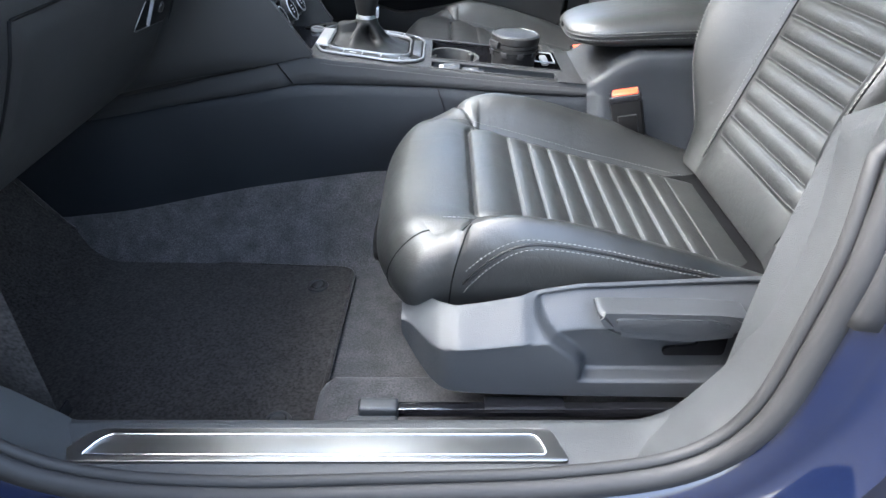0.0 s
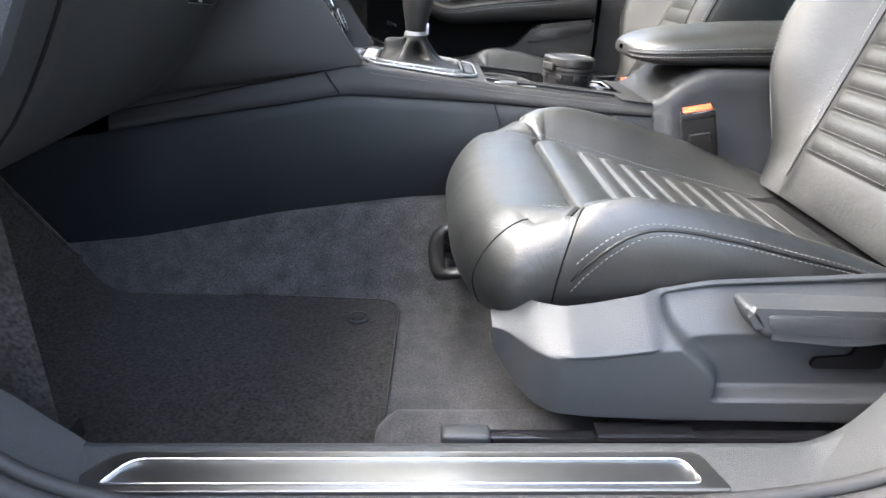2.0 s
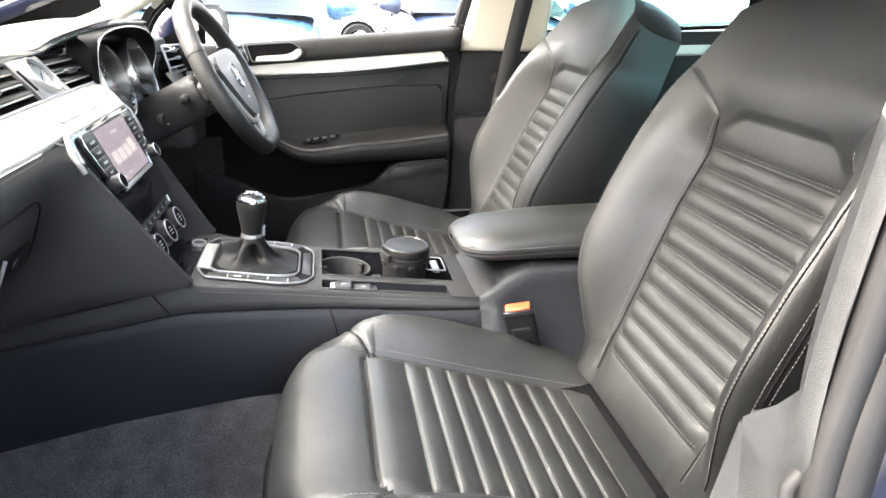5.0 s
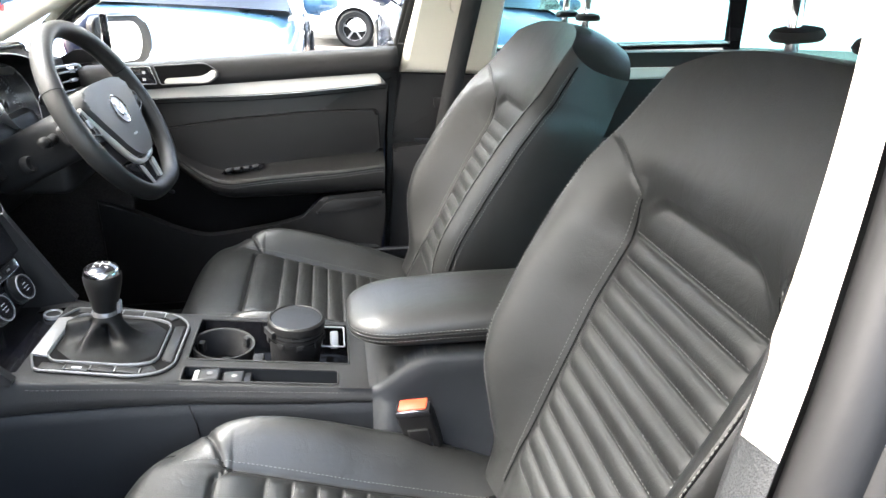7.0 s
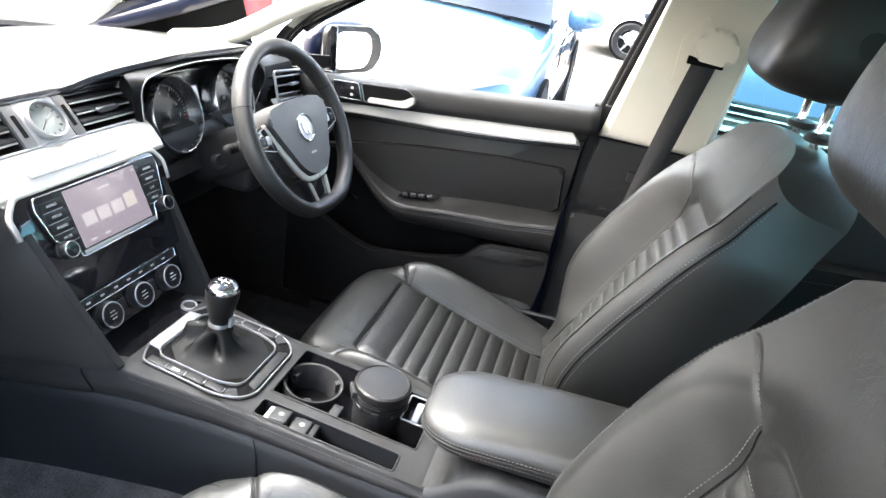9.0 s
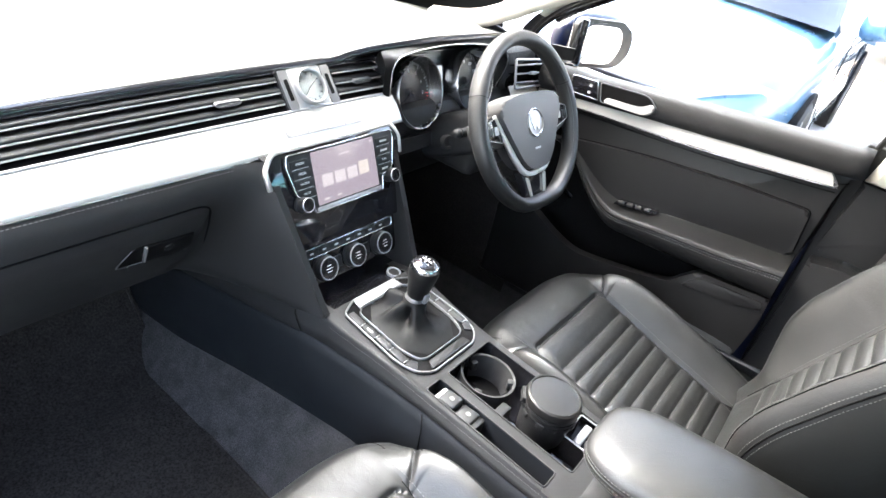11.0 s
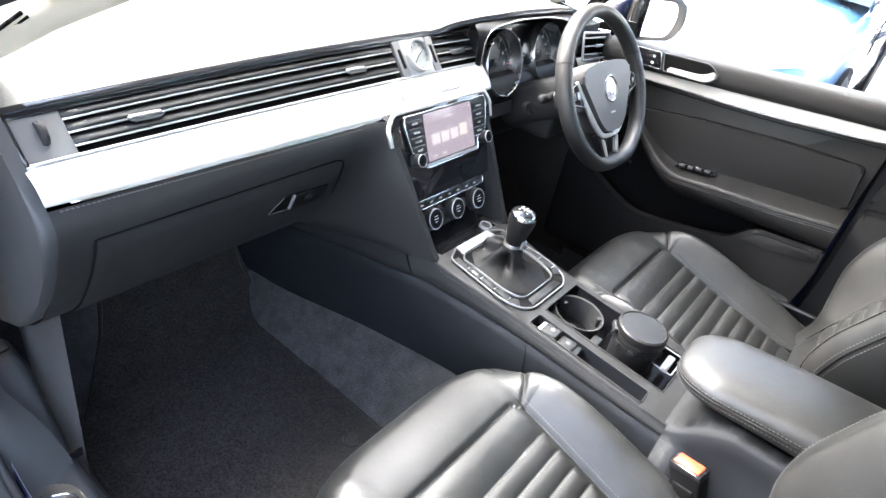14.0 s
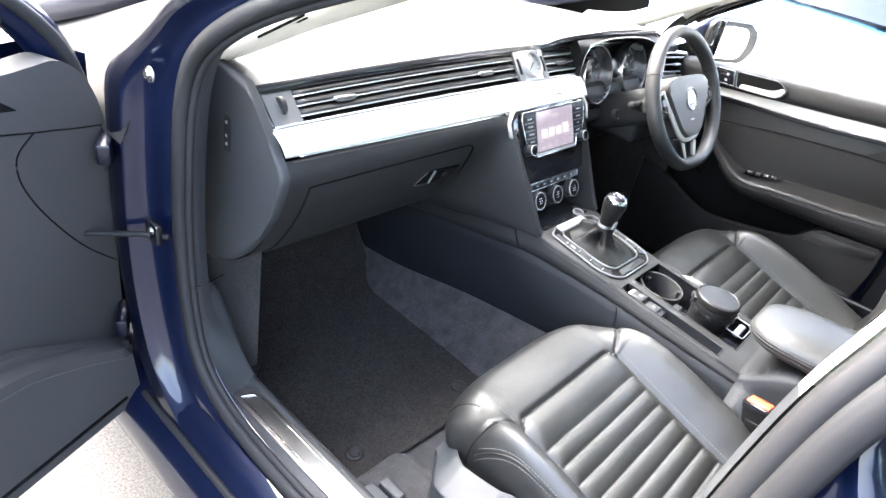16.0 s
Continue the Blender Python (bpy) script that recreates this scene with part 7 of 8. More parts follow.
column = thing("steering_column", "black plastic steering column shroud with stalks and ignition", "steering column")
cs = [(-0.075, -0.045), (0.075, -0.045), (0.085, 0.0), (0.06, 0.045), (-0.06, 0.045), (-0.085, 0.0)]
local_prism("shroud", round_poly(cs, 0.02), SW, 0.17, PLASTIC, column, bevel=0.015, d0=-0.225, seg=3)
box("shroud_lower", -0.42, -0.28, 0.33, 0.48, 0.76, 0.85, PLASTIC, column, bevel=0.02, seg=3)
for sg in (-1, 1):
    st = curve_through([SW @ Vector((sg * 0.06, 0.012, -0.085)), SW @ Vector((sg * 0.105, 0.006, -0.080)), SW @ Vector((sg * 0.138, 0.008, -0.070))], 12)
    tube("stalk", st, 0.007, PLASTIC, column, k=12, scale=[1 + 0.5 * (k / 11) for k in range(12)])
    e = Vector(st[-1])
    dirv = (Vector(st[-1]) - Vector(st[-3])).normalized()
    tube("stalk_tip", [e - dirv * 0.012, e + dirv * 0.004, e + dirv * 0.016], 0.0085, PLASTIC, column, k=16)
im = face_pose((-0.330, 0.300, 0.832), (0.25, 0.9, 0), (-0.35, 0, 0.93))
lathe("ignition_ring", [(0.015, -0.01), (0.015, 0.0), (0.013, 0.003), (0.010, 0.002), (0.009, -0.003), (0.0, -0.003)], im, RUBBER, column, "round ignition switch", k=24)

# ---- doors ----
def open_door(name, label, place, group):
    """The front passenger's door: r runs back from the hinge edge, w inwards from the outer skin, z up."""
    d = thing(name, label, "car door", group=group)

    def pl(nm, poly, w0, depth, mat, parent=d, lab="", bevel=0.0, seg=2):
        return prism(nm, poly, lambda r, z, k: place(r, w0 + k, z), depth, mat, parent, lab, bevel, seg)
    base = round_poly([(0.008, 0.29), (0.9, 0.35), (0.96, 0.48), (0.97, 0.70), (1.0, 1.005), (0.166, 0.974), (0.078, 0.981), (0.040, 0.955), (0.016, 0.912), (0.004, 0.862)], [0.02, 0.05, 0.03, 0.02, 0.02, 0.05, 0.02, 0.03, 0.03, 0.03])
    # panel, pocket and ledge carry the daylight in their lighter grey
    pl("panel", base, 0.12, 0.045, LIT_DOOR_PLASTIC, d, "dark grained door panel", bevel=0.008)
    path = [place(r, 0.155, z) for r, z in zip(np.linspace(0.30, 1.0, 30), np.linspace(0.957, 1.005, 30))]
    sweep("shoulder", path, np.array([(0.034, -0.028), (0.038, -0.012), (0.032, 0.006), (0.012, 0.013), (-0.03, 0.012), (-0.05, 0.0), (-0.05, -0.04)]) * np.array((-1, 1)), DASH_SOFT, d, "soft black door shoulder")
    tube("panel_seam", [place(r, 0.1652, z) for r, z in curve_through([(0.004, 0.862), (0.06, 0.872), (0.131, 0.887), (0.30, 0.915), (0.95, 0.975)], 30)], 0.0014, DARK, d, k=6)
    tube("panel_seam", [place(r, 0.1652, z) for r, z in curve_through([(0.131, 0.887), (0.160, 0.865), (0.166, 0.838), (0.156, 0.800), (0.126, 0.744), (0.072, 0.669), (0.011, 0.608)], 40)], 0.0014, DARK, d, k=6)
    pl("mirror_switch_recess", round_poly([(0.150, 0.925), (0.22, 0.935), (0.22, 0.965), (0.19, 0.955)], 0.004), 0.160, 0.006, DARK, d)
    pl("pocket", round_poly([(0.030, 0.315), (0.048, 0.455), (0.15, 0.510), (0.243, 0.552), (0.30, 0.562), (0.60, 0.60), (0.95, 0.66), (0.95, 0.42), (0.90, 0.37), (0.20, 0.325)], [0.03, 0.02, 0.05, 0.05, 0.05, 0.05, 0.02, 0.05, 0.05, 0.05], 5), 0.150, 0.066, LIT_DOOR_PLASTIC, d, "dark plastic door pocket", bevel=0.016, seg=4)
    dashes("stitching", [[place(r, 0.2165, z) for r, z in curve_through([(0.060, 0.437), (0.15, 0.488), (0.243, 0.530), (0.30, 0.54), (0.6, 0.58), (0.94, 0.64)], 60)]], THREAD, d)
    tube("pocket_slot", [place(r, 0.2165, z) for r, z in ((0.07, 0.345), (0.2, 0.352), (0.5, 0.37), (0.9, 0.40))], 0.004, DARK, d, k=6)
    pl("ledge", round_poly([(0.012, 0.43), (0.16, 0.52), (0.24, 0.57), (0.6, 0.62), (0.95, 0.68), (0.95, 0.60), (0.3, 0.52), (0.02, 0.38)], [0.01, 0.05, 0.05, 0.05, 0.01, 0.01, 0.02, 0.01]), 0.150, 0.036, LIT_DOOR_PLASTIC, d, "padded armrest ledge", bevel=0.018, seg=4)
    return d


# the closed door on the driver's side; its trim faces the cabin
driver_door = thing("driver_door", "closed driver's door with black panel and silver strip", "car door", group="front doors")


def dd(name, poly, y0, depth, mat, parent=driver_door, label="", bevel=0.0, seg=2):
    """An outline (x, z) that stands out from y0 towards the cabin."""
    return prism(name, poly, lambda x, z, k: (x, y0 - k, z), depth, mat, parent, label, bevel, seg)


# near-black plate paints the shade inside the door pocket
dd("back_plate", round_poly([(-0.40, 0.34), (0.28, 0.36), (0.322, 0.47), (0.338, 0.60), (0.335, 0.76), (0.342, 0.90), (0.356, 0.985), (-0.30, 0.945), (-0.40, 0.93)], [0.02, 0.04, 0.03, 0.03, 0.03, 0.03, 0.01, 0.01, 0.02]), 0.790, 0.012, DARK, label="dark back of the door panel")
dd("panel", round_poly([(-0.40, 0.93), (-0.30, 0.945), (0.356, 0.985), (0.342, 0.90), (0.335, 0.76), (0.334, 0.668), (0.219, 0.664), (0.075, 0.655), (-0.03, 0.648), (-0.10, 0.660), (-0.155, 0.700), (-0.215, 0.760), (-0.27, 0.815), (-0.34, 0.856), (-0.40, 0.88)][::-1], 0.005), 0.779, 0.062, LEATHER_TRIM, label="black leatherette door panel", bevel=0.003)
sweep("shoulder", [(x, 0.730, z) for x, z in zip(np.linspace(-0.365, 0.366, 30), np.linspace(0.932, 1.002, 30))], np.array([(0.030, -0.045), (0.036, -0.028), (0.037, -0.012), (0.031, 0.006), (0.012, 0.013), (-0.03, 0.012), (-0.05, 0.0), (-0.05, -0.04)]), DASH_SOFT, driver_door, "soft black door shoulder")
tube("shoulder_seam", curve_through([(0.330, 0.7135, 0.931), (0.345, 0.7135, 0.936), (0.352, 0.715, 0.940)], 10), 0.0012, DARK, driver_door, k=6)
strip_low = [(-0.36, 0.866), (-0.21, 0.880), (0.0, 0.892), (0.137, 0.904), (0.338, 0.928)]
dd("silver_strip", round_poly(strip_low + [(0.318, 0.948), (0.298, 0.962), (0.13, 0.942), (-0.013, 0.934), (-0.060, 0.928), (-0.075, 0.916), (-0.19, 0.910), (-0.36, 0.898)], [0, 0.02, 0.02, 0.02, 0.003, 0.006, 0.012, 0.02, 0.03, 0.01, 0.008, 0.02, 0]), 0.735, 0.031, SILVER, label="satin silver trim strip", bevel=0.008, seg=3)
tube("strip_bead", [(x, 0.7050, z - 0.0025) for x, z in curve_through(strip_low, 24)], 0.0014, CHROME, driver_door, "thin chrome bead", k=6)
tube("panel_seam", [(x, 0.7160, z - 0.015) for x, z in curve_through(strip_low, 24)], 0.0010, DARK, driver_door, k=6)
# inner handle in its recess, and the lock keys
recess = round_poly([(-0.188, 0.914), (-0.078, 0.920), (-0.052, 0.942), (-0.082, 0.966), (-0.200, 0.956)], [0.006, 0.012, 0.014, 0.014, 0.006])
# solid block, not a hollow: the recess's shade is its colour
hr = dd("handle_recess", recess, 0.716, 0.0265, DARK, label="black handle recess")
tube("recess_rim", [(x, 0.6893, z) for x, z in recess], 0.0014, FRAME, hr, "satin rim", closed=True, k=6)
dd("handle", round_poly([(-0.180, 0.917), (-0.080, 0.922), (-0.057, 0.941), (-0.068, 0.953), (-0.092, 0.936), (-0.176, 0.9285)], [0.004, 0.012, 0.01, 0.008, 0.014, 0.006]), 0.698, 0.014, SILVER, label="satin chrome inner handle", bevel=0.005, seg=3)
lock = round_poly([(-0.272, 0.912), (-0.196, 0.915), (-0.208, 0.954), (-0.272, 0.950)], 0.004)
lk = dd("lock_keys", lock, 0.716, 0.0262, GLOSS, label="gloss black lock key panel", bevel=0.002)
tube("lock_rim", [(x, 0.6903, z) for x, z in lock], 0.0016, CHROME, lk, "thin chrome rim", closed=True, k=6)
for q in range(2):
    dd("lock_mark", [(-0.226, 0.922 + 0.016 * q), (-0.219, 0.922 + 0.016 * q), (-0.219, 0.928 + 0.016 * q), (-0.226, 0.928 + 0.016 * q)], 0.6897, 0.0003, GREY_PRINT, lk)
# padded insert
ins = round_poly([(-0.30, 0.782), (-0.197, 0.806), (-0.046, 0.830), (0.15, 0.852), (0.318, 0.860), (0.326, 0.752), (0.182, 0.740), (0.039, 0.720), (-0.07, 0.698), (-0.13, 0.716), (-0.20, 0.762)], [0.0, 0.03, 0.03, 0.03, 0.012, 0.012, 0.03, 0.03, 0.03, 0.03, 0.03], 5)
dd("padded_insert", ins, 0.7175, 0.013, LEATHER_TRIM, label="black leatherette insert", bevel=0.009, seg=5)
tube("insert_seam", [(x, 0.7165, z) for x, z in ins], 0.0028, DARK, driver_door, "dark seam round the insert", closed=True, k=6)
# armrest: a band that sweeps down from the front and widens
AR_X = [-0.34, -0.27, -0.215, -0.155, -0.10, -0.055, 0.064, 0.205, 0.334]
rows, st, st2 = [], [], []
for x in np.linspace(-0.34, 0.334, 90):
    zi = float(soft(x, AR_X, [0.880, 0.845, 0.800, 0.748, 0.716, 0.703, 0.729, 0.746, 0.757], 0.02))
    ze = float(soft(x, AR_X, [0.872, 0.835, 0.782, 0.727, 0.693, 0.684, 0.702, 0.714, 0.732], 0.02))
    ye = float(soft(x, AR_X, [0.712, 0.708, 0.700, 0.688, 0.670, 0.656, 0.648, 0.648, 0.650], 0.02))
    zb = float(soft(x, AR_X, [0.850, 0.808, 0.752, 0.692, 0.654, 0.641, 0.648, 0.657, 0.663], 0.02))
    yb = ye + 0.008
    mid = np.array((x, (0.7165 + ye) / 2, zi * 0.45 + ze * 0.55))
    rows.append([(x, 0.7168, zi + 0.004), (x, 0.713, zi), tuple(mid), (x, ye + 0.009, ze + 0.0045), (x, ye + 0.003, ze + 0.002), (x, ye, ze - 0.004), (x, ye - 0.0015, (ze * 2 + zb) / 3), (x, ye + 0.001, (ze + zb * 2) / 3), (x, yb, zb + 0.005), (x, yb + 0.008, zb), (x, 0.774, zb + 0.004)])
    st.append((x, ye - 0.0012, ze - 0.008))
    st2.append((x, ye + 0.0016, ze + 0.0030))
grid("armrest", rows, LEATHER_TRIM, driver_door, "padded black armrest")
dashes("stitching", [st[14:], [(x, y - 0.0004, z - 0.006) for x, y, z in st[14:]]], THREAD, driver_door, r=0.0005)
tube("armrest_seam", [(x, y, z + 0.0035) for x, y, z in st[6:]], 0.0011, DARK, driver_door, k=6)
grid("armrest_end", [rows[-1][:6], [(0.334, 0.7165, z) for z in np.linspace(0.761, 0.668, 6)]], LEATHER_TRIM, driver_door)
sk = dd("window_switches", round_poly([(-0.072, 0.696), (0.030, 0.712), (0.036, 0.724), (-0.060, 0.711)], 0.004), 0.706, 0.017, GLOSS, label="window switch panel", bevel=0.003)
for q in range(4):
    c = (-0.052 + 0.022 * q, 0.6875, 0.706 + 0.0034 * q)
    box("switch", -0.008, 0.008, -0.007, 0.007, -0.003, 0.006, BUTTON, sk, bevel=0.003, turn=Matrix.Translation(c) @ pose(0, 0, 0, -35, -9, 0))
# the deep pocket and its rim
lip = [(-0.36, 0.640), (-0.249, 0.597), (-0.193, 0.567), (-0.122, 0.543), (-0.058, 0.550), (0.064, 0.573), (0.127, 0.592), (0.144, 0.612), (0.178, 0.648), (0.335, 0.664), (0.338, 0.60), (0.322, 0.47), (0.28, 0.37), (-0.36, 0.35)]
dd("pocket", round_poly(lip, [0, 0.03, 0.03, 0.03, 0.03, 0.03, 0.02, 0.01, 0.015, 0.006, 0.02, 0.03, 0.04, 0], 4), 0.682, 0.026, LEATHER_TRIM, label="dark plastic door pocket", bevel=0.010, seg=4)
dd("pocket_pull", round_poly([(0.154, 0.600), (0.190, 0.638), (0.326, 0.651), (0.328, 0.628), (0.245, 0.612)], [0.01, 0.012, 0.006, 0.01, 0.02], 4), 0.6565, 0.0035, LEATHER_TRIM, label="shallow moulded grip", bevel=0.0028, seg=3)
dd("pocket_switch", round_poly([(-0.232, 0.640), (-0.205, 0.630), (-0.207, 0.618), (-0.234, 0.627)], 0.003), 0.779, 0.006, GLOSS, label="small black switch", bevel=0.002)
gp = [(0.24, 0.95), (0.968, 1.0), (0.980, 1.05), (1.005, 1.15), (1.045, 1.33), (0.84, 1.36), (0.62, 1.28), (0.45, 1.195), (0.25, 1.07)]
pane = prism("door_window", gp, lambda r, z, d: (-0.60 + r, 0.805 - 0.36 * (z - 0.97) + d, z), 0.004, CLEAR, driver_door, "clear side window")
pane.visible_shadow = False
tube("window_frame", [(-0.60 + r, 0.81 - 0.36 * (z - 0.97), z) for r, z in ((0.960, 0.985), (0.968, 1.0), (0.980, 1.05), (1.005, 1.15), (1.045, 1.30))], 0.011, RUBBER, driver_door)
tube("window_frame", [(-0.60 + r, 0.81 - 0.36 * (z - 0.97), z) for r, z in ((1.048, 1.345), (0.84, 1.365), (0.62, 1.285), (0.45, 1.20), (0.25, 1.078), (0.20, 1.04))], 0.011, GLOSS, driver_door)
tube("window_post", [(-0.325, 0.80, 0.95), (-0.318, 0.775, 1.06)], 0.009, GLOSS, driver_door, "black window post")
prism("sail", [(0.12, 0.93), (0.28, 0.955), (0.28, 0.985), (0.20, 0.975)], lambda r, z, d: (-0.60 + r, 0.79 + d, z), 0.01, PLASTIC, driver_door, "black mirror sail")

# outside mirror
mir = thing("door_mirror", "blue and black door mirror on the driver's door", "door mirror")
n, m = 20, 32
P = []
for i in range(n):
    a = math.pi * (i / (n - 1) - 0.5)
    row = []
    for j in range(m):
        b = 2 * math.pi * j / m
        def se(v, e): return math.copysign(abs(v) ** e, v)
        X, Y, Z = math.cos(a) * se(math.cos(b), 0.7), se(math.cos(a), 0.7) * se(math.sin(b), 0.8), math.sin(a)
        fore, lat = -0.045 + 0.075 * X * (0.55 if X > 0 else 1.0), 0.115 * Y
        row.append((-0.335 + 0.91 * fore + 0.42 * lat, 0.955 - 0.42 * fore + 0.91 * lat, 0.982 + 0.072 * se(Z, 0.7)))
    P.append(row)
grid("shell", P, PAINT, mir, "blue painted shell", close_m=True)
MM = face_pose((-0.335, 0.955, 0.982), (0.42, 0.91, 0), (0, 0, 1))
local_prism("bezel", round_poly([(-0.112, -0.064), (0.090, -0.060), (0.108, 0.01), (0.075, 0.064), (-0.10, 0.066)], [0.03, 0.05, 0.06, 0.06, 0.03], 6), MM, 0.022, CASING, mir, "black bezel", bevel=0.008, d0=-0.012, seg=3)
local_prism("mirror_glass", round_poly([(-0.090, -0.050), (0.046, -0.048), (0.064, 0.008), (0.044, 0.050), (-0.082, 0.052)], [0.04, 0.05, 0.05, 0.05, 0.04], 6), MM, 0.002, MIRROR, mir, "mirror glass", d0=0.0108)
box("arm", -0.40, -0.345, 0.79, 0.90, 0.925, 0.955, GLOSS, mir, bevel=0.01)

# passenger's door, swung open
TH = radians(66)
HINGE = Vector((-0.615, -0.905, 0))
DIR = Vector((math.cos(TH), -math.sin(TH), 0))
INW = Vector((math.sin(TH), math.cos(TH), 0))


def open_place(r, w, z):
    p = HINGE + DIR * (r - 0.06) + INW * (w - 0.16)
    return (p.x, p.y, z)


pdoor = open_door("passenger_door", "open passenger's door with black inner panel and blue edge", open_place, "front doors")
zs = [0.30, 0.40, 0.5, 0.66, 0.80, 0.90, 0.965]
grid("outer_skin", [[open_place(r, w0, z) for z, w0 in zip(zs, (0.03, 0.0, 0.0, 0.005, 0.0, 0.01, 0.04))] for r in np.linspace(-0.012, 1.06, 20)], PAINT, pdoor, "blue painted door skin")
grid("door_end", [[open_place(0.0, w, z) for z in zs] for w in (0.0, 0.03, 0.10, 0.135)], PAINT, pdoor, "blue painted door edge")
grid("door_bottom", [[open_place(r, w, 0.30 + 0.04 * (w > 0.06)) for w in (0.0, 0.04, 0.10, 0.16)] for r in np.linspace(0.04, 1.05, 10)], PAINT, pdoor)
tube("bottom_seal", [open_place(r, 0.165, 0.335 + 0.02 * r) for r in np.linspace(0.05, 1.0, 20)], 0.009, RUBBER, pdoor, "black rubber seal")
tube("edge_seal", curve_through([open_place(-0.002, 0.125, z) for z in (0.34, 0.5, 0.7, 0.86)] + [open_place(0.02, 0.125, 0.95), open_place(0.07, 0.12, 1.0)], 30), 0.007, RUBBER, pdoor)
fr = curve_through([open_place(0.012, 0.112, 0.80), open_place(0.016, 0.110, 0.90), open_place(0.045, 0.100, 0.985), open_place(0.11, 0.085, 1.055), open_place(0.22, 0.062, 1.125), open_place(0.45, 0.02, 1.25), open_place(0.75, -0.03, 1.37)], 40)
sweep("window_frame", fr, np.array([(0.030, 0.020), (0.012, 0.030), (-0.014, 0.030), (-0.034, 0.018), (-0.034, -0.016), (0.0, -0.026), (0.030, -0.018)]), PAINT, pdoor, "blue window frame")
tube("frame_seal", [Vector(p) + INW * 0.034 + Vector((0, 0, 0.004)) for p in fr], 0.010, RUBBER, pdoor, "black frame seal")
tube("inner_frame_seal", [Vector(p) + INW * 0.020 + DIR * 0.026 - Vector((0, 0, 0.016)) for p in fr[10:]], 0.011, RUBBER, pdoor, "black glass run seal")
pg = [(0.17, 0.985), (1.0, 1.02), (1.0, 1.3), (0.7, 1.34), (0.42, 1.21), (0.22, 1.09)]
pane = prism("door_window", pg, lambda r, z, d: open_place(r, 0.075 - 0.33 * (z - 0.97) + d, z), 0.004, CLEAR, pdoor, "clear side window")
pane.visible_shadow = False
# hinges, in paint darkened for the door gap's shade, and check strap
for z in (0.84, 0.50):
    hg = box("hinge", -0.030, 0.040, -0.022, 0.0, -0.018, 0.018, SHADED_PAINT, pdoor, "blue painted hinge", bevel=0.006, turn=Matrix.Translation((-0.600, -0.855, z)) @ pose(0, 0, 0, 0, 0, -30))
strap = thing("check_strap", "black steel door check strap with bolted bracket", "door check")
tube("strap_arm", [(-0.505, -0.822, 0.712), (-0.545, -0.850, 0.705), (-0.60, -0.900, 0.692), (-0.64, -0.945, 0.682)], 0.005, PLASTIC, strap, k=8)
lathe("strap_bolt", [(0.0, 0.010), (0.006, 0.010), (0.0065, 0.005), (0.012, 0.004), (0.013, 0.0)], pose(-0.520, -0.836, 0.722, 90, 0, 0), STEEL, strap, k=18)
for bx, bz in ((-0.502, 0.985), ):
    bolt = lathe("post_bolt", [(0.0, 0.007), (0.006, 0.007), (0.0065, 0.003), (0.011, 0.0025), (0.012, 0.0)], pose(bx, -0.838, bz, 90, 0, 0), STEEL, body, "steel bolt in the door post", k=18)
box("strap_bracket", -0.545, -0.505, -0.842, -0.830, 0.698, 0.735, GLOSS, strap, bevel=0.004)

# ---- seat belts ----
def belt(side):
    b = thing("seat_belt", "black seat belt hanging from a cream pillar guide", "seat belt", group="seat belts")
    cl = curve_through([(0.535, side * 0.632, 1.165), (0.522, side * 0.645, 1.08), (0.506, side * 0.668, 0.96), (0.495, side * 0.690, 0.86), (0.485, side * 0.712, 0.74), (0.48, side * 0.712, 0.55)], 30)
    rows = []
    for c in cl:
        rows.append([(c[0] + dx, c[1] + dy * side, c[2] - 0.1 * dx) for dx, dy in ((-0.0235, -0.0006), (0, -0.0012), (0.0235, -0.0006), (0.0235, 0.0006), (0, 0.0006), (-0.0235, 0.0006))])
    grid("webbing", rows, WEBBING, b, close_m=True)
    gd = round_poly([(-0.042, -0.020), (0.034, -0.026), (0.046, -0.004), (0.036, 0.036), (-0.002, 0.052), (-0.036, 0.030)], 0.018, 5)
    prism("guide", gd, lambda x, z, d: (0.545 + x, side * (0.665 - d), 1.185 + z), 0.040, CREAM, b, "cream belt guide", bevel=0.012, seg=4)
    prism("guide_recess", round_poly([(0.47, 1.03 + 0.07), (0.50, 1.10), (0.52, 1.22), (0.50, 1.25), (0.465, 1.20)], 0.01), lambda x, z, d: (x + 0.015, side * (0.684 - 0.28 * (z - 1.1) - d), z), 0.022, CREAM, b, bevel=0.006)
    prism("guide_slot", round_poly([(-0.04, -0.028), (0.03, -0.028), (0.03, -0.018), (-0.04, -0.012)], 0.003), lambda x, z, d: (0.540 + x, side * (0.640 - d), 1.182 + z), 0.012, DARK, b)
    tg = face_pose((0.492, side * 0.690, 0.885), (1, 0, 0), (0, -side * 0.2, 1))
    local_prism("tongue", round_poly([(-0.034, -0.012), (0.030, -0.012), (0.030, 0.012), (-0.034, 0.012)], 0.005), tg, 0.010, PLASTIC, b, "black tongue", bevel=0.003, d0=-0.005)
    local_prism("tongue_plate", round_poly([(-0.012, -0.040), (0.012, -0.040), (0.012, -0.012), (-0.012, -0.012)], 0.003), tg, 0.003, CHROME, b, d0=-0.0015)
    return b


belt(1)
belt(-1)

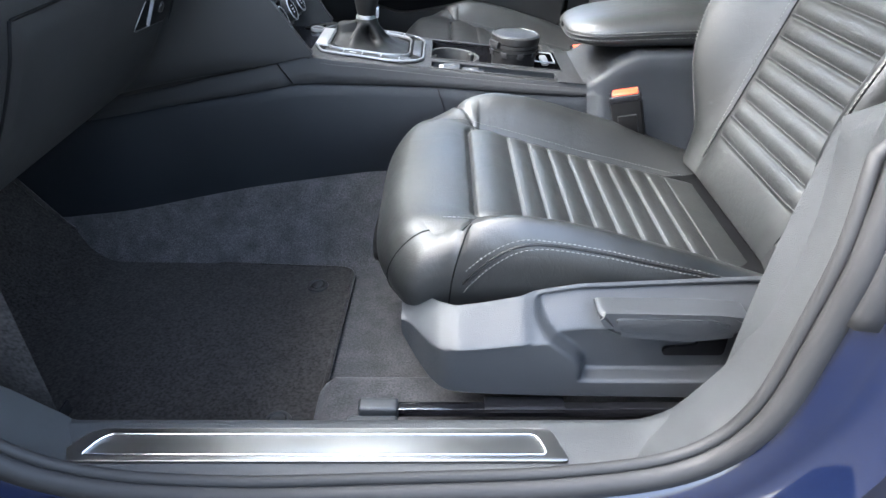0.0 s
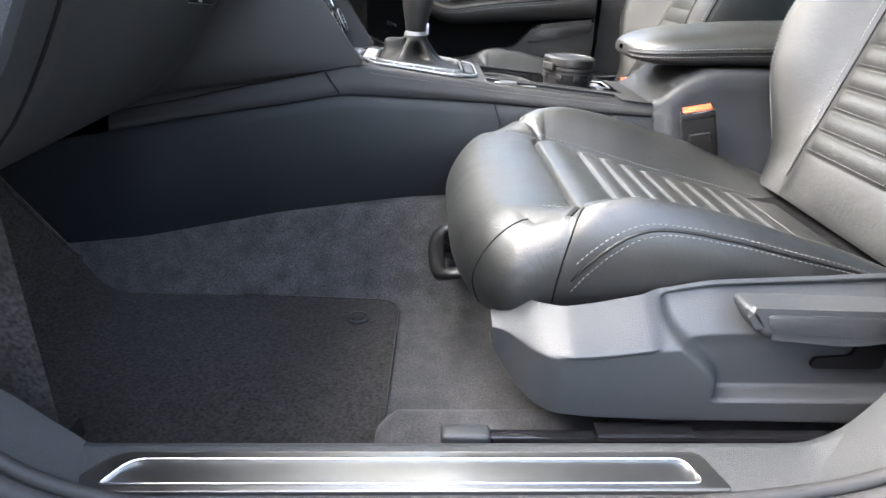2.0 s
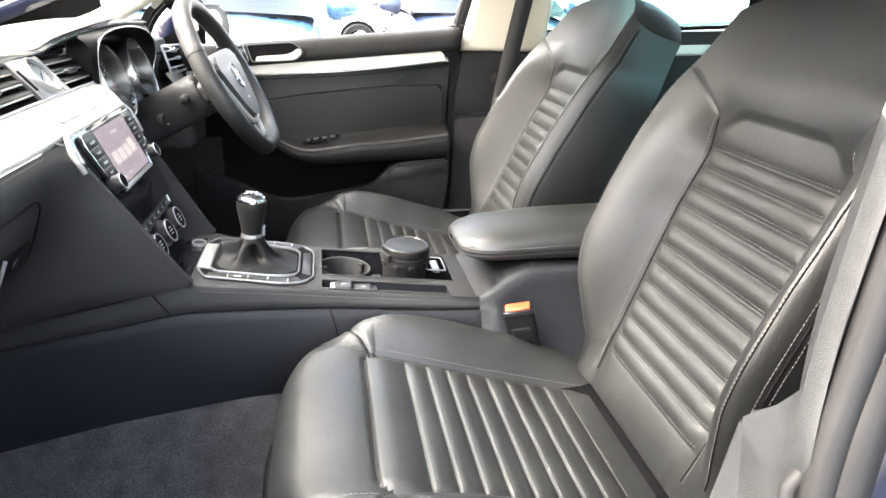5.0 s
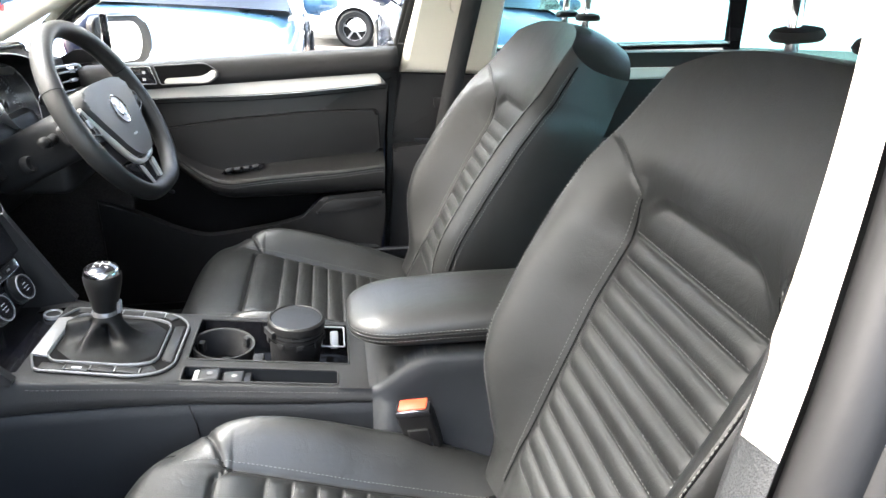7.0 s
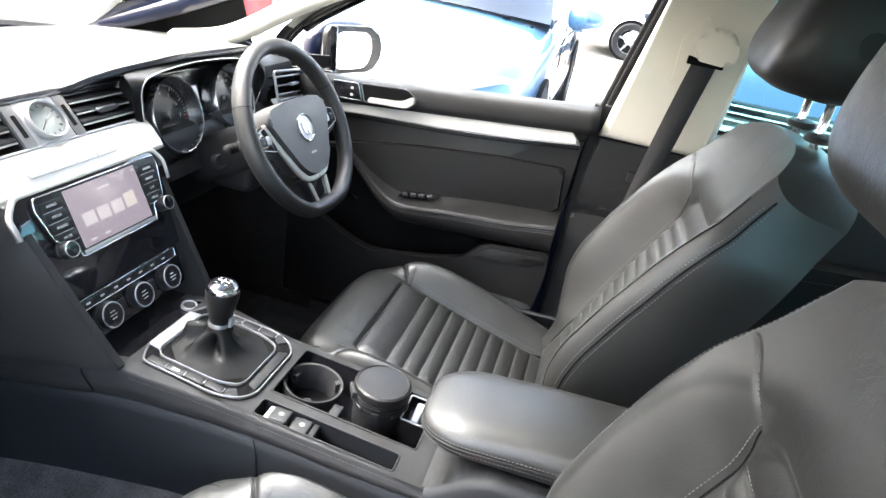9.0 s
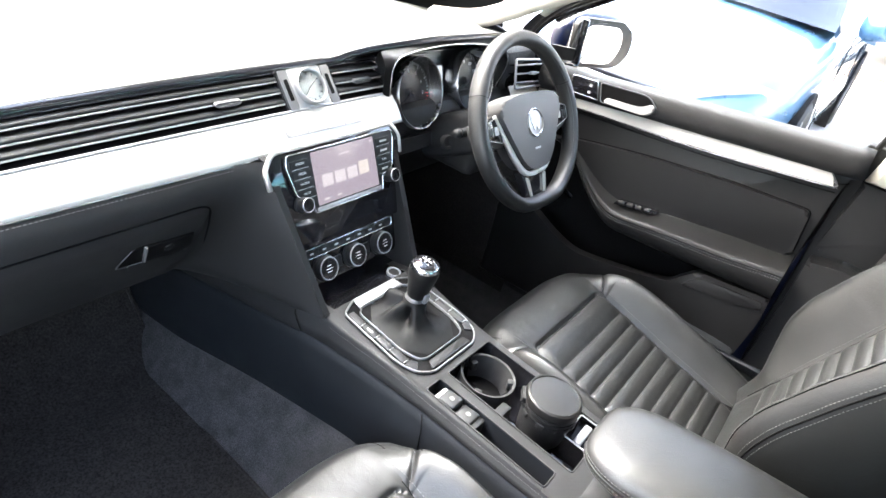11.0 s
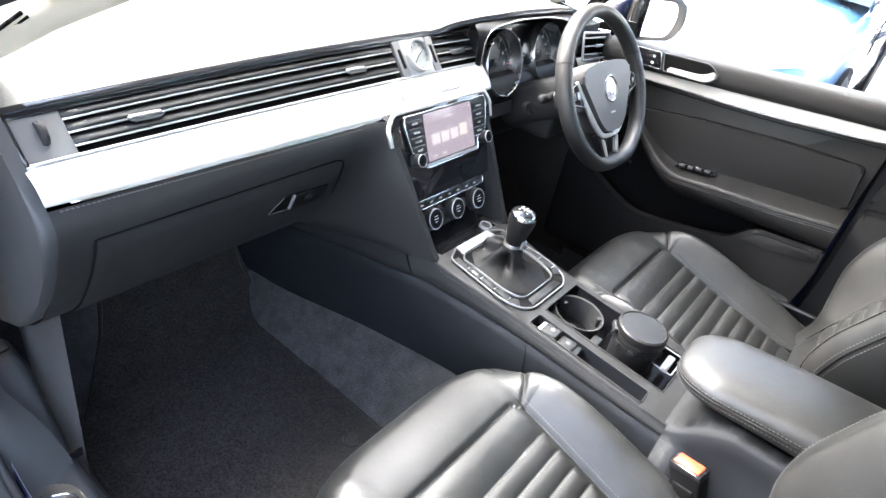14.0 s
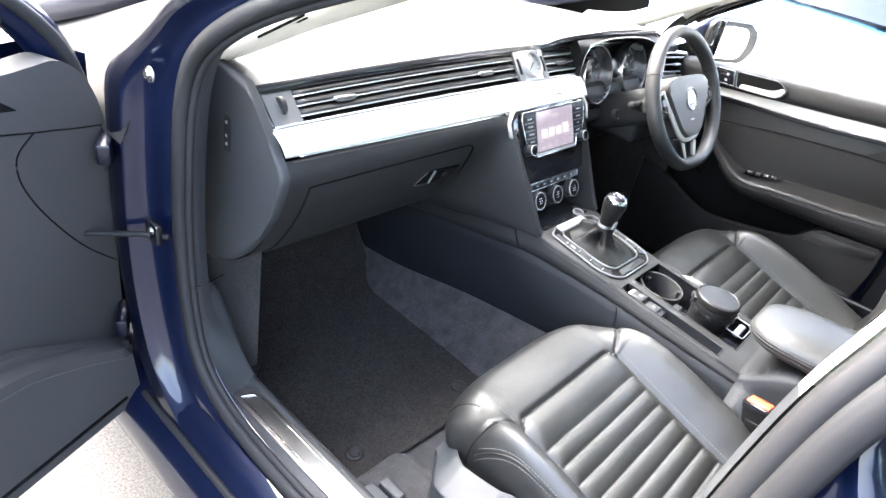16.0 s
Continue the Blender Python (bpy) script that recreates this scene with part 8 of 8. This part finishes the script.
# ---- rear of the cabin ----
bench = thing("rear_bench", "black leather rear bench in the dark", "rear seat")
rows = []
for y in np.linspace(-0.62, 0.62, 40):
    prof = curve_through([(0.93, 0.34), (0.90, 0.46), (0.93, 0.515), (1.10, 0.50), (1.32, 0.47), (1.38, 0.55), (1.44, 0.75), (1.50, 0.93), (1.53, 0.97), (1.60, 0.95)], 40)
    dip = 0.012 * math.cos(y / 0.62 * 3 * math.pi)
    rows.append([(x, y, z + dip * (0.4 if x > 1.35 else 1)) for x, z in prof])
grid("bench_cover", rows, LEATHER, bench)
for y in (-0.36, 0.36):
    n, m = 14, 20
    P = [[(1.56 + 0.05 * math.cos(math.pi * (i / 13 - 0.5)) ** 0.5 * math.cos(2 * math.pi * j / m), y + 0.12 * math.cos(math.pi * (i / 13 - 0.5)) ** 0.5 * math.sin(2 * math.pi * j / m), 1.05 + 0.075 * math.sin(math.pi * (i / 13 - 0.5))) for j in range(m)] for i in range(n)]
    grid("headrest", P, LEATHER, bench, close_m=True)
load = tagged(box("load_cover", 1.58, 2.0, -0.62, 0.62, 0.90, 0.92, PLASTIC, None, bevel=0.005), "black load compartment cover", "load cover")
for side in (-1, 1):
    rd = thing("rear_door_panel", "dark rear door panel with a silver strip", "door panel", group="rear door panels")
    pp = round_poly([(0.60, 0.36), (1.30, 0.45), (1.42, 0.75), (1.40, 1.035), (0.60, 1.005)], 0.02)
    prism("panel", pp, lambda x, z, d, s=side: (x, s * (0.76 - d), z), 0.05, PLASTIC, rd, bevel=0.012, seg=3)
    ss = round_poly([(0.62, 0.935), (1.35, 0.972), (1.33, 0.996), (0.62, 0.966)], 0.006)
    prism("silver_strip", ss, lambda x, z, d, s=side: (x, s * (0.712 - d), z), 0.018, SILVER, rd, "satin silver trim strip", bevel=0.006)
    prism("armrest", round_poly([(0.68, 0.72), (1.25, 0.75), (1.25, 0.81), (0.68, 0.78)], 0.02), lambda x, z, d, s=side: (x, s * (0.715 - d), z), 0.06, LEATHER_TRIM, rd, bevel=0.015, seg=3)

# pedals
ped = thing("pedal_box", "black pedals in the driver's footwell", "pedals")
for y in (0.28, 0.40, 0.52):
    box("pedal", -0.72, -0.69, y - 0.035, y + 0.035, 0.40, 0.47, RUBBER, ped, bevel=0.005, turn=None)
    tube("pedal_arm", [(-0.71, y, 0.46), (-0.77, y, 0.60), (-0.80, y, 0.72)], 0.008, GLOSS, ped)

# ---- cars and walls outside ----
def parked_car(name, label, paint, m, length=4.3, group="parked cars"):
    c = thing(name, label, "car", group=group)
    L = length
    S = np.linspace(0, L, 44)
    belt_z = soft(S, [0, 0.08, 0.35, 1.15, 1.3, 3.4, L - 0.15, L], [0.52, 0.66, 0.78, 0.93, 0.95, 0.99, 0.95, 0.75], 0.10)
    half = soft(S, [0, 0.12, 0.5, 1.0, 3.2, L - 0.3, L], [0.62, 0.76, 0.86, 0.89, 0.89, 0.84, 0.70], 0.12)
    low = soft(S, [0, 0.2, 0.6, L - 0.5, L], [0.26, 0.2, 0.19, 0.2, 0.3], 0.1)
    rows = []
    for s, bz, hw, lz in zip(S, belt_z, half, low):
        row = []
        for a, k in ((0.90, 0.0), (0.985, 0.12), (1.0, 0.3), (0.99, 0.52), (1.0, 0.66), (0.985, 0.82), (0.93, 0.95), (0.80, 1.0), (0.45, 1.035), (0, 1.05)):
            row.append((s - L / 2, a * hw, lz + (bz - lz) * k))
        rows.append([(x, -y, z) for x, y, z in row] + row[::-1][1:])
    grid("body", rows, paint, c, "glossy painted body")
    from_arrays("nose_panel", rows[0], [tuple(range(len(rows[0])))], paint, c)
    from_arrays("tail_panel", rows[-1], [tuple(range(len(rows[-1])))], paint, c)
    cab = []
    for s in np.linspace(1.05, L - 0.25, 26):
        rz = float(soft(s, [1.05, 1.95, 2.6, 3.3, L - 0.2], [0.94, 1.40, 1.45, 1.41, 1.0], 0.08))
        bz = float(np.interp(s, S, belt_z))
        hw = float(np.interp(s, S, half))
        top = max(0.0, (rz - bz) / 0.5)
        cab.append([(s - L / 2, sg * hw * (0.93 - 0.25 * top * k), bz + (rz - bz) * (k ** 0.8)) for sg, k in ((-1, 0), (-1, 0.35), (-1, 0.7), (-1, 0.93))] + [(s - L / 2, y * hw * 0.5, rz + 0.01) for y in (-0.6, 0, 0.6)] + [(s - L / 2, hw * (0.93 - 0.25 * top * k), bz + (rz - bz) * (k ** 0.8)) for k in (0.93, 0.7, 0.35, 0)])
    grid("glasshouse", cab, GLOSS, c, "dark windows")
    roof_rows = [[(p[0], p[1] * 0.99, p[2] + 0.004) for p in r[3:8]] for r in cab[9:22]]
    grid("roof", roof_rows, paint, c)
    for sx in (0.82, L - 0.85):
        for sg in (-1, 1):
            wl_ = thing("wheel", "", "")
            wl_.parent = c
            wl_.location = (sx - L / 2, sg * 0.80, 0.31)
            part("tyre", lathe_bm([(0.20, -0.09), (0.28, -0.105), (0.315, -0.08), (0.32, 0), (0.315, 0.08), (0.28, 0.105), (0.20, 0.09)], 32), RUBBER, wl_, smooth=True).matrix_local = pose(0, 0, 0, 90, 0, 0)
            part("rim", lathe_bm([(0.0, 0.085), (0.05, 0.09), (0.06, 0.06), (0.185, 0.055), (0.20, 0.09), (0.20, -0.08)], 32), SATIN, wl_, smooth=True).matrix_local = pose(0, 0, 0, 90 if sg < 0 else -90, 0, 0)
            for k in range(5):
                box("spoke", -0.016, 0.016, 0.04, 0.195, 0.05, 0.082, SATIN, wl_, turn=pose(0, 0, 0, 90 if sg < 0 else -90, 0, 0) @ pose(0, 0, 0, 0, 0, 72 * k))
            lathe("arch_lining", [(0.345, -0.02), (0.345, 0.10), (0.0, 0.06)], pose(sx - L / 2, sg * 0.795, 0.32, -90 * sg, 0, 0), DARK, c, k=32)
    for sg in (-1, 1):
        n, mm = 10, 16
        P = [[(1.45 - L / 2 + 0.06 * math.cos(math.pi * (i / 9 - 0.5)) * math.cos(2 * math.pi * j / mm), sg * 1.0 + 0.12 * math.copysign(abs(math.cos(math.pi * (i / 9 - 0.5)) * math.sin(2 * math.pi * j / mm)) ** 0.6, math.sin(2 * math.pi * j / mm)), 1.0 + (0.075 - 0.02 * sg * math.sin(2 * math.pi * j / mm)) * math.copysign(abs(math.sin(math.pi * (i / 9 - 0.5))) ** 0.7, i - 4.5)) for j in range(mm)] for i in range(n)]
        mr = grid("mirror", P, paint, c, close_m=True)
        box("mirror_arm", 1.42 - L / 2, 1.48 - L / 2, sg * 0.95 - 0.06, sg * 0.95 + 0.03, 0.94, 0.97, GLOSS, mr)
        hl_ = prism("headlight", round_poly([(0.40, 0.58), (0.74, 0.62), (0.80, 0.70), (0.70, 0.73), (0.42, 0.66)], 0.02), lambda y, z, d, s=sg: (0.02 + 0.30 * max(0, (y - 0.4) / 0.4) ** 2 - L / 2 - d, s * y, z), 0.03, SATIN, c, "silver headlight", bevel=0.006)
        box("tail_light", L / 2 - 0.12, L / 2 - 0.02, sg * 0.66 - 0.1, sg * 0.66 + 0.1, 0.72, 0.86, RED, c, bevel=0.02)
        for dx in (1.62, 2.62):
            box("door_handle", dx + 0.75 - L / 2, dx + 0.93 - L / 2, sg * 0.885 - 0.015, sg * 0.885 + 0.015, 0.86, 0.885, paint, c, bevel=0.008)
        tube("door_gap", [(1.50 - L / 2, sg * 0.893, 0.30), (1.46 - L / 2, sg * 0.893, 0.6), (1.52 - L / 2, sg * 0.885, 0.92)], 0.004, DARK, c, k=6)
        tube("door_gap", [(2.55 - L / 2, sg * 0.893, 0.30), (2.55 - L / 2, sg * 0.893, 0.6), (2.58 - L / 2, sg * 0.885, 0.95)], 0.004, DARK, c, k=6)
    for k in range(4):
        box("grille_bar", -L / 2 - 0.02, -L / 2 + 0.03, -0.40, 0.40, 0.56 - 0.055 * k, 0.575 - 0.055 * k, CHROME, c, bevel=0.004)
    box("grille", -L / 2 - 0.012, -L / 2 + 0.05, -0.44, 0.44, 0.37, 0.60, GLOSS, c, bevel=0.01)
    c.matrix_basis = m
    return c


BLUE_PAINT = material("mid blue metallic paint", (0.05, 0.12, 0.21), 0.3, metal=0.3, coat=1.0, vary=0.05)
WHITE_PAINT = material("white paint", (0.75, 0.75, 0.74), 0.3, coat=1.0, vary=0.02)
DARK_BLUE = material("dark blue paint", (0.015, 0.025, 0.055), 0.3, coat=1.0, vary=0.03)
RED_PAINT = material("red car paint", (0.35, 0.012, 0.02), 0.3, coat=1.0, vary=0.05)
parked_car("parked_car", "red car parked ahead across the lane", RED_PAINT, pose(-3.45, 3.7, 0, 0, 0, 90))
parked_car("parked_car", "mid blue car parked beside the driver's door", BLUE_PAINT, pose(-0.85, 4.5, 0, 0, 0, 90))
parked_car("parked_car", "white car parked beyond the blue one", WHITE_PAINT, pose(1.98, 11.9, 0, 0, 0, 0))
parked_car("parked_car", "dark blue car parked in the row behind", DARK_BLUE, pose(1.70, 6.6, 0, 0, 0, 90))
BRICK = material("brown weathered wall", (0.30, 0.22, 0.17), 0.9, bump=0.6, scale=60, vary=0.2, vscale=3)
RENDER = material("white rendered wall", (0.78, 0.77, 0.74), 0.85, bump=0.4, scale=80, vary=0.06, vscale=0.6)
PAVING = material("pale concrete paving", (0.42, 0.39, 0.345), 0.9, bump=0.5, scale=60, vary=0.14, vscale=1.2, grain=0.2)
tagged(box("pavement", -16, 18, 1.6, 8.85, -0.05, 0.012, PAVING, None), "pale concrete paving of the car lot", "paving", kind="structure")
wall = thing("boundary_wall", "low brown boundary wall behind the parked cars", "wall", kind="structure")
for k in range(2):
    box("course", -14, 16, 8.9 - 0.004 * (k % 2), 9.2, 0.09 * k, 0.09 * k + 0.083, BRICK, wall, bevel=0.006)
hall = thing("white_building", "plain white rendered building at the edge of the lot", "building", kind="structure")
box("facade", -22, 24, 14.0, 20.0, 0, 5.2, RENDER, hall)
box("eaves", -22.2, 24.2, 13.7, 20.2, 5.2, 5.45, RENDER, hall, bevel=0.03)
